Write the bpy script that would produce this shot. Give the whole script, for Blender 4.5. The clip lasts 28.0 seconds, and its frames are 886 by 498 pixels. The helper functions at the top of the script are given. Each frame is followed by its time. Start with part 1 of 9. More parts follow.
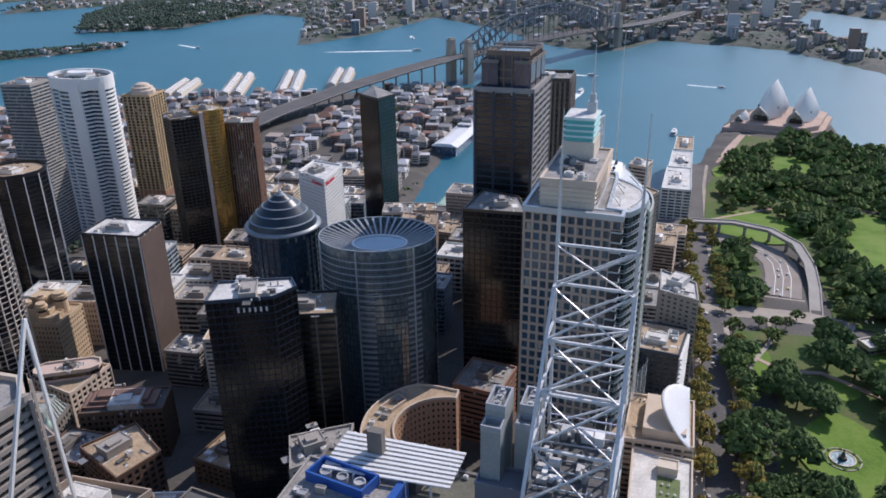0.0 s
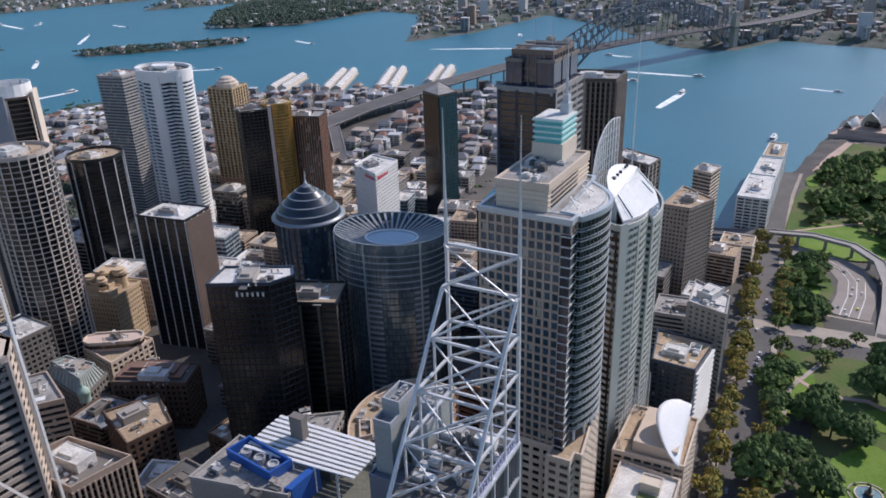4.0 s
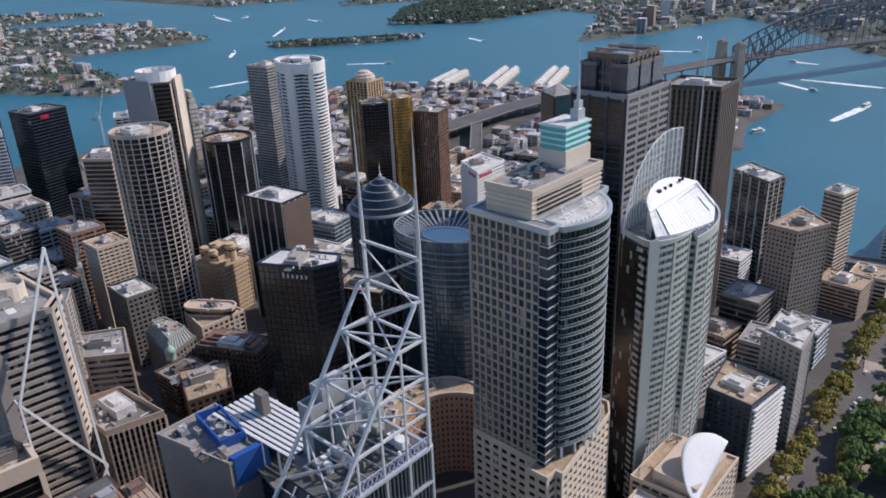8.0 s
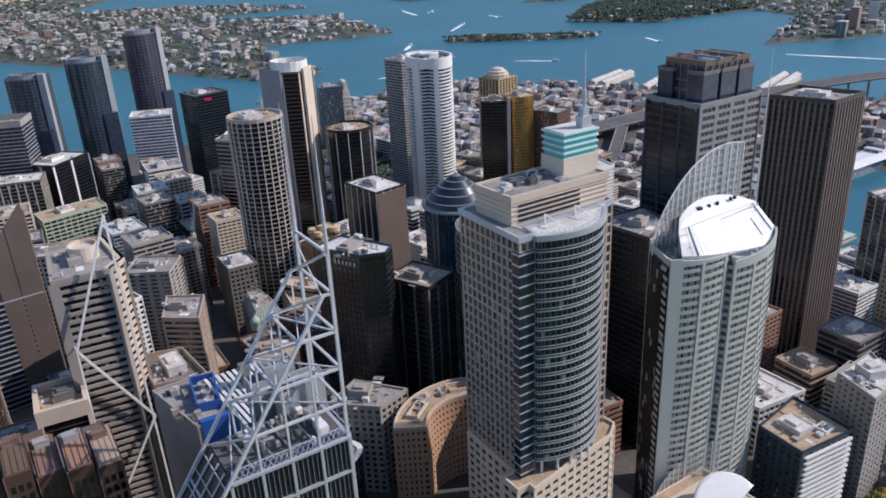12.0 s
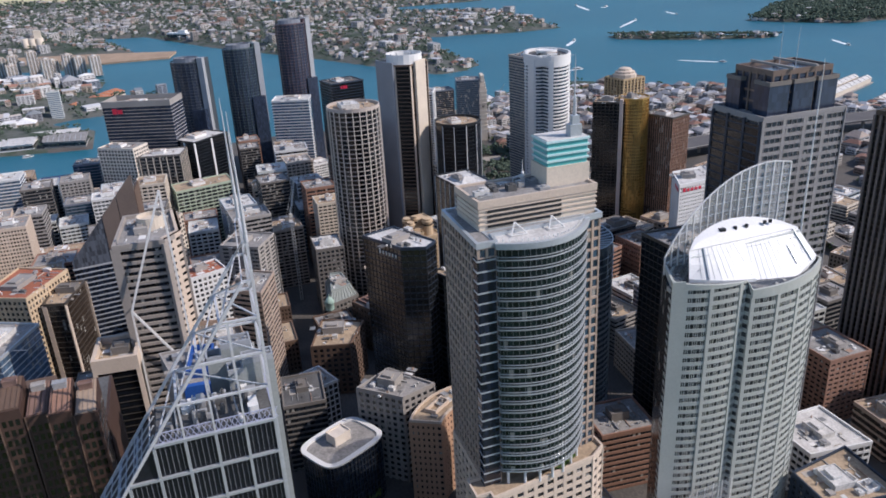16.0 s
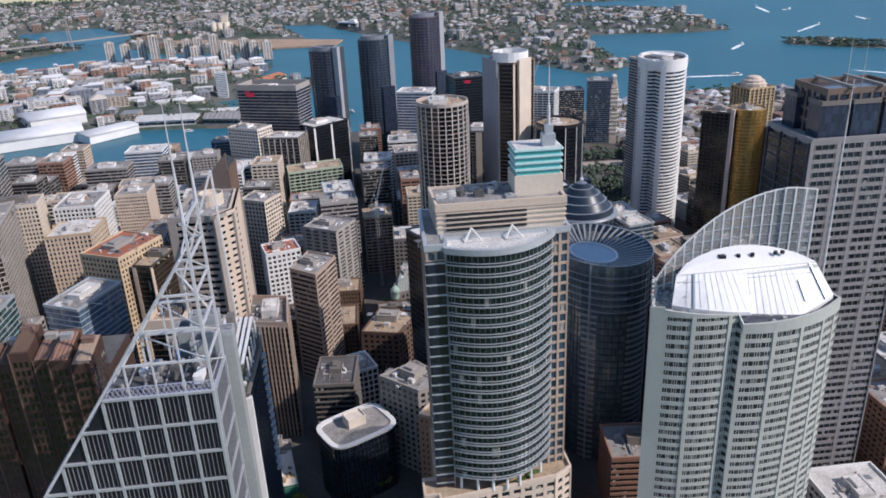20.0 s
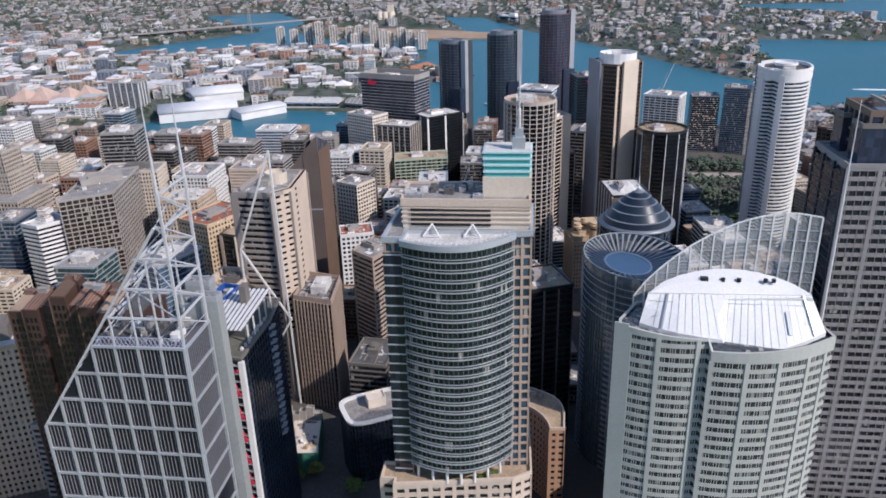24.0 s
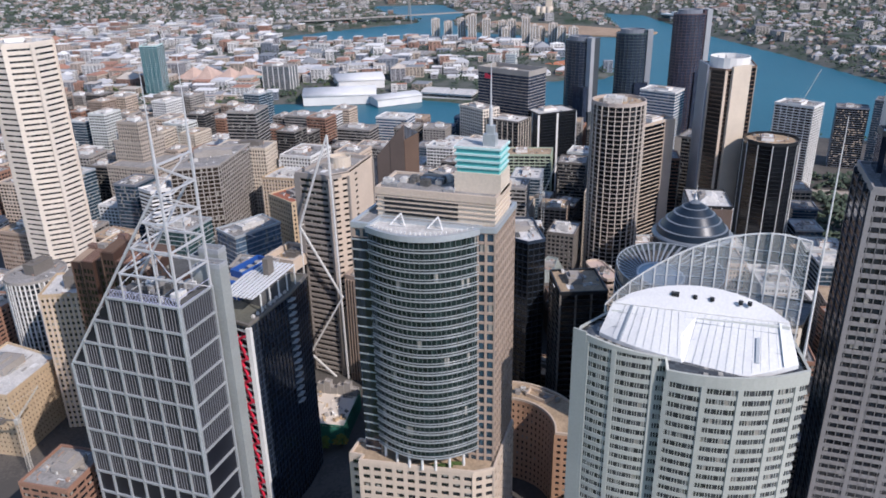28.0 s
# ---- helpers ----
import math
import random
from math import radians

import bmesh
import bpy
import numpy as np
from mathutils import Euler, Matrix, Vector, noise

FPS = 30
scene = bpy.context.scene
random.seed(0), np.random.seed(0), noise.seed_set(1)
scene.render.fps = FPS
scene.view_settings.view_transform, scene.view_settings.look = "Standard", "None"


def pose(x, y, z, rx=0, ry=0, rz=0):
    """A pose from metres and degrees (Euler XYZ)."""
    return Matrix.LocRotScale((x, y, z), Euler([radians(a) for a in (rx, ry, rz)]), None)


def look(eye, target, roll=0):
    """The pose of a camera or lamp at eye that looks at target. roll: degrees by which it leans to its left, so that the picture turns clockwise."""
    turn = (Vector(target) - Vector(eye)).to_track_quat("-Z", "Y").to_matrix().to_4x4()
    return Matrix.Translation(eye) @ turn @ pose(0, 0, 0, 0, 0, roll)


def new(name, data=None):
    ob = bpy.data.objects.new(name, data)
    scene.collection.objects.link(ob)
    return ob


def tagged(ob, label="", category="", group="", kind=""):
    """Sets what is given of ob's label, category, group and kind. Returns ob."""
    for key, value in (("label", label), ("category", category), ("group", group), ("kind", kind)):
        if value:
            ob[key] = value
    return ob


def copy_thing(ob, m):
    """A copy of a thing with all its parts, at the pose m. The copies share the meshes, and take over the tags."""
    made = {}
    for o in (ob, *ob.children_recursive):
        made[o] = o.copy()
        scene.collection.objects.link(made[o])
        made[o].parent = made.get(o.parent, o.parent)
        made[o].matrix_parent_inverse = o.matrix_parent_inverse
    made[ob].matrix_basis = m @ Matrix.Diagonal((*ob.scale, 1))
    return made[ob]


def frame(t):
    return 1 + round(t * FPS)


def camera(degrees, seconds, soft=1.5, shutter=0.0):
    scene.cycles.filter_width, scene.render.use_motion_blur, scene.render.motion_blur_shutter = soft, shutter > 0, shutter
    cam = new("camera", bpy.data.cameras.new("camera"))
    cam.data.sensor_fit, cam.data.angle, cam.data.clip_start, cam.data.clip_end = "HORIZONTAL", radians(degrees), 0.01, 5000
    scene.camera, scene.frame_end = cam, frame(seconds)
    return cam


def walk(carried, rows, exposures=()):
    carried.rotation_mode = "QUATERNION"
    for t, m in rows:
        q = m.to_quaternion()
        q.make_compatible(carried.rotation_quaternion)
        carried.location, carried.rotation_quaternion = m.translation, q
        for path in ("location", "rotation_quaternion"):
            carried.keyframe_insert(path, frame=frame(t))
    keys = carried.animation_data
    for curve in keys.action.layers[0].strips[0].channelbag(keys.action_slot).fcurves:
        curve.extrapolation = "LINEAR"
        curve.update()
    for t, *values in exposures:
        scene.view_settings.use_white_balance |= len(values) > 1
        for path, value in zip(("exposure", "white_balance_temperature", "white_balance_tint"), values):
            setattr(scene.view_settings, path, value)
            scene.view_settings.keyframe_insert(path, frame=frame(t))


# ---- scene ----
cam = camera(60.64, 28.0, soft=1.75)
PATH = [
    (0.0, 21.29, 14.93, 313.03, 18.955, -23.470, -0.927),
    (1.0, 33.69, 18.09, 312.73, 20.797, -23.441, -1.105),
    (2.0, 47.69, 22.98, 312.54, 23.007, -23.458, -1.316),
    (3.0, 62.66, 29.35, 312.42, 25.57, -23.469, -1.564),
    (4.0, 78.02, 36.98, 312.33, 28.661, -23.431, -1.846),
    (5.0, 93.31, 45.65, 312.19, 32.039, -23.348, -2.119),
    (6.0, 108.18, 55.13, 311.92, 35.633, -23.244, -2.330),
    (7.0, 122.28, 65.24, 311.45, 39.326, -23.140, -2.432),
    (8.0, 135.58, 76.01, 310.86, 43.13, -23.042, -2.458),
    (9.0, 148.19, 87.58, 310.33, 46.766, -22.947, -2.481),
    (10.0, 160.21, 100.08, 310.00, 50.52, -22.856, -2.566),
    (11.0, 171.55, 113.45, 309.86, 54.040, -22.770, -2.711),
    (12.0, 182.00, 127.49, 309.82, 57.609, -22.696, -2.868),
    (13.0, 191.37, 142.02, 309.79, 61.155, -22.641, -2.991),
    (14.0, 199.63, 157.00, 309.72, 64.666, -22.603, -3.057),
    (15.0, 206.93, 172.49, 309.62, 68.15, -22.570, -3.065),
    (16.0, 213.41, 188.58, 309.49, 71.265, -22.535, -3.013),
    (17.0, 219.10, 205.16, 309.35, 74.60, -22.492, -2.912),
    (18.0, 223.90, 221.97, 309.27, 77.877, -22.446, -2.784),
    (19.0, 227.73, 238.72, 309.29, 81.055, -22.400, -2.651),
    (20.0, 230.62, 255.29, 309.42, 84.245, -22.359, -2.518),
    (21.0, 232.85, 271.79, 309.60, 87.435, -22.331, -2.365),
    (22.0, 234.71, 288.37, 309.73, 90.609, -22.325, -2.166),
    (23.0, 236.28, 305.10, 309.79, 93.758, -22.341, -1.918),
    (24.0, 237.15, 321.90, 309.80, 96.888, -22.368, -1.657),
    (25.0, 236.90, 338.68, 309.77, 100.008, -22.394, -1.425),
    (26.0, 235.24, 355.31, 309.74, 103.126, -22.413, -1.254),
    (27.0, 232.40, 371.51, 309.64, 106.242, -22.441, -1.155),
    (28.0, 228.69, 387.01, 309.42, 109.357, -22.500, -1.130),
]
walk(cam, [(t, Matrix.Translation((x, y, z)) @ pose(0, 0, 0, 90 + pitch, 0, yaw) @ pose(0, 0, 0, 0, 0, lean)) for t, x, y, z, yaw, pitch, lean in PATH],
     exposures=((0.0, 0.06, 6130, 15), (8.0, -0.02, 6230, 15), (16.0, 0.0, 6220, 15), (28.0, 0.0, 6140, 15)))

# ---- daylight ----
SUN_AZ, SUN_EL = radians(28), radians(39)   # from +y towards +x
world = bpy.data.worlds.new("sky")
scene.world = world
world.use_nodes = True
wn = world.node_tree.nodes
sky = wn.new("ShaderNodeTexSky")
sky.sky_type = "NISHITA"
sky.sun_disc = False
sky.sun_elevation, sky.sun_rotation = SUN_EL, SUN_AZ
sky.air_density, sky.dust_density, sky.ozone_density = 1.0, 0.4, 2.0
world.node_tree.links.new(sky.outputs[0], wn["Background"].inputs[0])
wn["Background"].inputs[1].default_value = 0.147
sun = new("sun", bpy.data.lights.new("sun", "SUN"))
sun.data.energy, sun.data.angle, sun.data.color = 4.3, radians(0.53), (1.0, 0.895, 0.79)
sun.matrix_world = look((300 * math.sin(SUN_AZ), 300 * math.cos(SUN_AZ), 300 * math.tan(SUN_EL) + 300), (0, 0, 300))

# ---- materials ----
def nodes_of(name):
    m = bpy.data.materials.new(name)
    m.use_nodes = True
    nt = m.node_tree
    return m, nt, nt.nodes["Principled BSDF"]


def mat(name, color, rough=0.8, metal=0.0, var=0.25, big=0.05, small=1.2, bump=0.25, per_object=0.0, spec=0.4):
    """Painted, stone or metal surface: two scales of blotches, a little relief, and a shade of its own for each piece."""
    m, nt, b = nodes_of(name)
    N, L = nt.nodes, nt.links
    geo = N.new("ShaderNodeNewGeometry")
    n1, n2 = N.new("ShaderNodeTexNoise"), N.new("ShaderNodeTexNoise")
    n1.inputs["Scale"].default_value, n2.inputs["Scale"].default_value = big, small
    n1.inputs["Detail"].default_value, n2.inputs["Detail"].default_value = 4, 3
    for n in (n1, n2):
        L.new(geo.outputs["Position"], n.inputs["Vector"])
    add = N.new("ShaderNodeMath"); add.operation = "ADD"
    L.new(n1.outputs["Fac"], add.inputs[0]); L.new(n2.outputs["Fac"], add.inputs[1])
    last = add
    if per_object:
        info = N.new("ShaderNodeObjectInfo")
        mul = N.new("ShaderNodeMath"); mul.operation = "MULTIPLY_ADD"
        L.new(info.outputs["Random"], mul.inputs[0])
        mul.inputs[1].default_value = per_object
        L.new(add.outputs[0], mul.inputs[2])
        last = mul
    ramp = N.new("ShaderNodeMapRange")
    ramp.inputs[1].default_value, ramp.inputs[2].default_value = 0.7, 1.3 + per_object
    ramp.inputs[3].default_value, ramp.inputs[4].default_value = 1 - var, 1 + var
    L.new(last.outputs[0], ramp.inputs[0])
    mix = N.new("ShaderNodeVectorMath"); mix.operation = "SCALE"
    mix.inputs[0].default_value = color[:3]
    L.new(ramp.outputs[0], mix.inputs["Scale"])
    L.new(mix.outputs[0], b.inputs["Base Color"])
    b.inputs["Roughness"].default_value, b.inputs["Metallic"].default_value = rough, metal
    b.inputs["Specular IOR Level"].default_value = spec
    if bump:
        bp = N.new("ShaderNodeBump")
        bp.inputs["Strength"].default_value, bp.inputs["Distance"].default_value = bump, 0.1
        L.new(n2.outputs["Fac"], bp.inputs["Height"])
        L.new(bp.outputs[0], b.inputs["Normal"])
    return m


def glass(name, color, pane=(1.5, 1.5, 3.8), var=0.45, rough=0.07, blinds=0.06, blind=(0.32, 0.31, 0.28), metal=0.0, spec=0.8):
    """Window glass: each pane with a tint of its own, a few with blinds drawn."""
    m, nt, b = nodes_of(name)
    N, L = nt.nodes, nt.links
    geo = N.new("ShaderNodeNewGeometry")
    snap = N.new("ShaderNodeVectorMath"); snap.operation = "SNAP"
    snap.inputs[1].default_value = pane
    L.new(geo.outputs["Position"], snap.inputs[0])
    wh = N.new("ShaderNodeTexWhiteNoise"); wh.noise_dimensions = "3D"
    L.new(snap.outputs[0], wh.inputs["Vector"])
    big = N.new("ShaderNodeTexNoise"); big.inputs["Scale"].default_value = 0.03
    L.new(geo.outputs["Position"], big.inputs["Vector"])
    mr = N.new("ShaderNodeMapRange")
    mr.inputs[3].default_value, mr.inputs[4].default_value = 1 - var, 1 + var
    L.new(wh.outputs["Value"], mr.inputs[0])
    sc = N.new("ShaderNodeVectorMath"); sc.operation = "SCALE"
    sc.inputs[0].default_value = color[:3]
    L.new(mr.outputs[0], sc.inputs["Scale"])
    gt = N.new("ShaderNodeMath"); gt.operation = "GREATER_THAN"
    gt.inputs[1].default_value = 1 - blinds
    sep = N.new("ShaderNodeSeparateColor")
    L.new(wh.outputs["Color"], sep.inputs[0])
    L.new(sep.outputs[1], gt.inputs[0])
    mx = N.new("ShaderNodeMix"); mx.data_type = "RGBA"
    L.new(gt.outputs[0], mx.inputs["Factor"])
    L.new(sc.outputs[0], mx.inputs["A"])
    mx.inputs["B"].default_value = (*blind, 1)
    L.new(mx.outputs["Result"], b.inputs["Base Color"])
    rr = N.new("ShaderNodeMapRange")
    rr.inputs[3].default_value, rr.inputs[4].default_value = rough, rough + 0.15
    L.new(big.outputs["Fac"], rr.inputs[0])
    L.new(rr.outputs[0], b.inputs["Roughness"])
    b.inputs["Specular IOR Level"].default_value, b.inputs["Metallic"].default_value = spec, metal
    bp = N.new("ShaderNodeBump"); bp.inputs["Strength"].default_value, bp.inputs["Distance"].default_value = 0.12, 0.3
    L.new(wh.outputs["Value"], bp.inputs["Height"])
    L.new(bp.outputs[0], b.inputs["Normal"])
    return m


def mottled(name, colors, scale, rough=0.9, bump=0.6, small=0.6, dist=0.5):
    """Ground cover and foliage: a ramp of several colours over two noises."""
    m, nt, b = nodes_of(name)
    N, L = nt.nodes, nt.links
    geo = N.new("ShaderNodeNewGeometry")
    n1, n2 = N.new("ShaderNodeTexNoise"), N.new("ShaderNodeTexNoise")
    n1.inputs["Scale"].default_value, n2.inputs["Scale"].default_value = scale, small
    n1.inputs["Detail"].default_value, n2.inputs["Detail"].default_value = 6, 4
    for n in (n1, n2):
        L.new(geo.outputs["Position"], n.inputs["Vector"])
    mixf = N.new("ShaderNodeMath"); mixf.operation = "MULTIPLY_ADD"
    L.new(n2.outputs["Fac"], mixf.inputs[0]); mixf.inputs[1].default_value = 0.5
    L.new(n1.outputs["Fac"], mixf.inputs[2])
    isl = N.new("ShaderNodeMath"); isl.operation = "MULTIPLY_ADD"
    L.new(geo.outputs["Random Per Island"], isl.inputs[0]); isl.inputs[1].default_value = 0.3
    L.new(mixf.outputs[0], isl.inputs[2])
    ramp = N.new("ShaderNodeValToRGB")
    e = ramp.color_ramp.elements
    e[0].position, e[1].position = 0.5, 1.1
    while len(e) < len(colors):
        e.new(0.5)
    for i, c in enumerate(colors):
        e[i].position = 0.55 + 0.43 * i / (len(colors) - 1)
        e[i].color = (*c, 1)
    L.new(isl.outputs[0], ramp.inputs[0])
    L.new(ramp.outputs[0], b.inputs["Base Color"])
    b.inputs["Roughness"].default_value = rough
    b.inputs["Specular IOR Level"].default_value = 0.2
    bp = N.new("ShaderNodeBump"); bp.inputs["Strength"].default_value, bp.inputs["Distance"].default_value = bump, dist
    L.new(n2.outputs["Fac"], bp.inputs["Height"])
    L.new(bp.outputs[0], b.inputs["Normal"])
    return m


def island_mat(name, colors, rough=0.85):
    """One of several paints for each separate piece of a joined mesh."""
    m, nt, b = nodes_of(name)
    N, L = nt.nodes, nt.links
    geo = N.new("ShaderNodeNewGeometry")
    ramp = N.new("ShaderNodeValToRGB")
    ramp.color_ramp.interpolation = "CONSTANT"
    e = ramp.color_ramp.elements
    while len(e) < len(colors):
        e.new(0.5)
    for i, c in enumerate(colors):
        e[i].position = i / len(colors)
        e[i].color = (*c, 1)
    L.new(geo.outputs["Random Per Island"], ramp.inputs[0])
    nz = N.new("ShaderNodeTexNoise"); nz.inputs["Scale"].default_value = 0.4
    L.new(geo.outputs["Position"], nz.inputs["Vector"])
    mr = N.new("ShaderNodeMapRange"); mr.inputs[3].default_value, mr.inputs[4].default_value = 0.75, 1.25
    L.new(nz.outputs["Fac"], mr.inputs[0])
    sc = N.new("ShaderNodeVectorMath"); sc.operation = "SCALE"
    L.new(ramp.outputs[0], sc.inputs[0]); L.new(mr.outputs[0], sc.inputs["Scale"])
    L.new(sc.outputs[0], b.inputs["Base Color"])
    b.inputs["Roughness"].default_value = rough
    return m


WHITE = mat("white_paint", (0.7, 0.7, 0.69), 0.6, var=0.08)
WHITE_ROOF = mat("white_roof_sheet", (0.66, 0.67, 0.68), 0.5, var=0.09)
GRID_STEEL = mat("grey_steel_grid", (0.43, 0.46, 0.49), 0.42, 0.3, var=0.12, bump=0.05)
STEEL = mat("pale_steel", (0.55, 0.56, 0.58), 0.42, 0.15, var=0.12, bump=0.05)
LIGHT_STONE = mat("pale_stone", (0.55, 0.455, 0.37), 0.85, var=0.15, per_object=0.25)
PINK_STONE = mat("pink_granite", (0.37, 0.29, 0.235), 0.7, var=0.15, per_object=0.2)
OCHRE = mat("ochre_render", (0.46, 0.34, 0.2), 0.8, var=0.15, per_object=0.2)
PALE_PINK = mat("pale_pink_stone", (0.56, 0.44, 0.38), 0.8, var=0.1)
PALE_GREEN = mat("pale_green_panel", (0.4, 0.47, 0.36), 0.7, var=0.12, per_object=0.15)
COPPER_GREY = mat("weathered_copper_sheet", (0.3, 0.33, 0.31), 0.75, var=0.2, per_object=0.15)
RED_BROWN = mat("red_brown_roof", (0.2, 0.125, 0.1), 0.8, var=0.25, per_object=0.2)
CORE_GREY = mat("core_grey_panel", (0.3, 0.325, 0.325), 0.5, var=0.12)
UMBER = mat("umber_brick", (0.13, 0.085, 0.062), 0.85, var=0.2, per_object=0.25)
TAN_SHEET = mat("tan_roof_sheet", (0.33, 0.25, 0.185), 0.8, var=0.25, per_object=0.3)
SLATE_PALE = mat("pale_slate_panel", (0.34, 0.36, 0.39), 0.5, var=0.1)
ROUND_STONE = mat("ring_concrete", (0.44, 0.38, 0.34), 0.8, var=0.12)
GREY_STONE = mat("grey_stone", (0.32, 0.30, 0.28), 0.75, var=0.18, per_object=0.25)
PALE_CREAM = mat("pale_cream_panel", (0.68, 0.61, 0.53), 0.7, var=0.1, per_object=0.15)
SANDSTONE = mat("sandstone", (0.5, 0.385, 0.26), 0.9, var=0.2, per_object=0.25)
CREAM = mat("cream_render", (0.6, 0.525, 0.435), 0.85, var=0.15, per_object=0.3)
CONCRETE = mat("concrete", (0.32, 0.3, 0.28), 0.85, var=0.2, per_object=0.3)
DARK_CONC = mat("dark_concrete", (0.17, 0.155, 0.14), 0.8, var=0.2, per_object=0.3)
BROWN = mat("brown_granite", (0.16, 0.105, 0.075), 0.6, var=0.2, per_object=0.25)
TERRACOTTA = mat("terracotta", (0.3, 0.17, 0.12), 0.8, var=0.2, per_object=0.25)
BRONZE = mat("bronze_cladding", (0.1, 0.085, 0.07), 0.35, 0.4, var=0.15, per_object=0.2)
BLACK_METAL = mat("black_cladding", (0.025, 0.028, 0.032), 0.35, 0.2, var=0.2, per_object=0.2)
DARK_BLUE = mat("dark_blue_panel", (0.035, 0.05, 0.075), 0.3, 0.2, var=0.2, per_object=0.2)
ALU = mat("aluminium_panel", (0.46, 0.5, 0.53), 0.4, 0.35, var=0.1, per_object=0.12)
PALE_PANEL = mat("pale_grey_panel", (0.6, 0.62, 0.6), 0.5, 0.0, var=0.08, per_object=0.1)
ROOF_GREY = mat("grey_roof", (0.27, 0.26, 0.25), 0.9, var=0.35, big=0.12, small=0.8)
ROOF_TAN = mat("tan_gravel_roof", (0.38, 0.29, 0.2), 0.95, var=0.3, big=0.12, small=0.8)
ROOF_LIGHT = mat("pale_roof", (0.55, 0.54, 0.52), 0.8, var=0.25, big=0.15, small=0.9)
ROOF_DARK = mat("dark_roof", (0.1, 0.1, 0.1), 0.85, var=0.35, big=0.12)
TILE_RED = mat("red_roof_tile", (0.33, 0.12, 0.07), 0.85, var=0.25)
COPPER = mat("green_copper", (0.3, 0.42, 0.36), 0.7, var=0.2)
TEAL = mat("teal_panel", (0.1, 0.42, 0.42), 0.35, var=0.12)
TEAL_LIGHT = mat("pale_teal_panel", (0.5, 0.7, 0.7), 0.4, var=0.1)
BLUE_PAINT = mat("blue_paint", (0.025, 0.09, 0.33), 0.4, var=0.15)
RED_PAINT = mat("red_paint", (0.62, 0.03, 0.07), 0.4, var=0.15)
GOLD = mat("gold_cladding", (0.5, 0.32, 0.1), 0.35, 0.6, var=0.15, per_object=0.2)
PLANT = mat("plant_metal", (0.42, 0.42, 0.42), 0.5, 0.4, var=0.3, per_object=0.5)
G_DARK = glass("dark_glass", (0.018, 0.022, 0.028), spec=0.75)
G_BLUE = glass("blue_glass", (0.035, 0.065, 0.095))
G_TEAL = glass("sea_green_glass", (0.035, 0.075, 0.08))
G_BROWN = glass("bronze_glass", (0.035, 0.026, 0.02))
G_BLACK = glass("black_glass", (0.007, 0.0085, 0.011), blinds=0.0, spec=0.8)
G_GOLD = glass("gold_glass", (0.42, 0.27, 0.09), metal=0.7, rough=0.2, blinds=0)
G_HARBOUR = glass("harbour_glass", (0.03, 0.042, 0.07), blinds=0.0, var=0.3)
G_SEA = glass("sea_glass", (0.025, 0.085, 0.1), var=0.15, blinds=0.0, rough=0.1)
G_DARKBLUE = glass("navy_glass", (0.012, 0.018, 0.032), blinds=0.0)
G_GREY = glass("grey_glass", (0.06, 0.065, 0.07))
G_SKY = glass("sky_blue_glass", (0.08, 0.13, 0.2))
ASPHALT = mat("asphalt", (0.11, 0.105, 0.105), 0.9, var=0.25, big=0.03, small=0.7)
PAVING = mat("paving", (0.33, 0.29, 0.25), 0.9, var=0.25)
PINK_PAVING = mat("pink_paving", (0.45, 0.33, 0.27), 0.9, var=0.15)
GRASS = mottled("lawn", [(0.08, 0.15, 0.02), (0.12, 0.21, 0.03), (0.16, 0.24, 0.05)], 0.04, small=0.5, bump=0.3)
CITY_GROUND = mottled("city_ground", [(0.045, 0.045, 0.047), (0.07, 0.068, 0.066), (0.13, 0.12, 0.11), (0.09, 0.085, 0.08)], 0.02)
SUBURB = mottled("suburb_ground", [(0.03, 0.05, 0.032), (0.042, 0.07, 0.042), (0.065, 0.085, 0.065), (0.12, 0.125, 0.115)], 0.012, small=0.06)
LEAF = mottled("dark_foliage", [(0.025, 0.047, 0.018), (0.05, 0.085, 0.028), (0.09, 0.14, 0.045)], 0.15, small=0.9, bump=1.0, dist=1.0)
LEAF_WARM = mottled("autumn_foliage", [(0.11, 0.11, 0.03), (0.2, 0.165, 0.04), (0.28, 0.2, 0.05), (0.13, 0.15, 0.04)], 0.12, small=0.9, bump=1.0, dist=1.0)
LEAF_BRIGHT = mottled("sunlit_foliage", [(0.035, 0.065, 0.02), (0.075, 0.125, 0.03), (0.13, 0.19, 0.05), (0.1, 0.12, 0.04)], 0.05, small=0.7, bump=1.0, dist=1.0)
# foliage greyed and flattened so its colour carries the distance haze
LEAF_HAZED = mottled("haze_greyed_bush", [(0.04, 0.06, 0.045), (0.06, 0.085, 0.062), (0.085, 0.115, 0.085)], 0.02, small=0.2, bump=0.6, dist=1.0)
BARK = mat("bark", (0.09, 0.065, 0.045), 0.95, var=0.3)
CLUTTER = island_mat("roof_clutter_paint", [(0.55, 0.55, 0.54), (0.3, 0.3, 0.3), (0.12, 0.12, 0.12), (0.42, 0.38, 0.33), (0.7, 0.7, 0.69), (0.2, 0.21, 0.22), (0.36, 0.24, 0.18)], 0.6)
FIN = mat("taupe_fin", (0.19, 0.155, 0.14), 0.5, var=0.15, per_object=0.15)
SLATE = mat("slate_panel", (0.19, 0.21, 0.25), 0.5, 0.1, var=0.15, per_object=0.2)

# ---- mesh helpers ----
def mesh_of(name, verts, faces, material, smooth=False):
    me = bpy.data.meshes.new(name)
    me.from_pydata([tuple(v) for v in verts], [], faces)
    me.materials.append(material)
    if smooth:
        me.polygons.foreach_set("use_smooth", [True] * len(me.polygons))
    me.update()
    return me


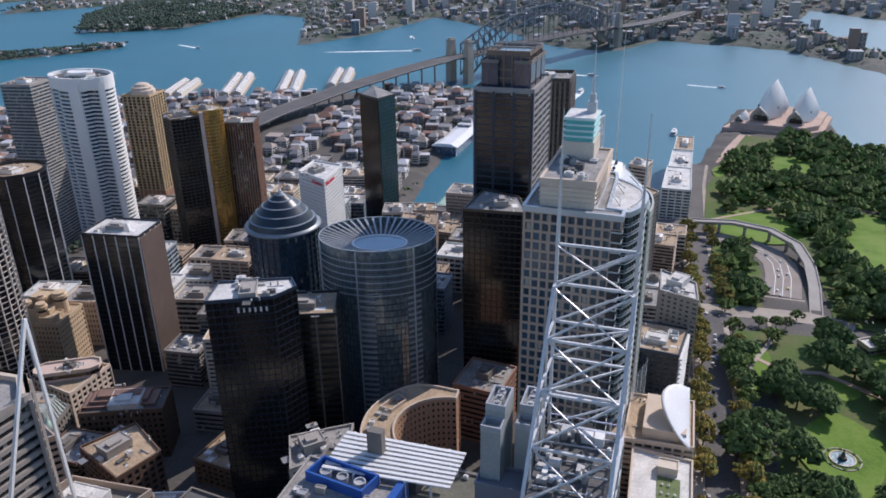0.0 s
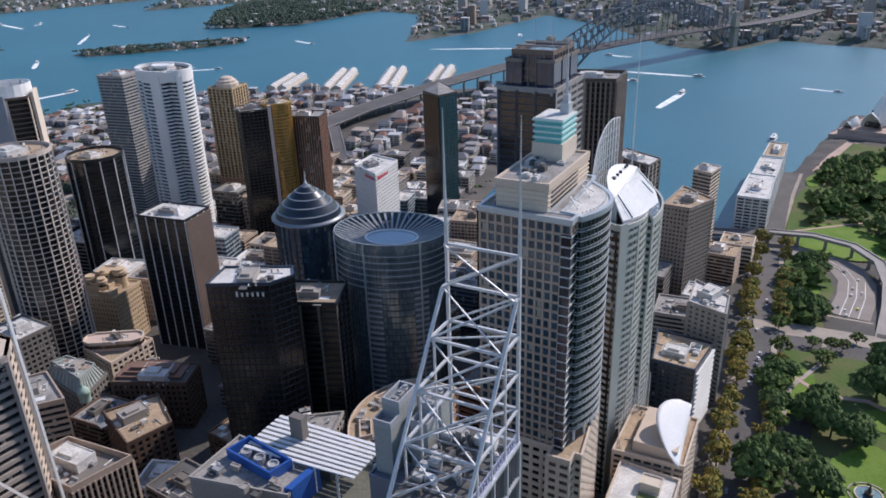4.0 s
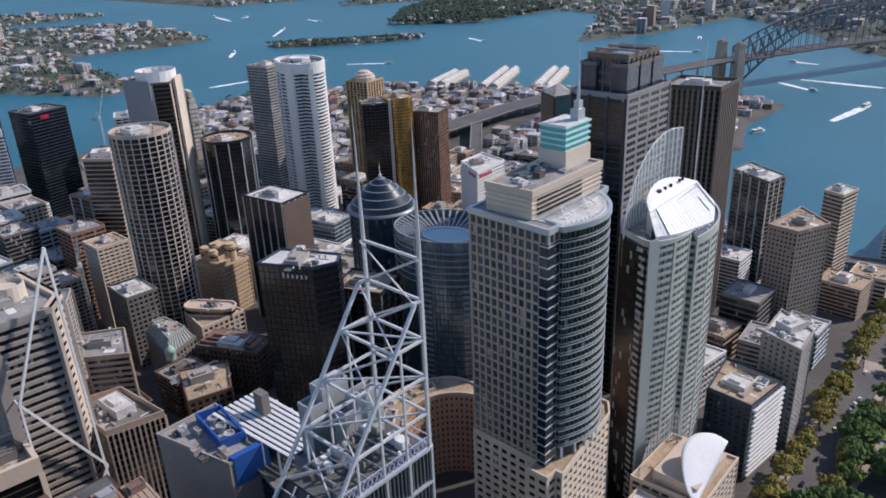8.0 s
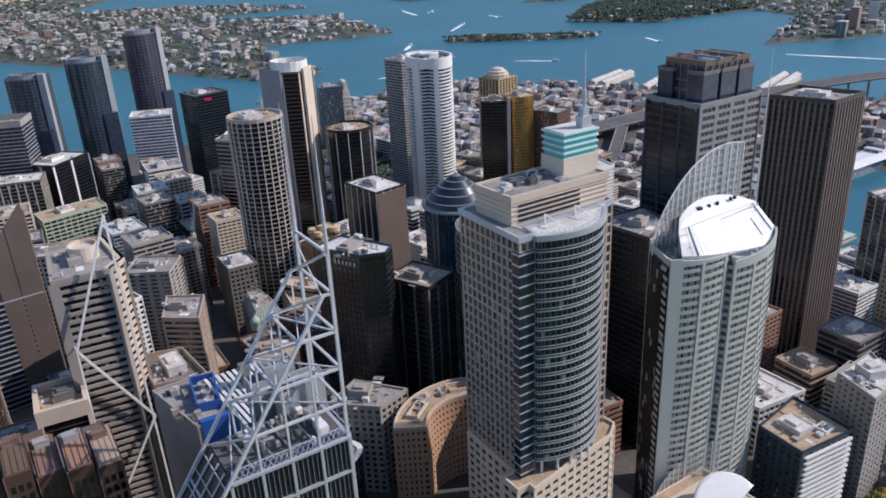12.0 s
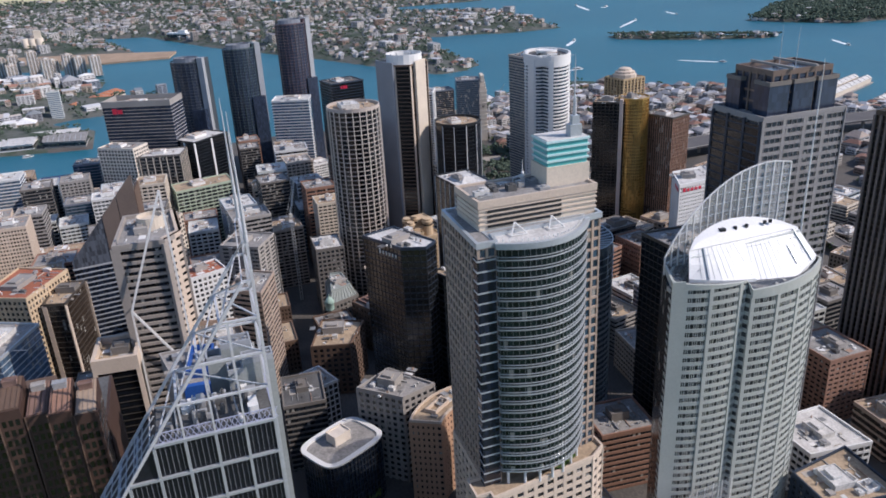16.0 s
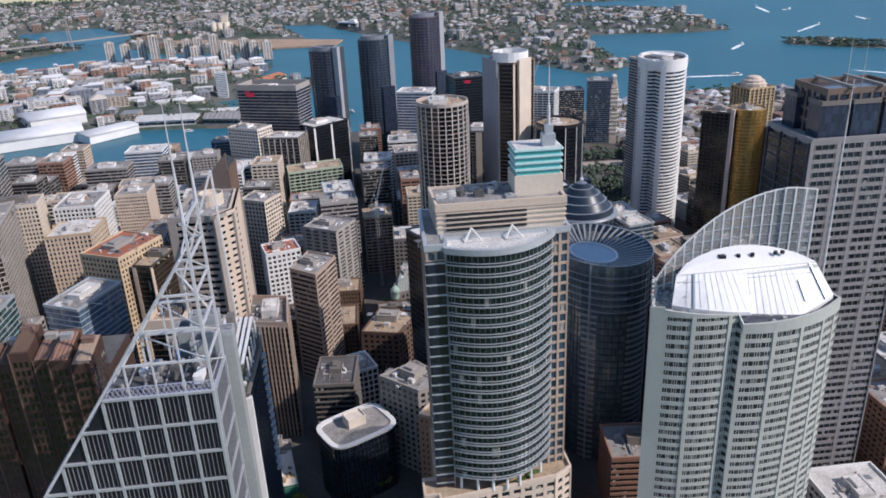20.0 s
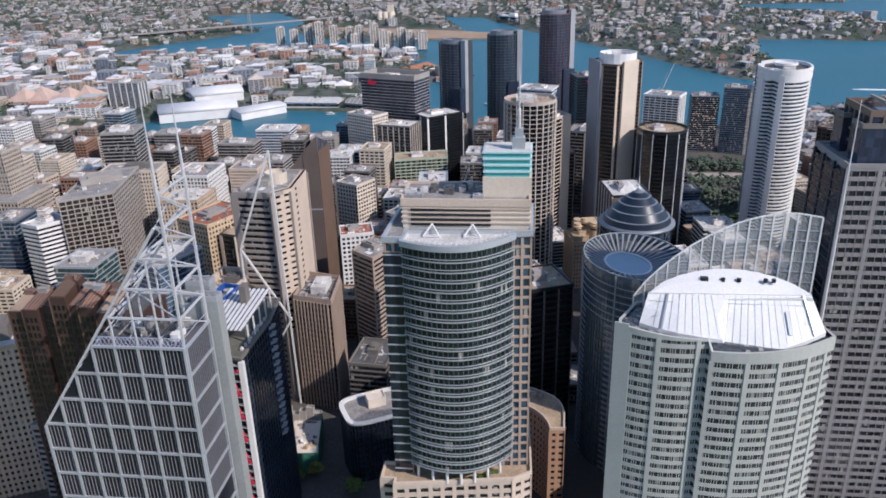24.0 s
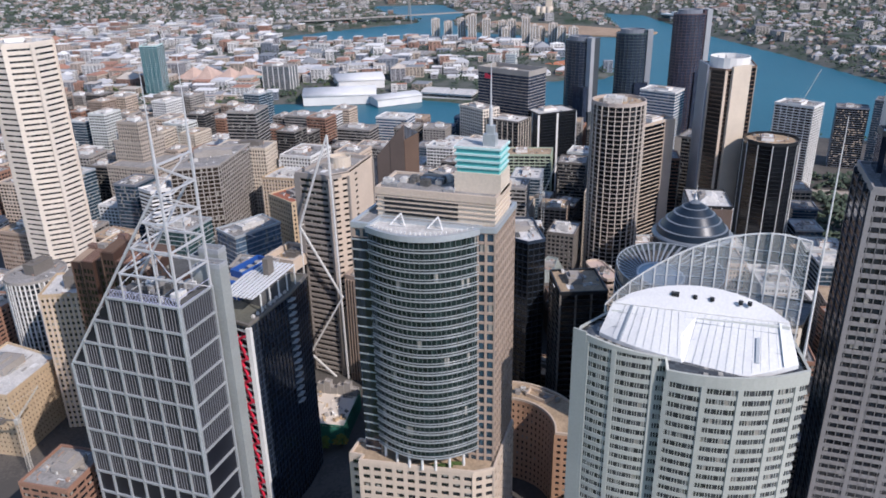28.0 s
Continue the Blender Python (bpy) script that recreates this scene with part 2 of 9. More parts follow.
def sub(name, me, parent, loc=(0, 0, 0), rz=0.0, label=""):
    """One mesh object under a thing or a part."""
    ob = new(name, me)
    ob.parent = parent
    ob.location = loc
    if rz:
        ob.rotation_euler = (0, 0, rz)
    if label:
        ob["label"] = label
    return ob


def thing(name, at, label, category, group="", kind=""):
    ob = new(name)
    ob.location = at
    ob.empty_display_size = 1.0
    return tagged(ob, label, category, group, kind)


class Geo:
    """Collects vertices and faces of one mesh."""
    def __init__(self):
        self.v, self.f = [], []

    def prism(self, poly, z0, z1, cap=True, top=None):
        n, k = len(poly), len(self.v)
        tp = top or poly
        self.v += [(x, y, z0) for x, y in poly] + [(p[0], p[1], p[2] if len(p) > 2 else z1) for p in tp]
        self.f += [(k + i, k + (i + 1) % n, k + n + (i + 1) % n, k + n + i) for i in range(n)]
        if cap:
            self.f += [tuple(k + n + i for i in range(n)), tuple(k + n - 1 - i for i in range(n))]
        return self

    def box(self, x0, y0, z0, x1, y1, z1):
        return self.prism([(x0, y0), (x1, y0), (x1, y1), (x0, y1)], z0, z1)

    def ring(self, poly, z0, z1, out=0.3, inn=0.4):
        o, i_ = offset(poly, out), offset(poly, -inn)
        n, k = len(poly), len(self.v)
        self.v += [(x, y, z0) for x, y in o] + [(x, y, z1) for x, y in o] + [(x, y, z1) for x, y in i_] + [(x, y, z0) for x, y in i_]
        for i in range(n):
            j = (i + 1) % n
            for a in range(4):
                b = (a + 1) % 4
                self.f.append((k + a * n + i, k + a * n + j, k + b * n + j, k + b * n + i))
        return self

    def beam(self, a, b, r, sides=4):
        a, b = Vector(a), Vector(b)
        d = (b - a).normalized()
        u = d.cross(Vector((0, 0, 1)) if abs(d.z) < 0.95 else Vector((1, 0, 0))).normalized()
        w = d.cross(u)
        k = len(self.v)
        for p in (a, b):
            for s in range(sides):
                t = 2 * math.pi * (s + 0.5) / sides
                self.v.append(p + (u * math.cos(t) + w * math.sin(t)) * r)
        self.f += [(k + s, k + sides + s, k + sides + (s + 1) % sides, k + (s + 1) % sides) for s in range(sides)]
        self.f += [tuple(k + s for s in range(sides)), tuple(k + 2 * sides - 1 - s for s in range(sides))]
        return self

    def tube(self, pts, r):
        """A square bar bent along a line of points."""
        k, n = len(self.v), len(pts)
        for i in range(n):
            d = (Vector(pts[min(i + 1, n - 1)]) - Vector(pts[max(i - 1, 0)])).normalized()
            u = d.cross(Vector((0, 0, 1))).normalized()
            w = u.cross(d)
            self.v += [Vector(pts[i]) + u * r * a + w * r * b for a, b in ((-1, -1), (1, -1), (1, 1), (-1, 1))]
            if i:
                q = k + 4 * i
                self.f += [(q - 4 + j, q - 4 + (j + 1) % 4, q + (j + 1) % 4, q + j) for j in range(4)]
        self.f += [(k + 3, k + 2, k + 1, k), tuple(k + 4 * n - 4 + j for j in range(4))]
        return self

    def lathe(self, prof, sides=24, cx=0.0, cy=0.0):
        k = len(self.v)
        for r, z in prof:
            self.v += [(cx + r * math.cos(2 * math.pi * s / sides), cy + r * math.sin(2 * math.pi * s / sides), z) for s in range(sides)]
        for a in range(len(prof) - 1):
            for s in range(sides):
                t = (s + 1) % sides
                self.f.append((k + a * sides + s, k + a * sides + t, k + (a + 1) * sides + t, k + (a + 1) * sides + s))
        return self

    def mesh(self, name, material, smooth=False):
        return mesh_of(name, self.v, self.f, material, smooth)


def area2(poly):
    return sum(poly[i][0] * poly[(i + 1) % len(poly)][1] - poly[(i + 1) % len(poly)][0] * poly[i][1] for i in range(len(poly)))


def offset(poly, d):
    """The outline moved outwards by d (counter-clockwise outline)."""
    n, out = len(poly), []
    for i in range(n):
        p, a, b = Vector(poly[i]), Vector(poly[i - 1]), Vector(poly[(i + 1) % n])
        e1, e2 = (p - a).normalized(), (b - p).normalized()
        n1, n2 = Vector((e1.y, -e1.x)), Vector((e2.y, -e2.x))
        m = n1 + n2
        m = m / max(0.5, m.length_squared / 2)
        out.append(tuple(p + m * d))
    return out


def ccw(poly):
    return list(poly) if area2(poly) > 0 else list(poly)[::-1]


def rect(cx, cy, w, d, rot=0.0):
    c, s = math.cos(radians(rot)), math.sin(radians(rot))
    return [(cx + x * c - y * s, cy + x * s + y * c) for x, y in ((-w / 2, -d / 2), (w / 2, -d / 2), (w / 2, d / 2), (-w / 2, d / 2))]


def round_poly(cx, cy, rx, ry=None, n=32, rot=0.0):
    ry = ry or rx
    c, s = math.cos(radians(rot)), math.sin(radians(rot))
    out = []
    for i in range(n):
        x, y = rx * math.cos(2 * math.pi * i / n), ry * math.sin(2 * math.pi * i / n)
        out.append((cx + x * c - y * s, cy + x * s + y * c))
    return out


def along(poly, step):
    """Points on the outline about step apart on each side, with the side's angle."""
    for i in range(len(poly)):
        a, b = Vector(poly[i]), Vector(poly[(i + 1) % len(poly)])
        d = b - a
        n = max(1, round(d.length / step))
        for k in range(n):
            yield a + d * (k / n), math.atan2(d.y, d.x)


def smoothstep(v, a, b):
    t = min(1.0, max(0.0, (v - a) / (b - a)))
    return t * t * (3 - 2 * t)


def ground(x, y):
    """Height of the streets: a ridge in the city that falls to the quays."""
    ridge = 26 * (1 - smoothstep(y, 480, 860)) * (0.15 + 0.85 * smoothstep(x, -720, -60))
    rocks = 16 * math.exp(-((x + 560) / 220) ** 2 - ((y - 1080) / 260) ** 2)
    return 3.5 + ridge + rocks


FOOT = []


def tower(name, label, poly, z1, floors=0, floor_h=3.8, body=None, band=None, pier=None, band_h=1.2, step=3.0, pier_w=0.6, proud=0.35,
          z0=None, roof=None, plant=4, parapet=1.2, group="", category="tower", seed=1, joined=False, base=0.0, pier_proud=None, plant_h=3.0):
    """A building: a glazed body, a spandrel for each floor, piers up its sides, a parapet, a roof and plant on it."""
    poly = ccw(poly)
    cx, cy = sum(p[0] for p in poly) / len(poly), sum(p[1] for p in poly) / len(poly)
    z0 = ground(cx, cy) - 1.5 if z0 is None else z0
    loc = [(x - cx, y - cy) for x, y in poly]
    FOOT.append((cx, cy, max(math.hypot(*p) for p in loc)))
    h = z1 - z0
    body, band, roof = body or G_DARK, band or CONCRETE, roof or ROOF_GREY
    t = thing(name, (cx, cy, z0), label, category, group)
    sub("body", Geo().prism(loc, 0, h - 0.3).mesh("body", body), t)
    n = max(2, round((h - base) / floor_h))
    joined = joined or cx < -270 or cy > 560
    pp = proud + 0.08 if pier_proud is None else pier_proud
    hw = pier_w / 2
    grid = {}
    if band:
        zs = [base + (h - base) * (i + 1) / n - band_h for i in range(n)]
        if joined:
            g = grid.setdefault(band, Geo())
            for z in zs:
                g.ring(loc, z, z + band_h, proud, 0.2)
        else:
            me = Geo().ring(loc, 0, band_h, proud, 0.2).mesh("floor_band", band)
            for z in zs:
                sub("floor_band", me, t, (0, 0, z))
    if pier:
        if joined:
            g = grid.setdefault(pier, Geo())
            for p, a in along(loc, step):
                c, s = math.cos(a), math.sin(a)
                g.prism([(p.x + u * c + v * s, p.y + u * s - v * c) for u, v in ((-hw, -0.2), (-hw, pp), (hw, pp), (hw, -0.2))][::-1], 0, h)
        else:
            me = Geo().box(-hw, -pp, 0, hw, 0.2, h).mesh("pier", pier)
            for p, a in along(loc, step):
                sub("pier", me, t, (p.x, p.y, 0), a)
    for paint, g in grid.items():
        sub("facade_grid", g.mesh("facade_grid", paint), t)["kind"] = "stuff"
    sub("parapet", Geo().ring(loc, h - 0.6, h + parapet, proud + 0.15, 0.35).mesh("parapet", band or CONCRETE), t)
    sub("roof", Geo().prism(offset(loc, -0.3), h - 0.35, h + 0.05).mesh("roof", roof), t)
    if plant:
        rooftop(t, loc, h + 0.05, plant, seed, plant_h, cx < -430 or cy < -60 or cy > 620)
    return t


def rooftop(t, loc, z, count, seed, tall=3.0, merge=False):
    """Lift house, ducts and cooling boxes on a roof."""
    rnd = random.Random(seed * 7919 + count)
    xs, ys = [p[0] for p in loc], [p[1] for p in loc]
    sx, sy = (max(xs) - min(xs)) * 0.5, (max(ys) - min(ys)) * 0.5
    mx, my = (max(xs) + min(xs)) / 2, (max(ys) + min(ys)) / 2
    a = math.atan2(loc[1][1] - loc[0][1], loc[1][0] - loc[0][0]) if len(loc) < 9 else 0.0
    small = Geo()
    for i in range(count):
        if i == 0:
            k = rnd.uniform(0.4, 0.85)
            w, d, hh, m, px, py, nm = sx * k, sy * rnd.uniform(0.4, 0.85), tall * rnd.uniform(0.8, 1.6), rnd.choice((CONCRETE, ROOF_LIGHT, DARK_CONC)), rnd.uniform(-0.2, 0.2) * sx, rnd.uniform(-0.2, 0.2) * sy, "lift_house"
        elif rnd.random() < 0.35:
            w, d, hh, m, nm = rnd.uniform(3, 8), 0.9, 1.0, PLANT, "duct"
            px, py = rnd.uniform(-0.5, 0.5) * sx, rnd.uniform(-0.5, 0.5) * sy
        else:
            w, d, hh, m, nm = rnd.uniform(1.6, 4.5), rnd.uniform(1.6, 4), rnd.uniform(0.8, tall * 0.8), rnd.choice((PLANT, ROOF_LIGHT, CONCRETE, ROOF_DARK)), "plant_unit"
            px, py = rnd.uniform(-0.62, 0.62) * sx, rnd.uniform(-0.62, 0.62) * sy
        g = Geo().box(-w / 2, -d / 2, 0, w / 2, d / 2, hh)
        if nm == "plant_unit" and hh > 1.2:
            g.lathe([(min(w, d) * 0.32, hh), (min(w, d) * 0.32, hh + 0.35), (0.05, hh + 0.35)], 8)
        if nm == "lift_house":
            g.box(-w * 0.3, -d * 0.3, hh, w * 0.2, d * 0.1, hh + 1.4)
            g.ring(rect(0, 0, w, d), hh - 0.1, hh + 0.4, 0.1, 0.25)
        if merge:
            ca, sa, k = math.cos(a), math.sin(a), len(small.v)
            small.v += [(mx + px + v[0] * ca - v[1] * sa, my + py + v[0] * sa + v[1] * ca, z + v[2]) for v in g.v]
            small.f += [tuple(k + i for i in q) for q in g.f]
        else:
            sub(nm, g.mesh(nm, m), t, (mx + px, my + py, z), a)
    # small pipes, vents and boxes too many to count
    g = small
    for _ in range(26):
        px, py = mx + rnd.uniform(-0.72, 0.72) * sx, my + rnd.uniform(-0.72, 0.72) * sy
        kind = rnd.random()
        if kind < 0.4:
            w, d, hh = rnd.uniform(0.5, 1.8), rnd.uniform(0.5, 1.8), rnd.uniform(0.4, 1.7)
            g.prism(rect(px, py, w, d, math.degrees(a)), z, z + hh)
        elif kind < 0.7:
            g.prism(rect(px, py, rnd.uniform(3, 9), 0.35, math.degrees(a) + rnd.choice((0, 90))), z + 0.1, z + 0.5)
        elif kind < 0.9:
            g.lathe([(0.4, z), (0.4, z + rnd.uniform(0.6, 1.8)), (0.05, z + 1.8)], 6, px, py)
        else:
            g.prism(rect(px, py, rnd.uniform(2.5, 6), rnd.uniform(2, 5), math.degrees(a)), z - 0.2, z + 0.12)
    sub("roof_clutter", g.mesh("roof_clutter", CLUTTER), t)["kind"] = "stuff"

# ---- land and water ----
SOUTH = [(5334, -3783), (1186, 1172), (893, 1210), (617, 896), (514, 683), (315, 726), (311, 1011), (300, 1150), (226, 1212), (230, 1300), (216, 1432), (88, 1432), (57, 1251),
         (32, 1075), (-15, 814), (-57, 784), (-284, 776), (-313, 931), (-323, 1089), (-263, 1133), (-310, 1260), (-312, 1446), (-474, 1496), (-616, 1390),
         (-837, 1292), (-1009, 1192), (-1179, 1081), (-1261, 1009), (-1230, 843), (-1079, 642), (-1101, 295), (-994, -28), (-823, -340), (-752, -727),
         (-898, -811), (-1041, -552), (-1166, -289), (-1222, -185), (-1180, 40), (-1338, 35), (-1432, -70)]
WEST = [(-1533, 158), (-1636, 197), (-1743, 6), (-1938, 27), (-2025, -275), (-2031, -505), (-1878, -819), (-2032, -1019), (-2292, -896), (-2620, -670),
        (-2902, -950), (-3240, -1184), (-3393, -869), (-2963, -618), (-2594, -551), (-2338, -389), (-2214, -24), (-2521, 91), (-3064, -65), (-3002, 118),
        (-2470, 330), (-1947, 597), (-1507, 792), (-1579, 927), (-1962, 937), (-2213, 1006), (-2125, 1307), (-2152, 1451), (-2785, 1529), (-3103, 1185),
        (-3400, 1245), (-3389, 1704), (-3809, 1399), (-4148, 650), (-5919, 1400), (-40000, 3000), (-40000, -40000), (5000, -40000)]
NORTH = [(-6183, 1878), (-4709, 2148), (-3183, 2142), (-2947, 2929), (-2605, 2363), (-2353, 2809), (-2180, 2384), (-1868, 1983), (-1612, 2145),
         (-1601, 2604), (-1350, 2536), (-1050, 1920), (-947, 2153), (-890, 2620), (-609, 2386), (-360, 2060), (-193, 2020), (-103, 2227), (200, 2134),
         (399, 1828), (450, 2066), (283, 2721), (360, 3078), (748, 2521), (821, 3163), (1470, 2482), (1425, 3503), (2992, 3790), (40000, 9000), (40000, 40000), (-40000, 40000), (-40000, 3600)]
GOAT = [(-1857, 1450), (-1800, 1540), (-1690, 1650), (-1560, 1800), (-1515, 1815), (-1530, 1740), (-1600, 1620), (-1680, 1520), (-1780, 1430)]


def shore(px, py, poly):
    """Signed distance to an outline, in metres: positive on the land."""
    inside = np.zeros(px.shape, bool)
    best = np.full(px.shape, 1e9)
    n = len(poly)
    for i in range(n):
        (ax, ay), (bx, by) = poly[i], poly[(i + 1) % n]
        dx, dy = bx - ax, by - ay
        t = np.clip(((px - ax) * dx + (py - ay) * dy) / (dx * dx + dy * dy), 0, 1)
        best = np.minimum(best, np.hypot(px - ax - t * dx, py - ay - t * dy))
        cross = (ay > py) != (by > py)
        inside ^= cross & (px < ax + (py - ay) * dx / (dy if dy else 1e-9))
    return np.where(inside, best, -best)


def land_at(px, py):
    d = shore(px, py, SOUTH + WEST)
    for poly in (NORTH, GOAT):
        d = np.maximum(d, shore(px, py, poly))
    return d


def apron_gap(px, py):
    """Distance to the long line of the wharf apron."""
    ax, ay, dx, dy = -2600, -380, 255, 545
    t = np.clip(((px - ax) * dx + (py - ay) * dy) / (dx * dx + dy * dy), 0, 1)
    return np.hypot(px - ax - t * dx, py - ay - t * dy)


def hills(px, py):
    """Heights of the suburbs across the water."""
    h = 8 + 12 * (1 + np.sin(px * 0.0042 + 1.3) * np.cos(py * 0.0036)) + 6 * np.sin(px * 0.011) * np.sin(py * 0.009 + 0.5)
    level = np.clip((apron_gap(px, py) - 75) / 140, 0, 1)
    return h * level + 2.5 * (1 - level)


gx = np.concatenate([np.array([-40000, -26000, -17000, -12000.0]), np.arange(-9000, -5400, 120.0), np.arange(-5400, -1300, 55.0), np.arange(-1300, 420, 12.0), np.arange(420, 2600, 60.0), np.array([3400, 6000, 12000, 40000.0])])
gy = np.concatenate([np.array([-40000, -22000, -12000, -8000.0]), np.arange(-6000, -2600, 120.0), np.arange(-2600, -200, 55.0), np.arange(-200, 1600, 12.0), np.arange(1600, 5400, 50.0), np.arange(5400, 8000, 120.0), np.array([9500, 14000, 40000.0])])
PX, PY = np.meshgrid(gx, gy)
SH = land_at(PX, PY)
city = 1 - np.clip((np.hypot((PX + 300) / 1.0, (PY - 500) / 1.15) - 950) / 250, 0, 1)
GR = np.vectorize(ground)(PX, PY)
HT = np.where(city > 0, GR * city + (1 - city) * hills(PX, PY), hills(PX, PY))
HT = np.clip(SH * 0.16, -6, 1) * HT * 0 + np.where(SH > 0, np.minimum(HT, 1.6 + SH * 0.14), np.maximum(-6, SH * 0.3))
ny, nx = PX.shape
verts = np.stack([PX.ravel(), PY.ravel(), HT.ravel()], 1)
idx = np.arange(nx * ny).reshape(ny, nx)
quads = np.stack([idx[:-1, :-1], idx[:-1, 1:], idx[1:, 1:], idx[1:, :-1]], -1).reshape(-1, 4)
me = mesh_of("ground", verts.tolist(), quads.tolist(), SUBURB, True)
me.materials.append(CITY_GROUND)
mid = ((PX[:-1, :-1] + 300) ** 2 + ((PY[:-1, :-1] - 450) / 1.15) ** 2 < 1000 ** 2).ravel()
me.polygons.foreach_set("material_index", mid.astype(np.int32))
tagged(new("ground", me), "city streets and wooded suburban land sloping to the harbour", "ground", kind="structure")

m, nt, b = nodes_of("harbour_water")
N, L = nt.nodes, nt.links
pos = N.new("ShaderNodeNewGeometry")
n1, n2, n3 = N.new("ShaderNodeTexNoise"), N.new("ShaderNodeTexNoise"), N.new("ShaderNodeTexNoise")
for n, s in ((n1, 0.0022), (n2, 0.09), (n3, 0.35)):
    n.inputs["Scale"].default_value, n.inputs["Detail"].default_value = s, 4
    L.new(pos.outputs["Position"], n.inputs["Vector"])
ramp = N.new("ShaderNodeValToRGB")
ramp.color_ramp.elements[0].position, ramp.color_ramp.elements[1].position = 0.35, 0.7
ramp.color_ramp.elements[0].color, ramp.color_ramp.elements[1].color = (0.0105, 0.108, 0.158, 1), (0.016, 0.137, 0.196, 1)
L.new(n1.outputs["Fac"], ramp.inputs[0])
L.new(ramp.outputs[0], b.inputs["Base Color"])
b.inputs["Roughness"].default_value = 0.42
sumn = N.new("ShaderNodeMath"); sumn.operation = "ADD"
L.new(n2.outputs["Fac"], sumn.inputs[0]); L.new(n3.outputs["Fac"], sumn.inputs[1])
bp = N.new("ShaderNodeBump"); bp.inputs["Strength"].default_value, bp.inputs["Distance"].default_value = 0.35, 1.2
L.new(sumn.outputs[0], bp.inputs["Height"]); L.new(bp.outputs[0], b.inputs["Normal"])
WATER = m
tagged(new("water", mesh_of("water", [(-40000, -40000, 0), (40000, -40000, 0), (40000, 40000, 0), (-40000, 40000, 0)], [(0, 1, 2, 3)], WATER)),
       "blue rippled harbour water with a soft sheen", "water", kind="structure")


def strip(name, line, width, material, label, category="road", lift=0.25, height=None, kind="structure"):
    """A road or path laid over the ground along a line of points."""
    pts = [Vector(p) for p in line]
    fine = []
    for a, c in zip(pts, pts[1:]):
        k = max(1, int((c - a).length / 6))
        fine += [a + (c - a) * (i / k) for i in range(k)]
    fine.append(pts[-1])
    v, f = [], []
    for i, p in enumerate(fine):
        d = (fine[min(i + 1, len(fine) - 1)] - fine[max(i - 1, 0)]).normalized()
        s = Vector((d.y, -d.x)) * width / 2
        z = (height(p.x, p.y) if height else ground(p.x, p.y)) + lift
        v += [(p.x - s.x, p.y - s.y, z), (p.x + s.x, p.y + s.y, z), (p.x + s.x, p.y + s.y, z - 1.2), (p.x - s.x, p.y - s.y, z - 1.2)]
        if i:
            k = 4 * i
            f += [(k - 4, k - 3, k + 1, k), (k - 3, k - 2, k + 2, k + 1), (k - 1, k - 4, k, k + 3)]
    return tagged(new(name, mesh_of(name, v, f, material)), label, category, kind=kind)

# ---- curved-front tower with stone sides, stepped top and spire ----
def arc(p, q, bulge, n):
    """Points on an arc from p to q that bulges to the right of the way."""
    p, q = Vector(p), Vector(q)
    d = q - p
    r = Vector((d.y, -d.x)).normalized()
    return [tuple(p + d * (i / n) + r * bulge * (1 - (2 * i / n - 1) ** 2)) for i in range(n + 1)]


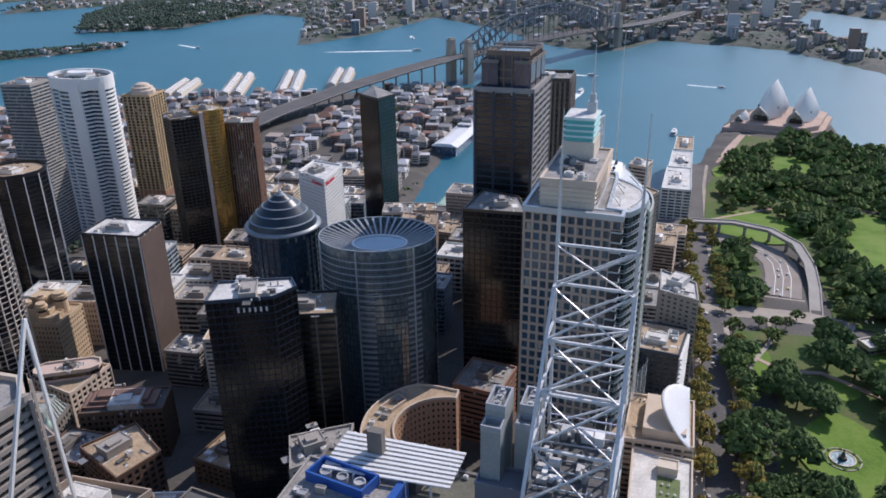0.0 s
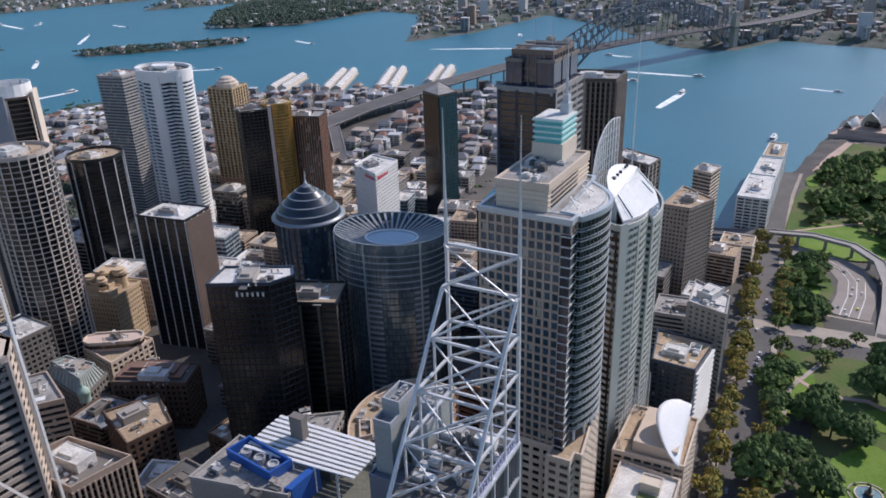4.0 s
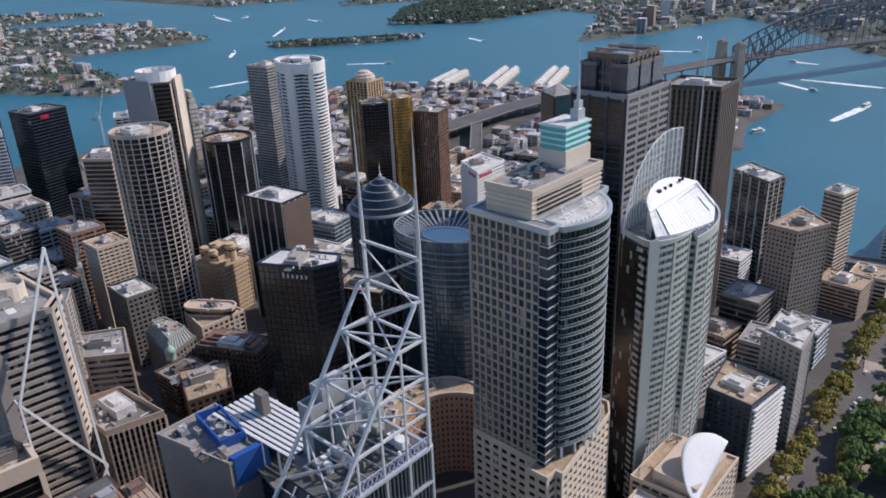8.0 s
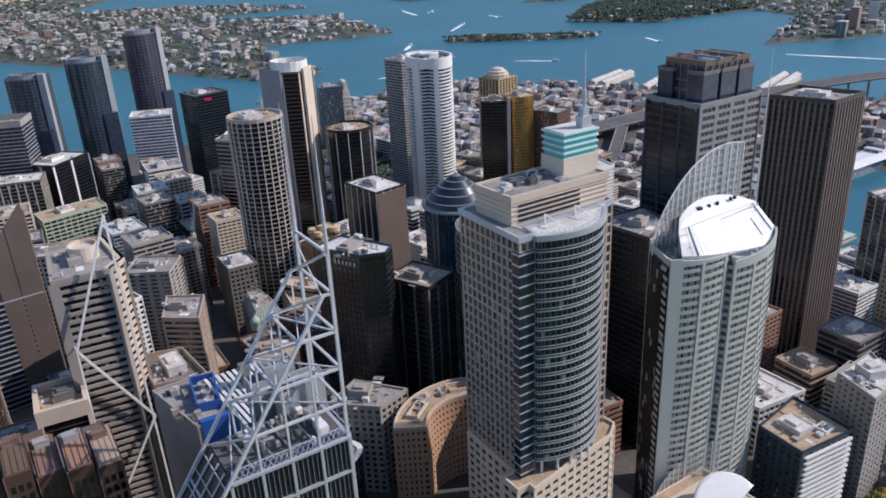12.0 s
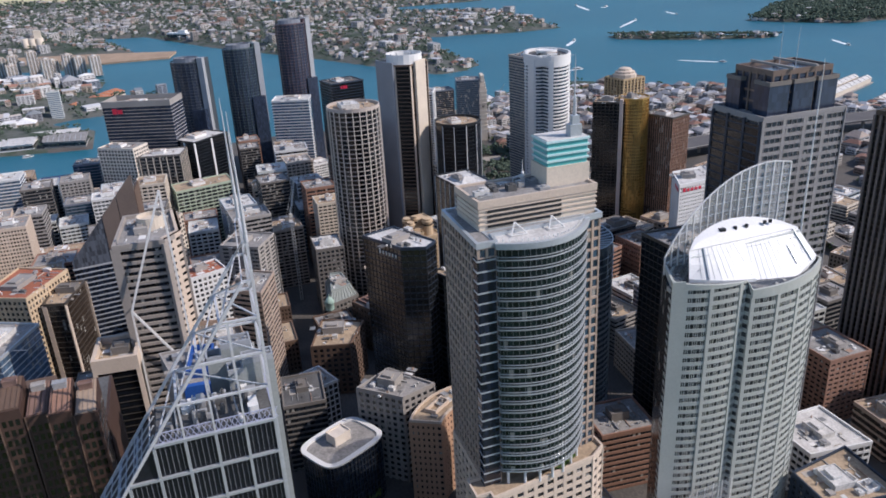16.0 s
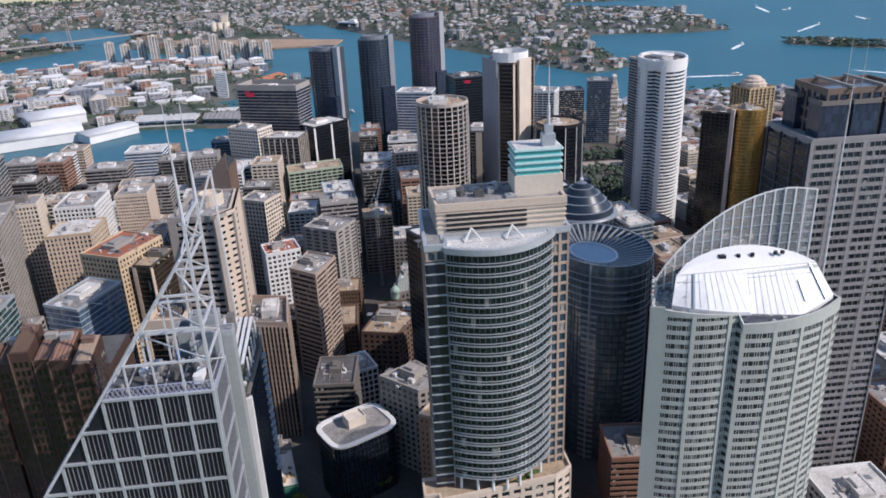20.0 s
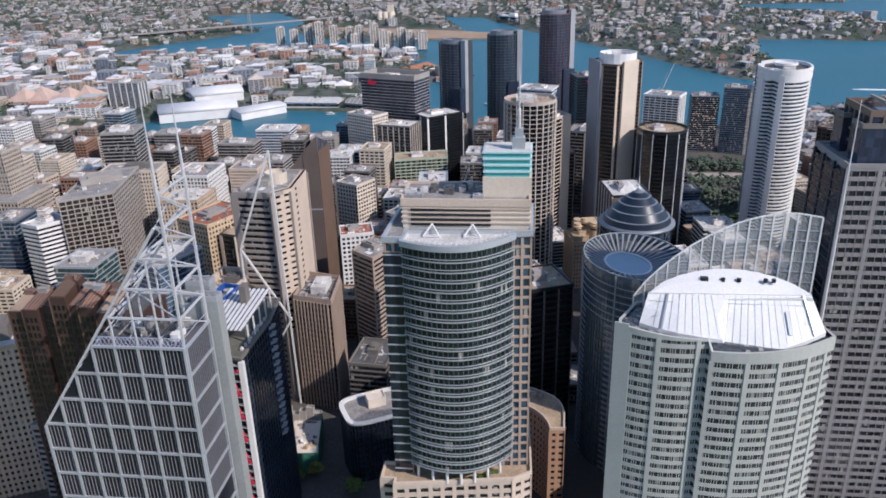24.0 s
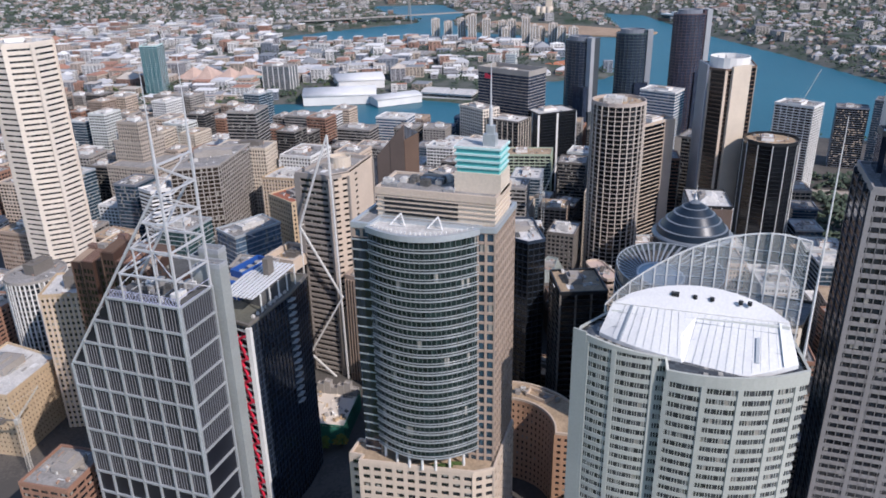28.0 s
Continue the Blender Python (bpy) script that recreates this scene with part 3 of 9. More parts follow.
def stone_tower():
    zg, zp, zr = 21.0, 117.0, 215.0
    t = thing("curved_front_tower", (-18, 298, zg), "pink stone office tower with bowed glass front and teal top", "tower")
    o = lambda poly: [(x + 18, y - 298) for x, y in poly]
    P = lambda z: z - zg
    # podium with punched windows
    pod = o([(-35.8, 273.9), (-4, 273), (-4, 267.5), (5, 267.5), (5, 273), (8, 273), (1.5, 318), (-3, 324.6), (-35.8, 323.6)])
    sub("podium_body", Geo().prism(pod, 0, P(zp) - 0.2).mesh("podium_body", G_DARK), t)
    me = Geo().ring(pod, 0, 1.9, 0.4, 0.2).mesh("podium_band", LIGHT_STONE)
    for i in range(24):
        sub("podium_band", me, t, (0, 0, P(zp) - 1.9 - i * 3.9))
    me = Geo().box(-0.8, -0.45, 0, 0.8, 0.2, P(zp)).mesh("podium_pier", LIGHT_STONE)
    for p, a in along(pod, 4.4):
        sub("podium_pier", me, t, (p.x, p.y, 0), a)
    sub("terrace", Geo().prism(offset(pod, -0.2), P(zp) - 0.3, P(zp)).mesh("terrace", ROOF_TAN), t)
    sub("terrace_parapet", Geo().ring(pod, P(zp) - 0.2, P(zp) + 1.2, 0.5, 0.3).mesh("terrace_parapet", LIGHT_STONE), t)
    # stone block
    blk = o([(-35.5, 274.2), (0, 273), (0, 279), (-6, 280), (-7, 317), (-8, 323), (-35.5, 323)])
    sub("block_body", Geo().prism(blk, P(zp), P(zr) - 0.3).mesh("block_body", G_BLUE), t)
    me = Geo().ring(blk, 0, 1.0, 0.4, 0.2).mesh("stone_band", PINK_STONE)
    for i in range(25):
        sub("stone_band", me, t, (0, 0, P(zr) - 1.7 - i * 3.92))
    me = Geo().box(-0.46, -0.48, 0, 0.46, 0.2, zr - zp).mesh("stone_pier", PINK_STONE)
    for p, a in along(blk, 3.1):
        sub("stone_pier", me, t, (p.x, p.y, P(zp)), a)
    sub("block_cornice", Geo().ring(blk, P(zr) - 1.2, P(zr) + 0.9, 0.9, 0.3).mesh("block_cornice", ALU), t)
    sub("block_roof", Geo().prism(blk, P(zr) - 0.3, P(zr)).mesh("block_roof", ROOF_GREY), t)
    # recessed glazing beside the bay
    sub("recessed_glazing", Geo().prism(ccw(o([(-3.2, 272.4), (0.55, 272.3), (0.55, 279), (-1, 279), (-3.2, 274)])), P(zp) + 0.2, P(zr) - 5).mesh("recessed_glazing", G_DARKBLUE), t)
    rail = Geo().prism(ccw(o([(-3.3, 272.3), (0.7, 272.2), (0.7, 279), (-3.3, 274)])), 0, 0.55).mesh("recess_rail", ALU)
    for i in range(24):
        sub("recess_rail", rail, t, (0, 0, P(zr) - 6 - i * 3.92))
    # bowed bay
    zb = 123.0
    curve = arc((1.8, 279.5), (-6.3, 317), 8.5, 22)
    bay = ccw(o(curve + [(-10, 317), (-10, 279.5)]))
    sub("bay_glass", Geo().prism(bay, P(zb), P(zr) - 1).mesh("bay_glass", G_BAY), t)
    ring = Geo().ring(bay, 0, 0.28, 0.6, 0.3).mesh("bay_sunshade", ALU)
    thin = Geo().ring(bay, 0, 0.16, 0.5, 0.2).mesh("bay_rail", ALU)
    for i in range(24):
        z = P(zb) + i * (zr - zb - 2.2) / 24
        sub("bay_sunshade", ring, t, (0, 0, z))
        sub("bay_rail", thin, t, (0, 0, z + 1.1))
    me = Geo().box(-0.1, -0.3, 0, 0.1, 0.1, zr - zb - 2).mesh("bay_mullion", BAY_SPANDREL)
    for p, a in along(o(curve)[:-1] + [o(curve)[-1]], 1.5):
        if p.x > 9.5:
            sub("bay_mullion", me, t, (p.x, p.y, P(zb)), a)
    sub("bay_cornice", Geo().ring(bay, P(zr) - 1.8, P(zr) + 0.3, 1.0, 0.4).mesh("bay_cornice", ALU), t)
    sub("bay_roof", Geo().prism(bay, P(zr) - 0.6, P(zr) - 0.2).mesh("bay_roof", ROOF_LIGHT), t)
    col = Geo().lathe([(0.55, 0), (0.55, zb - zp)], 10).mesh("terrace_column", WHITE)
    for i in range(1, 22, 3):
        x, y = o([curve[i]])[0]
        sub("terrace_column", col, t, (x - 1, y, P(zp)))
    hedge = Geo().box(-0.5, -2.4, 0, 0.5, 2.4, 1.1).mesh("terrace_hedge", LEAF)
    for i in range(3):
        x, y = o([curve[13 + 2 * i]])[0]
        sub("terrace_hedge", hedge, t, (x - 3, y, P(zp)), 0.25)
    for y in (289, 303):
        g = Geo()
        x0 = -2.0
        g.beam((x0 + 18, y - 298 - 3, P(zr)), (x0 + 18 - 4, y - 298, P(zr) + 3.4), 0.28).beam((x0 + 18, y - 298 + 3, P(zr)), (x0 + 18 - 4, y - 298, P(zr) + 3.4), 0.28)
        g.beam((x0 + 18, y - 298 - 3, P(zr) + 0.2), (x0 + 18, y - 298 + 3, P(zr) + 0.2), 0.22)
        sub("roof_bracket", g.mesh("roof_bracket", WHITE), t)
    for i in range(1, 22):
        x, y = o([curve[i]])[0]
        sub("cornice_post", bpy.data.meshes.get("cornice_post") or Geo().box(-0.18, -0.18, 0, 0.18, 0.18, 0.9).mesh("cornice_post", WHITE), t, (x - 1.6, y, P(zr) + 0.2))
    # louvred upper box
    box = o([(-30.5, 277.5), (-10.5, 278), (-10.2, 322.5), (-30.5, 322.5)])
    sub("upper_box", Geo().prism(box, P(zr), P(226) - 1).mesh("upper_box", CREAM), t)
    me = Geo().ring(box, 0, 0.5, 0.45, 0.1).mesh("upper_band", LIGHT_STONE)
    for z in (217.2, 219.0, 220.8, 222.4):
        sub("upper_band", me, t, (0, 0, P(z)))
    sub("upper_parapet", Geo().ring(box, P(226) - 2.6, P(226), 0.5, 0.5).mesh("upper_parapet", LIGHT_STONE), t)
    lv = o([(-11.4, 281), (-9.95, 281), (-9.95, 309), (-11.4, 309)])
    for z in (216.2, 218.0, 219.8, 221.6):
        sub("louvre_slot", Geo().prism(lv, P(z), P(z) + 0.9).mesh("louvre_slot", BLACK_METAL), t)
    sub("upper_roof", Geo().prism(offset(ccw(box), -0.5), P(226) - 1.3, P(226) - 0.8).mesh("upper_roof", ROOF_GREY), t)
    rnd = random.Random(5)
    for i in range(16):
        w, d, h = rnd.uniform(1.5, 4), rnd.uniform(1.5, 4), rnd.uniform(0.8, 2.6)
        g = Geo().box(-w / 2, -d / 2, 0, w / 2, d / 2, h).lathe([(w * 0.3, h), (w * 0.3, h + 0.4), (0.05, h + 0.4)], 8)
        sub("plant_unit", g.mesh("plant_unit", rnd.choice((PLANT, ROOF_LIGHT, ROOF_DARK))), t, (rnd.uniform(-10, 4), rnd.uniform(-18, 8), P(225.2)))
    base = o([(-28, 306), (-15.5, 306), (-15.5, 323), (-28, 323)])
    sub("crown_base", Geo().prism(base, P(225), P(232.3)).mesh("crown_base", CREAM), t)
    for i, (z, grow) in enumerate(((232.3, 0), (234.6, 0.25), (236.9, 0.5), (239.2, 0.75))):
        sub("teal_tier", Geo().prism(offset(ccw(base), -0.8 + grow * 0.2), P(z), P(z) + 1.6).mesh("teal_tier", TEAL), t)
        sub("pale_tier", Geo().prism(offset(ccw(base), -0.2 + grow * 0.3), P(z) + 1.6, P(z) + 2.3).mesh("pale_tier", TEAL_LIGHT), t)
    sub("crown_roof", Geo().prism(offset(ccw(base), -0.5), P(241.5), P(241.8)).mesh("crown_roof", ROOF_LIGHT), t)
    sub("spire_plinth", Geo().box(-2.5, 18, P(241.8), 1.0, 22.5, P(246)).box(-1.8, 19, P(246), 0.4, 21.8, P(249)).mesh("spire_plinth", ALU), t)
    sub("spire", Geo().lathe([(0.7, P(249)), (0.6, P(255)), (0.3, P(256)), (0.25, P(264)), (0.06, P(270))], 8, -0.7, 20.4).mesh("spire", STEEL), t)
    return t


G_BAY = glass("bay_window_glass", (0.014, 0.026, 0.026), blinds=0.02, spec=0.45, rough=0.12)
BAY_SPANDREL = mat("grey_green_spandrel", (0.12, 0.145, 0.15), 0.4, 0.2, var=0.15)
stone_tower()


# ---- sail-topped tower with pale curved front and white roof ----
def sail_tower():
    zg, zr = 18.0, 181.0
    ox, oy = -17, 391
    t = thing("sail_tower", (ox, oy, zg), "pale grey curved office tower with white roof and tall glass sail", "tower")
    o = lambda poly: [(x - ox, y - oy) for x, y in poly]
    P = lambda z: z - zg
    east1 = arc((-3, 354.7), (1.5, 384), 2.6, 9)
    east2 = arc((4, 385), (-6.8, 428), 5.0, 12)
    west = [(-30, 424), (-36, 406), (-34, 390), (-28, 374), (-21.5, 362.4), (-6, 354.9)]
    out = ccw(o(east1 + east2 + west))
    top = lambda y: 183.3 - 0.105 * (y + oy - 354.7) if y + oy < 384.6 else 177.2 + 0.03 * (y + oy - 385)
    sub("body", Geo().prism(out, 0, 150, top=[(x, y, P(top(y)) - 1.0) for x, y in out]).mesh("body", G_GREY), t)
    nfl = 42
    for i in range(nfl):
        zt = 173.2 - i * 3.75
        if zt < zg + 2:
            break
        if i == 0:
            me = Geo().ring(out, 0, 1.6, 0.35, 0.2).mesh("floor_band", SAIL_PANEL)
        sub("floor_band", me, t, (0, 0, P(zt)))
    south = ccw(o(east1 + [(-10, 384), (-10, 356)]))
    sub("floor_band", Geo().ring(south, 0, 1.6, 0.35, 0.2).mesh("floor_band", SAIL_PANEL), t, (0, 0, P(176.95)))
    sub("deck", Geo().prism(offset(out, -1.2), P(174.5), P(175.6)).mesh("deck", ROOF_GREY), t)
    cap = Geo()
    o1, i1 = offset(out, 0.5), offset(out, -0.5)
    n = len(out)
    k0 = []
    for x, y in o1:
        cap.v.append((x, y, P(180.4 - 0.02 * (y + oy - 355)) if y + oy < 384.6 else P(173.4)))
    for x, y in o1:
        cap.v.append((x, y, P(top(y))))
    for x, y in i1:
        cap.v.append((x, y, P(top(y))))
    for i in range(n):
        j = (i + 1) % n
        cap.f += [(i, j, n + j, n + i), (n + i, n + j, 2 * n + j, 2 * n + i)]
    sub("cornice", cap.mesh("cornice", SAIL_PANEL), t)
    strips = Geo().box(-0.75, -0.5, 0, 0.75, 0.3, P(173.5)).mesh("vertical_strip", SAIL_PANEL)
    e = o(east1), o(east2)
    for pts, ks in ((e[0], (1, 4, 8)), (e[1], (0, 3, 6, 9, 11))):
        for k in ks:
            a, c = Vector(pts[k]), Vector(pts[min(k + 1, len(pts) - 1)]) if k + 1 < len(pts) else Vector(pts[k])
            d = c - a
            sub("vertical_strip", strips, t, (a.x + 0.1, a.y, 7.0 if pts is e[0] else 0), math.atan2(d.y, d.x))
    mull = Geo().box(-0.09, -0.3, 0, 0.12, 0.1, P(173.5)).mesh("mullion", SAIL_PANEL)
    for pts in e:
        for a, c in zip(pts, pts[1:]):
            a, c = Vector(a), Vector(c)
            for q in (0.25, 0.5, 0.75):
                p = a + (c - a) * q
                sub("mullion", mull, t, (p.x, p.y, 7.0 if pts is e[0] else 0), math.atan2(c.y - a.y, c.x - a.x))
    fin = Geo().box(-0.3, 0, 0, 0.3, 5, P(184)).mesh("edge_fin", SAIL_PANEL)
    sub("edge_fin", fin, t, (o([(-3, 354.7)])[0][0], o([(-3, 354.7)])[0][1] - 2, 0), radians(-20))
    skin = ccw(o([(-4.4, 354.0), (-21.9, 361.5), (-28.9, 373.4), (-35.0, 389.7), (-37.0, 406), (-30.7, 425.4), (-29, 423), (-35, 406), (-33, 390), (-27, 374.5), (-20.8, 363.2), (-5.5, 355.8)]))
    sub("west_wall", Geo().prism(skin, 0, P(178.5)).mesh("west_wall", G_BROWN), t)
    # roof: a steep white plane up to a fold, and a cap that curves to the west
    east = [(-4.4, 361.3, 183), (-2.0, 367, 182.4), (-0.2, 374, 181.6), (0.6, 381, 180.8), (0.9, 388.6, 180.0), (1.4, 389.4, 176.6), (2.0, 396, 176.3), (1.9, 403, 176.6), (0.6, 410, 177.4), (-2.2, 417, 178.8), (-5.8, 424.5, 180.5)]
    n = len(east) - 1
    fold = [(-9.9 - 4.2 * i / n, 364.5 + 56.5 * i / n, 192.0 - 1.6 * i / n) for i in range(n + 1)]
    cap_line = [(x - 8.6 * math.sin(math.pi * i / n) ** 0.62, y, z + 6.0 * math.sin(math.pi * i / n) ** 0.7) for i, (x, y, z) in enumerate(fold)]
    loc3 = lambda p: Vector((p[0] - ox, p[1] - oy, P(p[2])))
    g = Geo()
    for e_, f_, c_ in zip(east, fold, cap_line):
        g.v += [loc3(e_), loc3(e_) * 0.5 + loc3(f_) * 0.5, loc3(f_), loc3(f_) * 0.5 + loc3(c_) * 0.5 + Vector((0, 0, 0.35)), loc3(c_)]
    for i in range(n):
        for j in range(4):
            k = i * 5 + j
            g.f.append((k, k + 5, k + 6, k + 1))
    base_n = len(g.v)
    g.v += [v - Vector((0, 0, 1.6)) for v in g.v[:base_n]]
    rim = [j for j in range(5)] + [i * 5 + 4 for i in range(1, n + 1)] + [n * 5 + j for j in range(3, -1, -1)] + [i * 5 for i in range(n - 1, 0, -1)]
    g.f += [(rim[i], rim[(i + 1) % len(rim)], rim[(i + 1) % len(rim)] + base_n, rim[i] + base_n) for i in range(len(rim))]
    roof = sub("white_roof", g.mesh("white_roof", WHITE_ROOF, False), t)

    def on_roof(u, q):
        """A place on the sloping plane: u from south to north, q from the eaves to the fold."""
        k = min(int(u * n), n - 1)
        w = u * n - k
        lo = loc3(east[k]).lerp(loc3(east[k + 1]), w)
        hi = loc3(fold[k]).lerp(loc3(fold[k + 1]), w)
        return lo.lerp(hi, q)
    up = Vector((0.25, 0, 0.25))
    for i in range(1, 24):
        u = 0.04 + 0.92 * i / 24
        sub("roof_seam", Geo().beam(on_roof(u, 0.04) + up * 0.2, on_roof(u, 0.98) + up * 0.2, 0.07).mesh("roof_seam", ALU), roof)
    for q in (0.3, 0.74):
        sub("roof_batten", Geo().beam(on_roof(0.06, q) + up * 0.5, on_roof(0.94, q) + up * 0.5, 0.12).mesh("roof_batten", ALU), roof)
    for u in (0.12, 0.945):
        sub("roof_track", Geo().beam(on_roof(u, 0.02) + up, on_roof(u, 0.98) + up, 0.5).mesh("roof_track", ALU), roof)
    sub("roof_hatch", Geo().beam(on_roof(0.83, 0.2) + up * 0.3, on_roof(0.83, 0.66) + up * 0.3, 0.75).mesh("roof_hatch", ALU), roof)
    sub("fold_cap", Geo().beam(loc3(fold[0]) + up * 0.3, loc3(fold[-1]) + up * 0.3, 0.22).mesh("fold_cap", WHITE), roof)
    for k, (y, big) in enumerate(((384.5, 0), (391, 1), (396.5, 1), (405.5, 1), (408.3, 1))):
        zz = 195.0
        g2 = Geo().lathe([(0.75, -0.8), (0.75, 0.45), (0.6, 0.5), (0.05, 0.5)], 12) if big else Geo().box(-0.9, -1.3, -0.6, 0.9, 1.3, 0.7)
        sub("roof_port", g2.mesh("roof_port", BLACK_METAL), roof, loc3((-16.2, y, zz)))
    sub("roof_backing", Geo().prism(ccw([(p[0] - ox + 1.5, p[1] - oy) for p in fold] + [(p[0] - ox + 0.6, p[1] - oy) for p in cap_line[::-1]][1:-1]), P(176), P(190)).mesh("roof_backing", PALE_PANEL), t)
    # glass sail with mullions along the west edge
    gl, fr = Geo(), None
    ns = 16
    line = arc((-20, 361), (-26, 425), -3.5, ns)
    prof = lambda u: 186 + 30.5 * math.sin(min(1, u * 1.12) * math.pi * 0.5) ** 0.8 - 1.5 * max(0, u - 0.85) * 6
    for i, (x, y) in enumerate(line):
        gl.v += [(x - ox, y - oy, P(165)), (x - ox, y - oy, P(prof(i / ns)))]
        if i:
            gl.f.append((2 * i - 2, 2 * i, 2 * i + 1, 2 * i - 1))
    sail = sub("glass_sail", gl.mesh("glass_sail", SAIL_GLASS), t)
    for i in range(ns + 1):
        x, y = line[i]
        sub("sail_mullion", Geo().beam((x - ox, y - oy, P(165)), (x - ox + 0.1, y - oy, P(prof(i / ns))), 0.36).mesh("sail_mullion", WHITE), sail)
        if i:
            x0, y0 = line[i - 1]
            sub("sail_rim", Geo().beam((x0 - ox, y0 - oy, P(prof((i - 1) / ns))), (x - ox, y - oy, P(prof(i / ns))), 0.32).mesh("sail_rim", WHITE), sail)
    for lev in range(1, 7):
        z = 186 + lev * 4.0
        run = [(line[i][0] - ox + 0.2, line[i][1] - oy, P(z)) for i in range(ns + 1) if prof(i / ns) > z + 1]
        if len(run) > 1:
            sub("sail_rail", Geo().tube(run, 0.1).mesh("sail_rail", ALU), sail)
    sub("mast", Geo().lathe([(0.5, P(150)), (0.4, P(200)), (0.25, P(230)), (0.1, P(258))], 8, -1.5, 36.5).mesh("mast", WHITE), t)
    # side wing of bronze glass behind
    return t


m, nt, b = nodes_of("sail_glass")
nt.nodes.remove(b)
tr, gls, mx = nt.nodes.new("ShaderNodeBsdfTransparent"), nt.nodes.new("ShaderNodeBsdfPrincipled"), nt.nodes.new("ShaderNodeMixShader")
gls.inputs["Base Color"].default_value, gls.inputs["Roughness"].default_value = (0.55, 0.58, 0.58, 1), 0.15
mx.inputs[0].default_value = 0.38
nt.links.new(tr.outputs[0], mx.inputs[1]); nt.links.new(gls.outputs[0], mx.inputs[2])
nt.links.new(mx.outputs[0], nt.nodes["Material Output"].inputs[0])
SAIL_GLASS = m
SAIL_PANEL = mat("grey_green_panel", (0.43, 0.45, 0.42), 0.5, var=0.08, per_object=0.1)
sail_tower()


# ---- louvred tower with sloping truss and twin masts ----
def truss_tower():
    zg = 26.0
    ox, oy = 0, 170
    t = thing("truss_mast_tower", (ox, oy, zg), "grey grid tower with dark louvres, steel truss and twin masts", "tower")
    P = lambda z: z - zg
    x0, x1, yn, yk = -10.0, 11.0, 200.0, 138.4
    prof = [(yk, 0), (yn, 0), (yn, P(175.6)), (165.3, P(175.6)), (yk, P(139.5))]
    g = Geo()
    n = len(prof)
    g.v += [(x0, y - oy, z) for y, z in prof] + [(x1, y - oy, z) for y, z in prof]
    g.f += [tuple(range(n))[::-1], tuple(range(n, 2 * n))]
    g.f += [((i + 1) % n, i, n + i, n + (i + 1) % n)[::-1] for i in range(n)]
    sub("body", g.mesh("body", TRUSS_DARK), t)
    row, colw = 11.6, 8.8
    ytop = lambda z: yk if z <= 139.5 else yk + (z - 139.5) * (165.3 - yk) / 36.1
    fr = 0.42
    cols = [yn - i * colw for i in range(8)]
    rows = [175.6 - i * row for i in range(13)]
    for z in rows:
        ys = max(ytop(z), yk)
        sub("frame_beam", Geo().box(x1, ys - oy - 0.4, P(z) - fr, x1 + 1.0, yn - oy + 0.4, P(z) + fr).mesh("frame_beam", GRID_STEEL), t)
        sub("side_beam", Geo().box(x0 - 0.4, yn - oy, P(z) - fr, x1 + 0.4, yn - oy + 0.9, P(z) + fr).mesh("side_beam", GRID_STEEL), t)
    for y in cols:
        zt = 175.6 if y >= 165.3 else 139.5 + (y - yk) * 36.1 / (165.3 - yk)
        sub("frame_column", Geo().box(x1, y - oy - fr, 0, x1 + 0.95, y - oy + fr, P(min(zt, 176.2))).mesh("frame_column", GRID_STEEL), t)
    for x in (x0, x1):
        sub("side_column", Geo().box(x - fr, yn - oy, 0, x + fr, yn - oy + 0.95, P(176.2)).mesh("side_column", GRID_STEEL), t)
    # upright louvre blades in every bay
    blade = Geo().box(0, -0.07, 0, 0.4, 0.07, row - 2 * fr).mesh("louvre", LOUVRE)
    sblade = Geo().box(-0.13, 0, 0, 0.13, 0.4, row - 2 * fr).mesh("louvre", LOUVRE)
    for i, z in enumerate(rows[1:9]):
        for c in range(7):
            for k in range(5):
                y = yn - c * colw - (k + 1) * colw / 6
                if y > ytop(z + row - 2) + 0.4:
                    sub("louvre", blade, t, (x1, y - oy, P(z) + fr))
        if i < 6:
            for k in range(1, 14):
                sub("louvre", sblade, t, (x0 + k * 1.5, yn - oy, P(z) + fr))
    # sloping edge
    for x in (x0, x1 + 0.5):
        sub("raking_chord", Geo().beam((x, yk - oy, P(139.5)), (x, yn - oy - 3, P(222)), 0.62).mesh("raking_chord", STEEL), t)
    for i in range(1, 4):
        q = i / 4
        y, z = yk + (165.3 - yk) * q, 139.5 + 36.1 * q
        sub("raking_tie", Geo().beam((x0, y - oy, P(z)), (x1, y - oy, P(z)), 0.5).mesh("raking_tie", STEEL), t)
    for i in range(9):
        q = (i + 0.5) / 9
        y, z = yk + (165.3 - yk) * q, 139.5 + 36.1 * q
        sub("raking_bar", Geo().beam((x0, y - oy - 0.4, P(z) + 0.3), (x1, y - oy - 0.4, P(z) + 0.3), 0.2).mesh("raking_bar", STEEL), t)
    for x in (-4.7, 0.5, 5.7):
        sub("raking_rail", Geo().beam((x, yk - oy - 0.4, P(139.5) + 0.3), (x, 165.3 - oy - 0.4, P(175.6) + 0.3), 0.28).mesh("raking_rail", STEEL), t)
    # plant deck
    sub("plant_deck", Geo().box(x0 + 0.2, 165.6 - oy, P(175.2), x1 - 0.2, yn - oy - 0.2, P(175.9)).mesh("plant_deck", ROOF_DARK), t)
    rnd = random.Random(11)
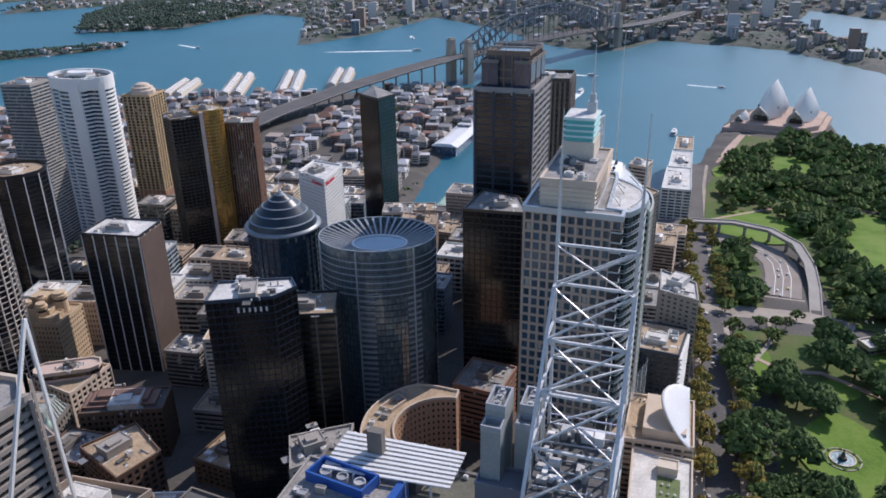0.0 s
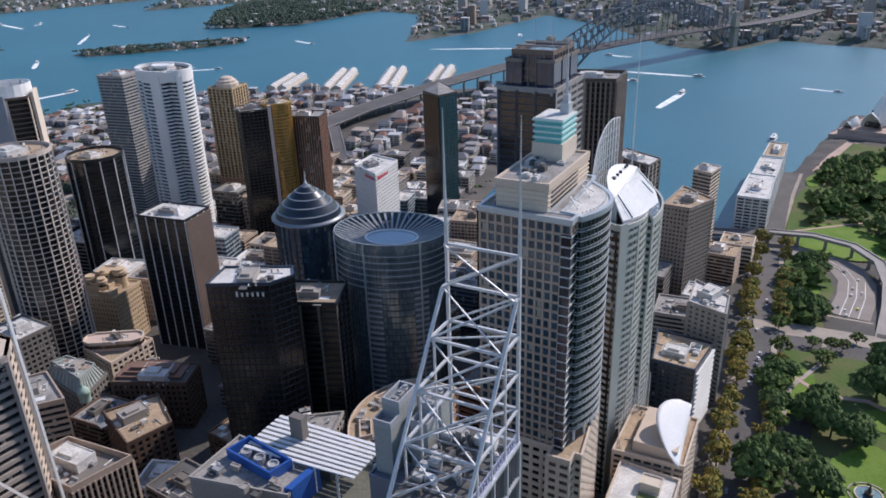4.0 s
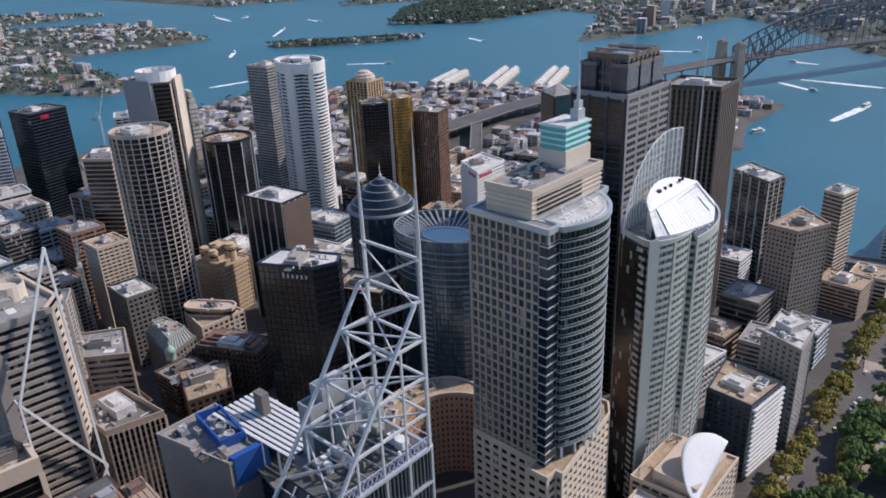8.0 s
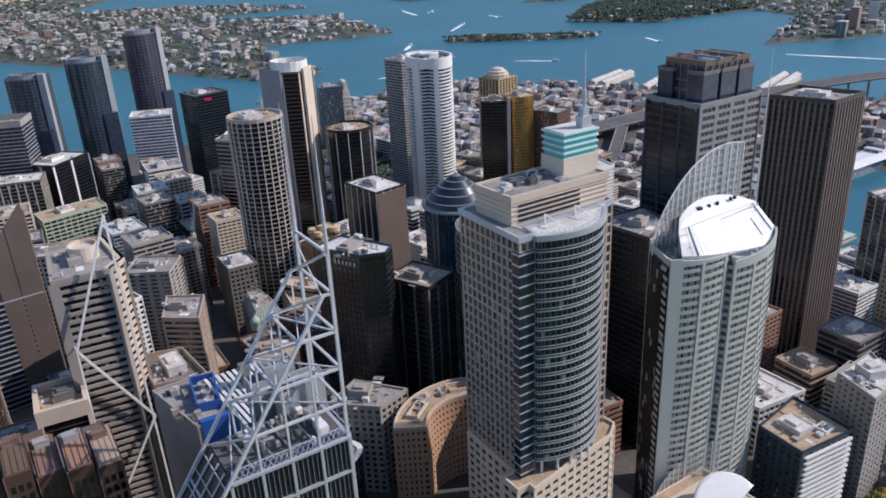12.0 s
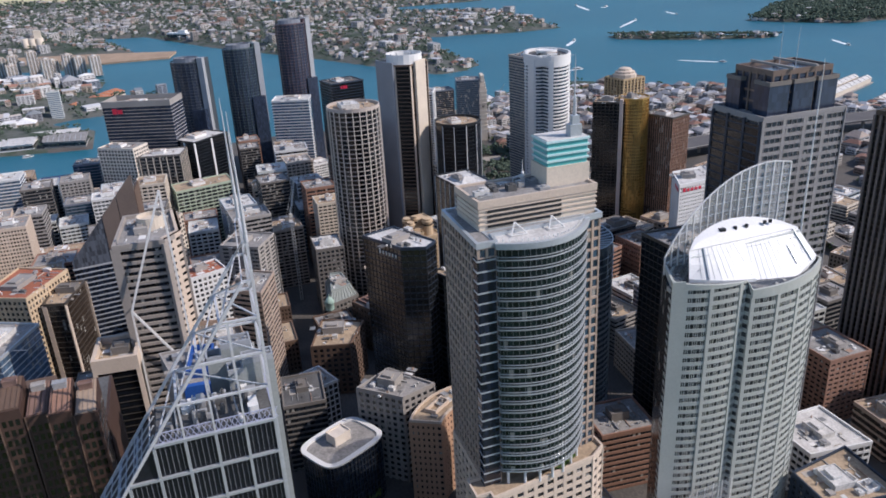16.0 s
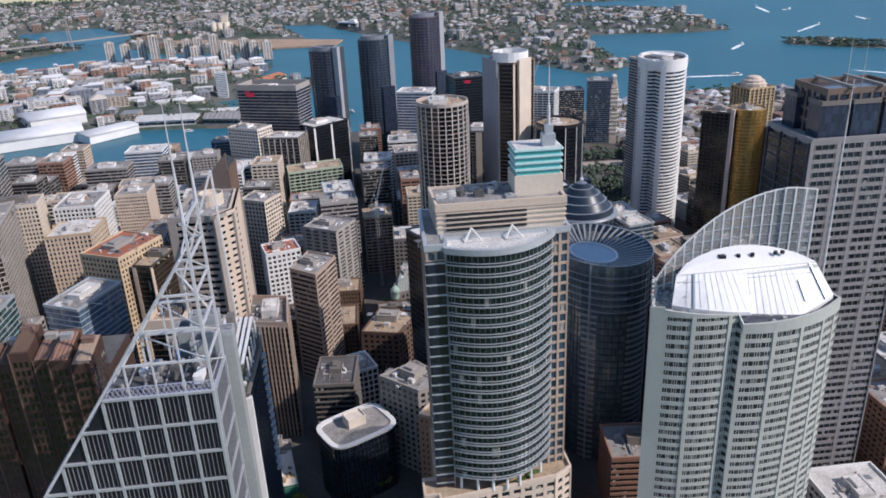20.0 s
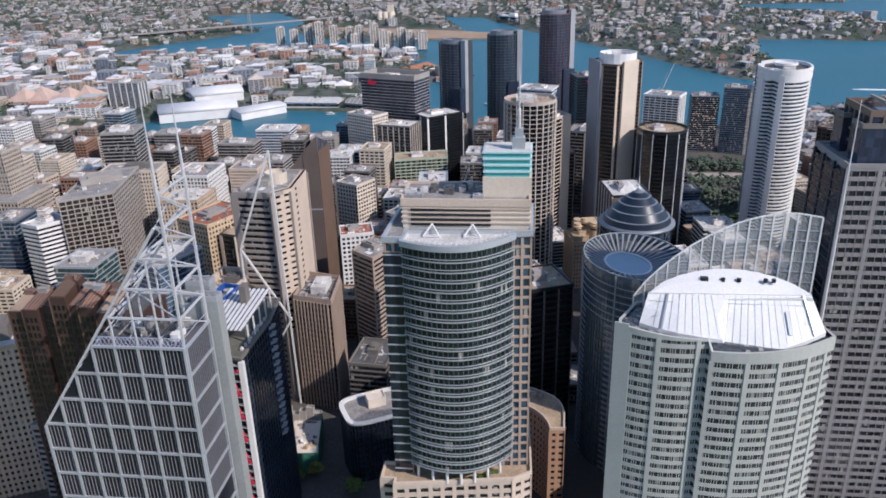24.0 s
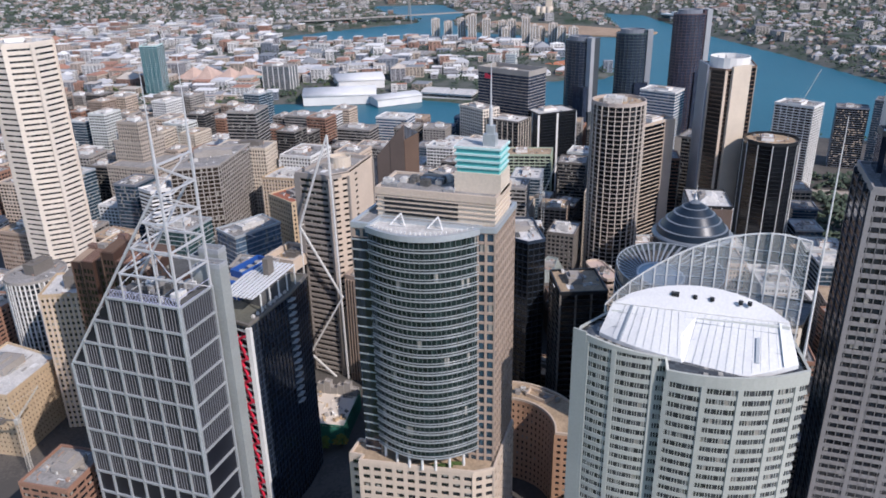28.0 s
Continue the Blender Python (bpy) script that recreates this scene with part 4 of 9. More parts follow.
    for i in range(32):
        w, d, h = rnd.uniform(1.0, 3.4), rnd.uniform(1.0, 3.4), rnd.uniform(0.8, 3.6)
        gg = Geo().box(-w / 2, -d / 2, 0, w / 2, d / 2, h)
        if i % 3 == 0:
            gg = Geo().lathe([(w * 0.45, 0), (w * 0.45, h), (w * 0.3, h), (w * 0.3, h + 0.5), (0.05, h + 0.5)], 10)
        sub("plant_unit", gg.mesh("plant_unit", rnd.choice((PLANT, WHITE, PLANT, ROOF_DARK))), t, (rnd.uniform(x0 + 2, x1 - 2), rnd.uniform(168, 197) - oy, P(175.9)))
    for k in range(22):
        y = 166 + k * 1.6 - oy
        sub("screen_brace", Geo().beam((x1, y, P(175.8)), (x1, y + 1.6, P(179.4)), 0.13).beam((x1, y + 1.6, P(175.8)), (x1, y, P(179.4)), 0.13).mesh("screen_brace", SCREEN_BLUE) if k == 0 else bpy.data.meshes["screen_brace"], t, (0, k * 1.6, 0) if k else (0, 0, 0))
    for z in (175.9, 179.4):
        sub("screen_rail", Geo().beam((x1, 166 - oy, P(z)), (x1, yn - oy, P(z)), 0.18).beam((x0, yn - oy, P(z)), (x1, yn - oy, P(z)), 0.18).mesh("screen_rail", SCREEN_BLUE), t)
    for k in range(5):
        y = 171 + k * 6
        sub("pipe_run", Geo().beam((x0 + 1, y - oy, P(176.6 + k % 2)), (x1 - 1, y + 1 - oy, P(176.6 + k % 2)), 0.3, 8).mesh("pipe_run", PLANT), t)
    # truss above
    levels = [175.6, 187.2, 198.8, 210.4, 222.0, 233.6]
    slope = lambda z: min(yn - 1.2, 165.3 + (z - 175.6) * 31.7 / 46.4)
    A = lambda x, y, z: (x, y - oy, P(z))
    for z in levels[1:]:
        ys = slope(z)
        for x in (x0, x1):
            sub("truss_chord", Geo().beam(A(x, ys, z), A(x, yn, z), 0.5).mesh("truss_chord", STEEL), t)
        for y in ((ys, yn) if yn - ys > 5 else (yn,)):
            sub("truss_tie", Geo().beam(A(x0, y, z), A(x1, y, z), 0.5).mesh("truss_tie", STEEL), t)
        if yn - ys > 5:
            sub("truss_brace", Geo().beam(A(x0, ys, z), A(x1, yn, z), 0.3).mesh("truss_brace", STEEL), t)
    for za, zb in zip(levels, levels[1:]):
        for x in (x0, x1):
            sub("truss_leg", Geo().beam(A(x, yn, za), A(x, yn, zb), 0.62).mesh("truss_leg", STEEL), t)
            for y in (191.2, 182.4, 173.6):
                if slope(zb) < y:
                    sub("truss_post", Geo().beam(A(x, y, za), A(x, y, zb), 0.4).mesh("truss_post", STEEL), t)
        sub("truss_cross", Geo().beam(A(x0, yn, za), A(x1, yn, zb), 0.36).mesh("truss_cross", STEEL), t)
        sub("truss_cross", Geo().beam(A(x0, slope(za), za), A(x1, slope(zb), zb), 0.36).mesh("truss_cross", STEEL), t)
        sub("truss_cross", Geo().beam(A(x1, slope(za), za), A(x0, slope(zb), zb), 0.26).mesh("truss_cross", STEEL), t)
    for x in (x0, x1):
        sub("mast", Geo().lathe([(0.62, P(233.6)), (0.5, P(242)), (0.3, P(252)), (0.08, P(270))], 8, x, yn - oy).mesh("mast", STEEL), t)
    # lift core at the back
    for (ax, ay, bx, by, zt, step_z) in ((-26.2, 183, -20.4, 198, 187.5, 4), (-17.6, 189, -12, 204, 185, 3)):
        q = [(ax, ay - oy), (bx, ay - oy), (bx, by - oy), (ax, by - oy)]
        half = [(ax, ay - oy), (bx, ay - oy), (bx, ay - oy + 5), (ax, ay - oy + 5)]
        core = sub("lift_core", Geo().prism([(ax, ay - oy + 5), (bx, ay - oy + 5), (bx, by - oy), (ax, by - oy)], 0, P(zt) - 2).prism(half, 0, P(zt) - 2 - step_z).mesh("lift_core", CORE_GREY), t)
        sub("core_parapet", Geo().ring([(ax, ay - oy + 5), (bx, ay - oy + 5), (bx, by - oy), (ax, by - oy)], P(zt) - 2, P(zt), 0.0, 0.55).ring(half, P(zt) - 2 - step_z, P(zt) - step_z, 0.02, 0.5).mesh("core_parapet", SLATE_PALE), core)
        for k in range(3):
            sub("hoist_gear", Geo().box(-1.3, -1.4, 0, 1.1, 1.2, 1.3).lathe([(0.7, 1.3), (0.7, 1.9), (0.1, 1.9)], 10).mesh("hoist_gear", PLANT), core, ((ax + bx) / 2, ay - oy + 7.2 + k * 3.2, P(zt) - 2))
    sub("link_deck", Geo().prism([(-27, 180 - oy), (-10.2, 180 - oy), (-10.2, 189 - oy), (-27, 189 - oy)], 0, P(165)).ring([(-27, 180 - oy), (-10.2, 180 - oy), (-10.2, 189 - oy), (-27, 189 - oy)], P(165), P(166), 0.1, 0.4).mesh("link_deck", SLATE), t)
    return t


SCREEN_BLUE = mat("lavender_steel", (0.48, 0.5, 0.66), 0.4, 0.3, var=0.15)
LOUVRE = mat("louvre_metal", (0.19, 0.2, 0.225), 0.5, 0.0, var=0.15, per_object=0.2)
TRUSS_DARK = mat("navy_cladding", (0.012, 0.014, 0.021), 0.4, var=0.3)
truss_tower()

# ---- government tower with open crown ----
CROWN_BROWN = mat("crown_brown_cladding", (0.17, 0.125, 0.1), 0.6, var=0.15)
SIDE_BROWN = mat("brown_ribbed_metal", (0.2, 0.15, 0.125), 0.6, var=0.15)
DARK_GRANITE = mat("dark_granite", (0.27, 0.262, 0.262), 0.7, var=0.15, per_object=0.15)

def crown_tower():
    x0, x1, y0, y1, zr = -106, -70, 448.5, 497.5, 221
    t = tower("dark_grid_tower", "tall dark grey granite tower with an open stepped crown", [(x0, y0), (x1, y0), (x1, y1), (x0, y1)], zr, body=G_DARK, band=DARK_GRANITE,
              pier=DARK_GRANITE, band_h=1.8, step=12.2, pier_w=1.8, floor_h=4.1, plant=0)
    z = zr - t.location.z
    sub("south_glazing", Geo().box(-17, -25.6, 0, 17, -24, z - 3).mesh("south_glazing", G_BLACK), t)
    for i in range(48):
        sub("glazing_rail", Geo().box(-17.2, -25.8, 0, 17.2, -25.2, 0.7).mesh("glazing_rail", DARK_BLUE) if i == 0 else bpy.data.meshes["glazing_rail"], t, (0, 0, z - 5 - i * 4.1))
    for k in range(16):
        for side in (-18.35, 18.05):
            sub("window_mullion", bpy.data.meshes.get("window_mullion") or Geo().box(0, -0.12, 0, 0.3, 0.12, z - 2).mesh("window_mullion", DARK_GRANITE), t, (side, -23 + k * 3.05, 0))
    for x in (-17.3, -6, 6, 17.3):
        sub("glazing_post", Geo().box(x - 0.7, -26, 0, x + 0.7, -24.6, z - 1).mesh("glazing_post", DARK_BLUE), t)
    cx, cy = t.location.x, t.location.y
    bays = [(x0 + 3, y0 + 4), (x1 - 13, y0 + 4), (x0 + 3, y1 - 16), (x1 - 13, y1 - 16), (x1 - 13, y0 + 18.5), (x0 + 3, y0 + 18.5)]
    for bx, by in bays:
        sub("crown_bay", Geo().box(bx - cx, by - cy, z, bx + 10 - cx, by + 12 - cy, z + 16).mesh("crown_bay", G_HARBOUR), t)
        sub("crown_frame", Geo().ring(rect(bx + 5 - cx, by + 6 - cy, 10, 12), z + 14.6, z + 16.6, 0.4, 0.4).mesh("crown_frame", DARK_CONC), t)
    sub("crown_core", Geo().box(x0 + 6 - cx, y0 + 7 - cy, z, x1 - 5 - cx, y1 - 7 - cy, z + 19.5).mesh("crown_core", G_HARBOUR), t)
    core = ccw([(x0 + 6 - cx, y0 + 7 - cy), (x1 - 5 - cx, y0 + 7 - cy), (x1 - 5 - cx, y1 - 7 - cy), (x0 + 6 - cx, y1 - 7 - cy)])
    for za, zb in ((5, 5.9), (10, 10.9), (18.8, 21.5)):
        sub("crown_rail", Geo().ring(core, z + za, z + zb, 0.5, 0.4).mesh("crown_rail", CROWN_BROWN), t)
    me = Geo().box(-0.45, -0.6, 0, 0.45, 0.2, 20).mesh("crown_post", CROWN_BROWN)
    for p, a in along(core, 5.0):
        sub("crown_post", me, t, (p.x, p.y, z), a)
    for k in (-8, 6):
        sub("crown_beam", Geo().box(x0 + 4 - cx, k, z + 21.5, x1 - 3 - cx, k + 1.2, z + 22.6).mesh("crown_beam", CONCRETE), t)
    for k in (-6, 5):
        sub("antenna", Geo().lathe([(0.2, z + 19), (0.15, z + 34), (0.03, z + 40)], 6, k, 3).mesh("antenna", STEEL), t)
    return t


crown_tower()
# fluted dark tower by the quay
tower("fluted_tower", "dark bronze fluted office tower with deep upright fins", [(-107, 562), (-70, 573), (-72, 608), (-112, 600)], 203, body=G_BLACK, band=BRONZE, pier=FIN, band_h=0.5,
      step=3.4, pier_w=1.3, proud=0.1, pier_proud=1.5, roof=ROOF_GREY, plant=5, parapet=2.5)
# brown fluted block with white corner lines
tower("brown_fin_tower", "black glass tower with white uprights and brown side", [(-358, 379), (-317, 385), (-322, 414), (-362, 408)], 125, body=G_BLACK, band=BLACK_METAL, pier=WHITE, band_h=0.3,
      step=8.4, pier_w=0.55, proud=0.1, pier_proud=0.5, roof=ROOF_LIGHT, plant=4)
t = bpy.data.objects["brown_fin_tower"]
h = 124 - t.location.z
a, c = Vector((-317 - t.location.x, 385 - t.location.y)), Vector((-322 - t.location.x, 414 - t.location.y))
nrm = Vector((c.y - a.y, a.x - c.x)).normalized()
sub("brown_side", Geo().prism(ccw([tuple(v) for v in (a + nrm * 0.2, c + nrm * 0.2, c + nrm * 0.9, a + nrm * 0.9)]), 0, h).mesh("brown_side", SIDE_BROWN), t)
g = Geo()
for k in range(20):
    p = a.lerp(c, (k + 0.5) / 20) + nrm * 0.9
    g.prism(rect(p.x, p.y, 0.5, 0.5, 10), 0, h)
sub("ribbed_side", g.mesh("ribbed_side", SIDE_BROWN), t)["kind"] = "stuff"
sub("roof_light", Geo().prism(ccw([(-12, -9), (12, -6), (10, 9), (-14, 6)]), h + 1, h + 2, top=[(-6, -2, h + 5), (6, -1, h + 5), (5, 3, h + 5), (-7, 2, h + 5)]).mesh("roof_light", ROOF_LIGHT), t)
tower("black_office_tower", "black glass office tower with pale roof plant and sign", [(-186, 276), (-158, 290), (-153, 303), (-160, 311), (-192, 296)], 151, body=G_BLACK, band=DARK_BLUE,
      band_h=0.5, pier=BLACK_METAL, pier_w=0.4, step=3.2, proud=0.12, roof=ROOF_LIGHT, plant=7)
tower("slatted_office_tower", "dark office tower with concrete edges and tan roof", rect(-163, 330, 30, 26, 22), 127, body=G_BLACK, band=BLACK_METAL, pier=DARK_CONC, step=10, pier_w=1.0, roof=ROOF_TAN)
tower("wharf_side_tower", "slim dark glass tower with pointed pale roof", [(-287, 675), (-262, 660), (-254, 682), (-290, 716)], 161, body=G_SEA, band=BRONZE, pier=BRONZE, band_h=0.3, step=5,
      pier_w=0.35, proud=0.1, roof=ROOF_TAN, plant=0)
t = bpy.data.objects["wharf_side_tower"]
g = Geo()
g.v += [(x - t.location.x, y - t.location.y, 161.4 - t.location.z) for x, y in ((-290, 716), (-254, 682), (-262, 660), (-287, 675))][::-1] + [(-278 - t.location.x, 688 - t.location.y, 168 - t.location.z)]
g.f += [(0, 1, 4), (1, 2, 4), (2, 3, 4), (3, 0, 4)]
sub("peaked_roof", g.mesh("peaked_roof", ROOF_GREY), t)
sub("bronze_front", Geo().prism(ccw([(x - t.location.x, y - t.location.y) for x, y in ((-287.4, 674.6), (-262.2, 659.4), (-261.4, 660.6), (-286.6, 675.8))]), 0, 160 - t.location.z).mesh("bronze_front", G_BLACK), t)
tower("white_hotel", "white hotel slab with a dotted window grid", [(-300, 570), (-268, 554), (-272, 596), (-302, 602)], 115, body=G_DARK, band=WHITE, pier=WHITE, band_h=1.9, step=2.4, pier_w=1.1,
      floor_h=3.1, roof=ROOF_LIGHT)
LOBES = []
for i in range(48):
    q = 2 * math.pi * i / 48
    k = 1 - 0.2 * math.exp(-((math.degrees(q) - 332) / 9) ** 2) - 0.16 * math.exp(-((math.degrees(q) - 255) / 8) ** 2)
    x, y = 31 * k * math.cos(q), 22 * k * math.sin(q)
    LOBES.append((-502 + x * math.cos(radians(-14)) - y * math.sin(radians(-14)), 555 + x * math.sin(radians(-14)) + y * math.cos(radians(-14))))
t = tower("white_curved_tower", "white apartment tower with curved balcony bands and dark slots", LOBES, 190, body=G_BLUE, band=WHITE, band_h=1.25,
          floor_h=3.5, proud=1.5, roof=ROOF_DARK, plant=5, parapet=3, joined=True)
sub("top_collar", Geo().ring(ccw(round_poly(0, 0, 31, 22, 36, -14)), 183 - t.location.z, 192 - t.location.z, 1.6, 0.1).mesh("top_collar", WHITE), t)
for ang, w, paint, out in ((-58, 5.0, WHITE, 1.9), (-8, 2.5, WHITE, 1.7)):
    q = radians(ang)
    px, py = (31 + out) * math.cos(q), (22 + out) * math.sin(q)
    c, s_ = math.cos(radians(-14)), math.sin(radians(-14))
    nx_, ny_ = 22 * math.cos(q), 31 * math.sin(q)
    sub("wall_slab", Geo().box(-w, -0.5, 0, w, 2.5, 188 - t.location.z).mesh("wall_slab", paint), t, (px * c - py * s_, px * s_ + py * c, 0), math.atan2(ny_, nx_) + radians(-14) + math.pi / 2)
tower("grey_apartment_tower", "grey blue apartment tower with banded balconies", rect(-590, 578, 30, 36, 10), 177, body=G_BLUE, band=CONCRETE, band_h=1.2, floor_h=3.2, proud=0.8)
tower("cream_capped_tower", "cream apartment tower with domed cap and ribbed sides", rect(-536, 671, 30, 30, 10), 150, body=G_BROWN, band=OCHRE, pier=OCHRE, band_h=0.9, step=5.0, pier_w=1.5, floor_h=3.2, pier_proud=1.0)
tower("gold_glass_tower", "round gold glass hotel tower", round_poly(-408, 600, 14, 14, 22), 157, body=G_GOLD, band=GOLD, pier=GOLD, band_h=0.5, step=2.0, pier_w=0.3, floor_h=3.2, roof=ROOF_TAN)
t = tower("dark_hotel_tower", "dark hotel tower with pink upright strip", [(-419, 562), (-402, 583), (-406, 600), (-424, 604), (-440, 578)], 154, body=G_BLACK, band=BRONZE, pier=BRONZE, band_h=0.5, step=4, pier_w=0.4, floor_h=3.2, roof=ROOF_TAN)
sub("upright_strip", Geo().box(-1.6, -2.6, 0, 1.6, 1.6, 158 - t.location.z).mesh("upright_strip", PALE_PINK), t, (-402.6 - t.location.x, 583 - t.location.y, 0), radians(50))
tower("bronze_office_tower", "bronze ribbed office tower", rect(-395, 628, 34, 26, 20), 140, body=G_BROWN, band=BRONZE, pier=TERRACOTTA, band_h=0.5, step=2.4, pier_w=0.7)
# round concrete tower
t = tower("round_tower", "round concrete office tower ringed with sun-shaded windows", round_poly(-388, 322, 21, n=24), 184, body=G_BLACK, band=ROUND_STONE, pier=PALE_CREAM, band_h=0.6, step=5.3, pier_w=0.5, floor_h=3.7,
          proud=0.3, pier_proud=0.8, roof=ROOF_TAN, plant=6, parapet=2.2)
t = tower("round_topped_tower", "dark glass tower with round top ring and pale uprights", round_poly(-480, 446, 23, n=12), 138, body=G_BLACK, band=BLACK_METAL, pier=WHITE, band_h=0.4, step=12, pier_w=0.55,
          proud=0.1, pier_proud=0.5, roof=ROOF_TAN, plant=4, parapet=2.5)
t = tower("crescent_tower", "tall dark tower with pale curved edge and white crown", [(-524, 380), (-492, 388), (-484, 402), (-510, 427), (-544, 424)], 196, body=G_BLACK, band=BROWN, pier=LIGHT_STONE, band_h=0.7, step=18,
          pier_w=3.0, roof=ROOF_LIGHT)
for a, c, w, paint in (((-522, 379.5), (-491, 387.5), 1.6, SLATE), ((-487, 406), (-503, 421), 2.4, CREAM)):
    a, c = Vector(a), Vector(c)
    nrm = Vector((c.y - a.y, a.x - c.x)).normalized() * w
    q = [a, c, c + nrm, a + nrm]
    sub("edge_slab", Geo().prism(ccw([(v.x - t.location.x, v.y - t.location.y) for v in q]), 0, 199 - t.location.z).mesh("edge_slab", paint), t)
for k in range(12):
    sub("crown_step", Geo().box(-0.8, -3, 0, 0.8, 3, 7.5).mesh("crown_step", WHITE), t, (15 * math.cos(k * 0.524), 15 * math.sin(k * 0.524), 196 - t.location.z), k * 0.524)
sub("crown_ring", Geo().ring([(p[0], p[1]) for p in round_poly(0, 0, 17, n=20)], 196 - t.location.z, 205 - t.location.z, 0.4, 0.3).mesh("crown_ring", WHITE), t)
# twin stone and low towers along the avenue
tower("brown_stone_block", "brown stone office block with small windows", [(-33, 592), (-13, 590), (-1, 618), (-28, 640)], 109, body=G_DARK, band=PINK_STONE, pier=PINK_STONE, band_h=1.8, step=3, pier_w=1.4, floor_h=3.4, roof=ROOF_TAN)
tower("dark_twin_tower", "dark office tower with pale edges", [(-100, 690), (-64, 672), (-60, 696), (-96, 716)], 113, body=G_DARK, band=DARK_CONC, pier=CREAM, band_h=0.9, step=9, pier_w=1.2, roof=ROOF_LIGHT)
tower("slim_pale_tower", "slim pale hotel tower with capped roof", [(-34, 716), (-18, 711), (-14, 734), (-30, 739)], 100, body=G_GREY, band=LIGHT_STONE, band_h=1.4, floor_h=3.3, roof=ROOF_LIGHT, plant=1)
tower("avenue_hotel", "dark fronted hotel with white ends and tan roof", [(3, 421), (27, 419), (31, 453), (-2, 456)], 77, body=G_DARK, band=DARK_BLUE, pier=DARK_BLUE, band_h=1.4, step=4, pier_w=1.6, floor_h=3.2, roof=ROOF_TAN, plant=11)
t = bpy.data.objects["avenue_hotel"]
for k in range(14):
    sub("balcony", Geo().prism(ccw([(x - t.location.x, y - t.location.y) for x, y in ((27.6, 420), (29.2, 420.5), (32.8, 452), (31.2, 453))]), 0, 1.1).mesh("balcony", WHITE), t, (0, 0, 76 - t.location.z - 2.6 - k * 3.2))
for k in range(3):
    sub("roof_screen", Geo().ring(rect(-6 + 7 * k, -4 + 5 * k, 6, 7), 77 - t.location.z, 79.2 - t.location.z, 0.1, 0.25).mesh("roof_screen", WHITE), t)
tower("avenue_flats", "grey flats with pale stepped roof", [(12, 470), (35, 462), (33, 487), (10, 502)], 93, body=G_GREY, band=CONCRETE, pier=CONCRETE, band_h=1.9, step=4, pier_w=2.0, floor_h=3.2, roof=ROOF_LIGHT, plant=8)
tower("low_white_block", "low white office block with flat roof", [(-50, 491), (-16, 491), (-20, 456), (-50, 456)], 60, body=G_DARK, band=WHITE, pier=WHITE, band_h=1.6, step=4, roof=ROOF_LIGHT, plant=5)
# towers west and south-west
tower("ribbed_brown_tower", "tan tower with closely ribbed sides and cooling plant", [(-210, 177), (-174, 178), (-168, 203), (-204, 200)], 104, body=G_BLACK, band=PINK_STONE, pier=PINK_STONE, band_h=0.3, step=2.3, pier_w=0.85, proud=0.1, pier_proud=1.0,
      roof=DARK_CONC, plant=8, parapet=3)
tower("striped_office_tower", "grey and tan office tower with banded floors", [(-243, 200), (-229, 217), (-258, 229), (-271, 210)], 108, body=G_DARK, band=PINK_STONE, pier=PINK_STONE, band_h=1.7, step=16, pier_w=1.2, floor_h=3.5)
tower("green_heritage_block", "long pale green office block with banded windows", [(-576, 172), (-590, 230), (-620, 226), (-606, 168)], 79, body=G_DARK, band=PALE_GREEN, pier=PALE_GREEN, band_h=1.2, step=6, pier_w=0.7, roof=ROOF_TAN)
tower("grey_balcony_block", "grey apartment block with stacked balconies", [(-361, 201), (-344, 228), (-369, 243), (-388, 216)], 94, body=G_GREY, band=CONCRETE, pier=CONCRETE, band_h=1.3, step=9, pier_w=3, floor_h=3.1)
tower("red_capped_block", "white apartment block with red roof room", [(-301, 177), (-309, 201), (-330, 195), (-322, 171)], 96, body=G_DARK, band=WHITE, pier=WHITE, band_h=1.6, step=3.5, pier_w=1.4, roof=TILE_RED)
tower("white_grid_block", "white gridded office block", [(-431, 142), (-419, 164), (-442, 176), (-455, 152)], 99, body=G_DARK, band=CREAM, pier=CREAM, band_h=1.5, step=3.5, pier_w=1.4)
tower("wide_office_slab", "wide dark office slab with banded windows and red sign", [(-712, 109), (-684, 181), (-720, 195), (-748, 123)], 149, body=G_HARBOUR, band=CONCRETE, band_h=0.7, floor_h=3.8, roof=ROOF_GREY, parapet=6)
tower("black_white_office", "black office tower with white side strip", [(-665, 199), (-700, 238), (-726, 215), (-691, 178)], 107, body=G_BLACK, band=BLACK_METAL, pier=WHITE, band_h=0.5, step=22, pier_w=2.6, roof=ROOF_LIGHT)
tower("beige_office", "beige office tower with plant room", [(-664, 100), (-641, 136), (-662, 150), (-685, 114)], 114, body=G_GREY, band=PALE_CREAM, pier=PALE_CREAM, band_h=1.4, step=4, pier_w=1.2)
tower("mansard_office", "dark office tower with pale mansard top", [(-642, 140), (-631, 182), (-662, 190), (-673, 152)], 104, body=G_DARK, band=DARK_CONC, pier=CREAM, band_h=0.9, step=7, pier_w=1.0, roof=ROOF_LIGHT)
tower("dark_harbour_block", "dark office block with red sign by the water", rect(-806, 402, 40, 46, 12), 134, body=G_BLACK, band=DARK_BLUE, band_h=0.8, roof=ROOF_DARK)
tower("dotted_apartment_tower", "dark apartment tower scattered with small pale panels", [(-888, 554), (-884, 592), (-912, 594), (-916, 556)], 88, body=G_BLACK, band=SLATE, band_h=0.7, floor_h=3.1)
t = bpy.data.objects["dotted_apartment_tower"]
rnd = random.Random(31)
g = Geo()
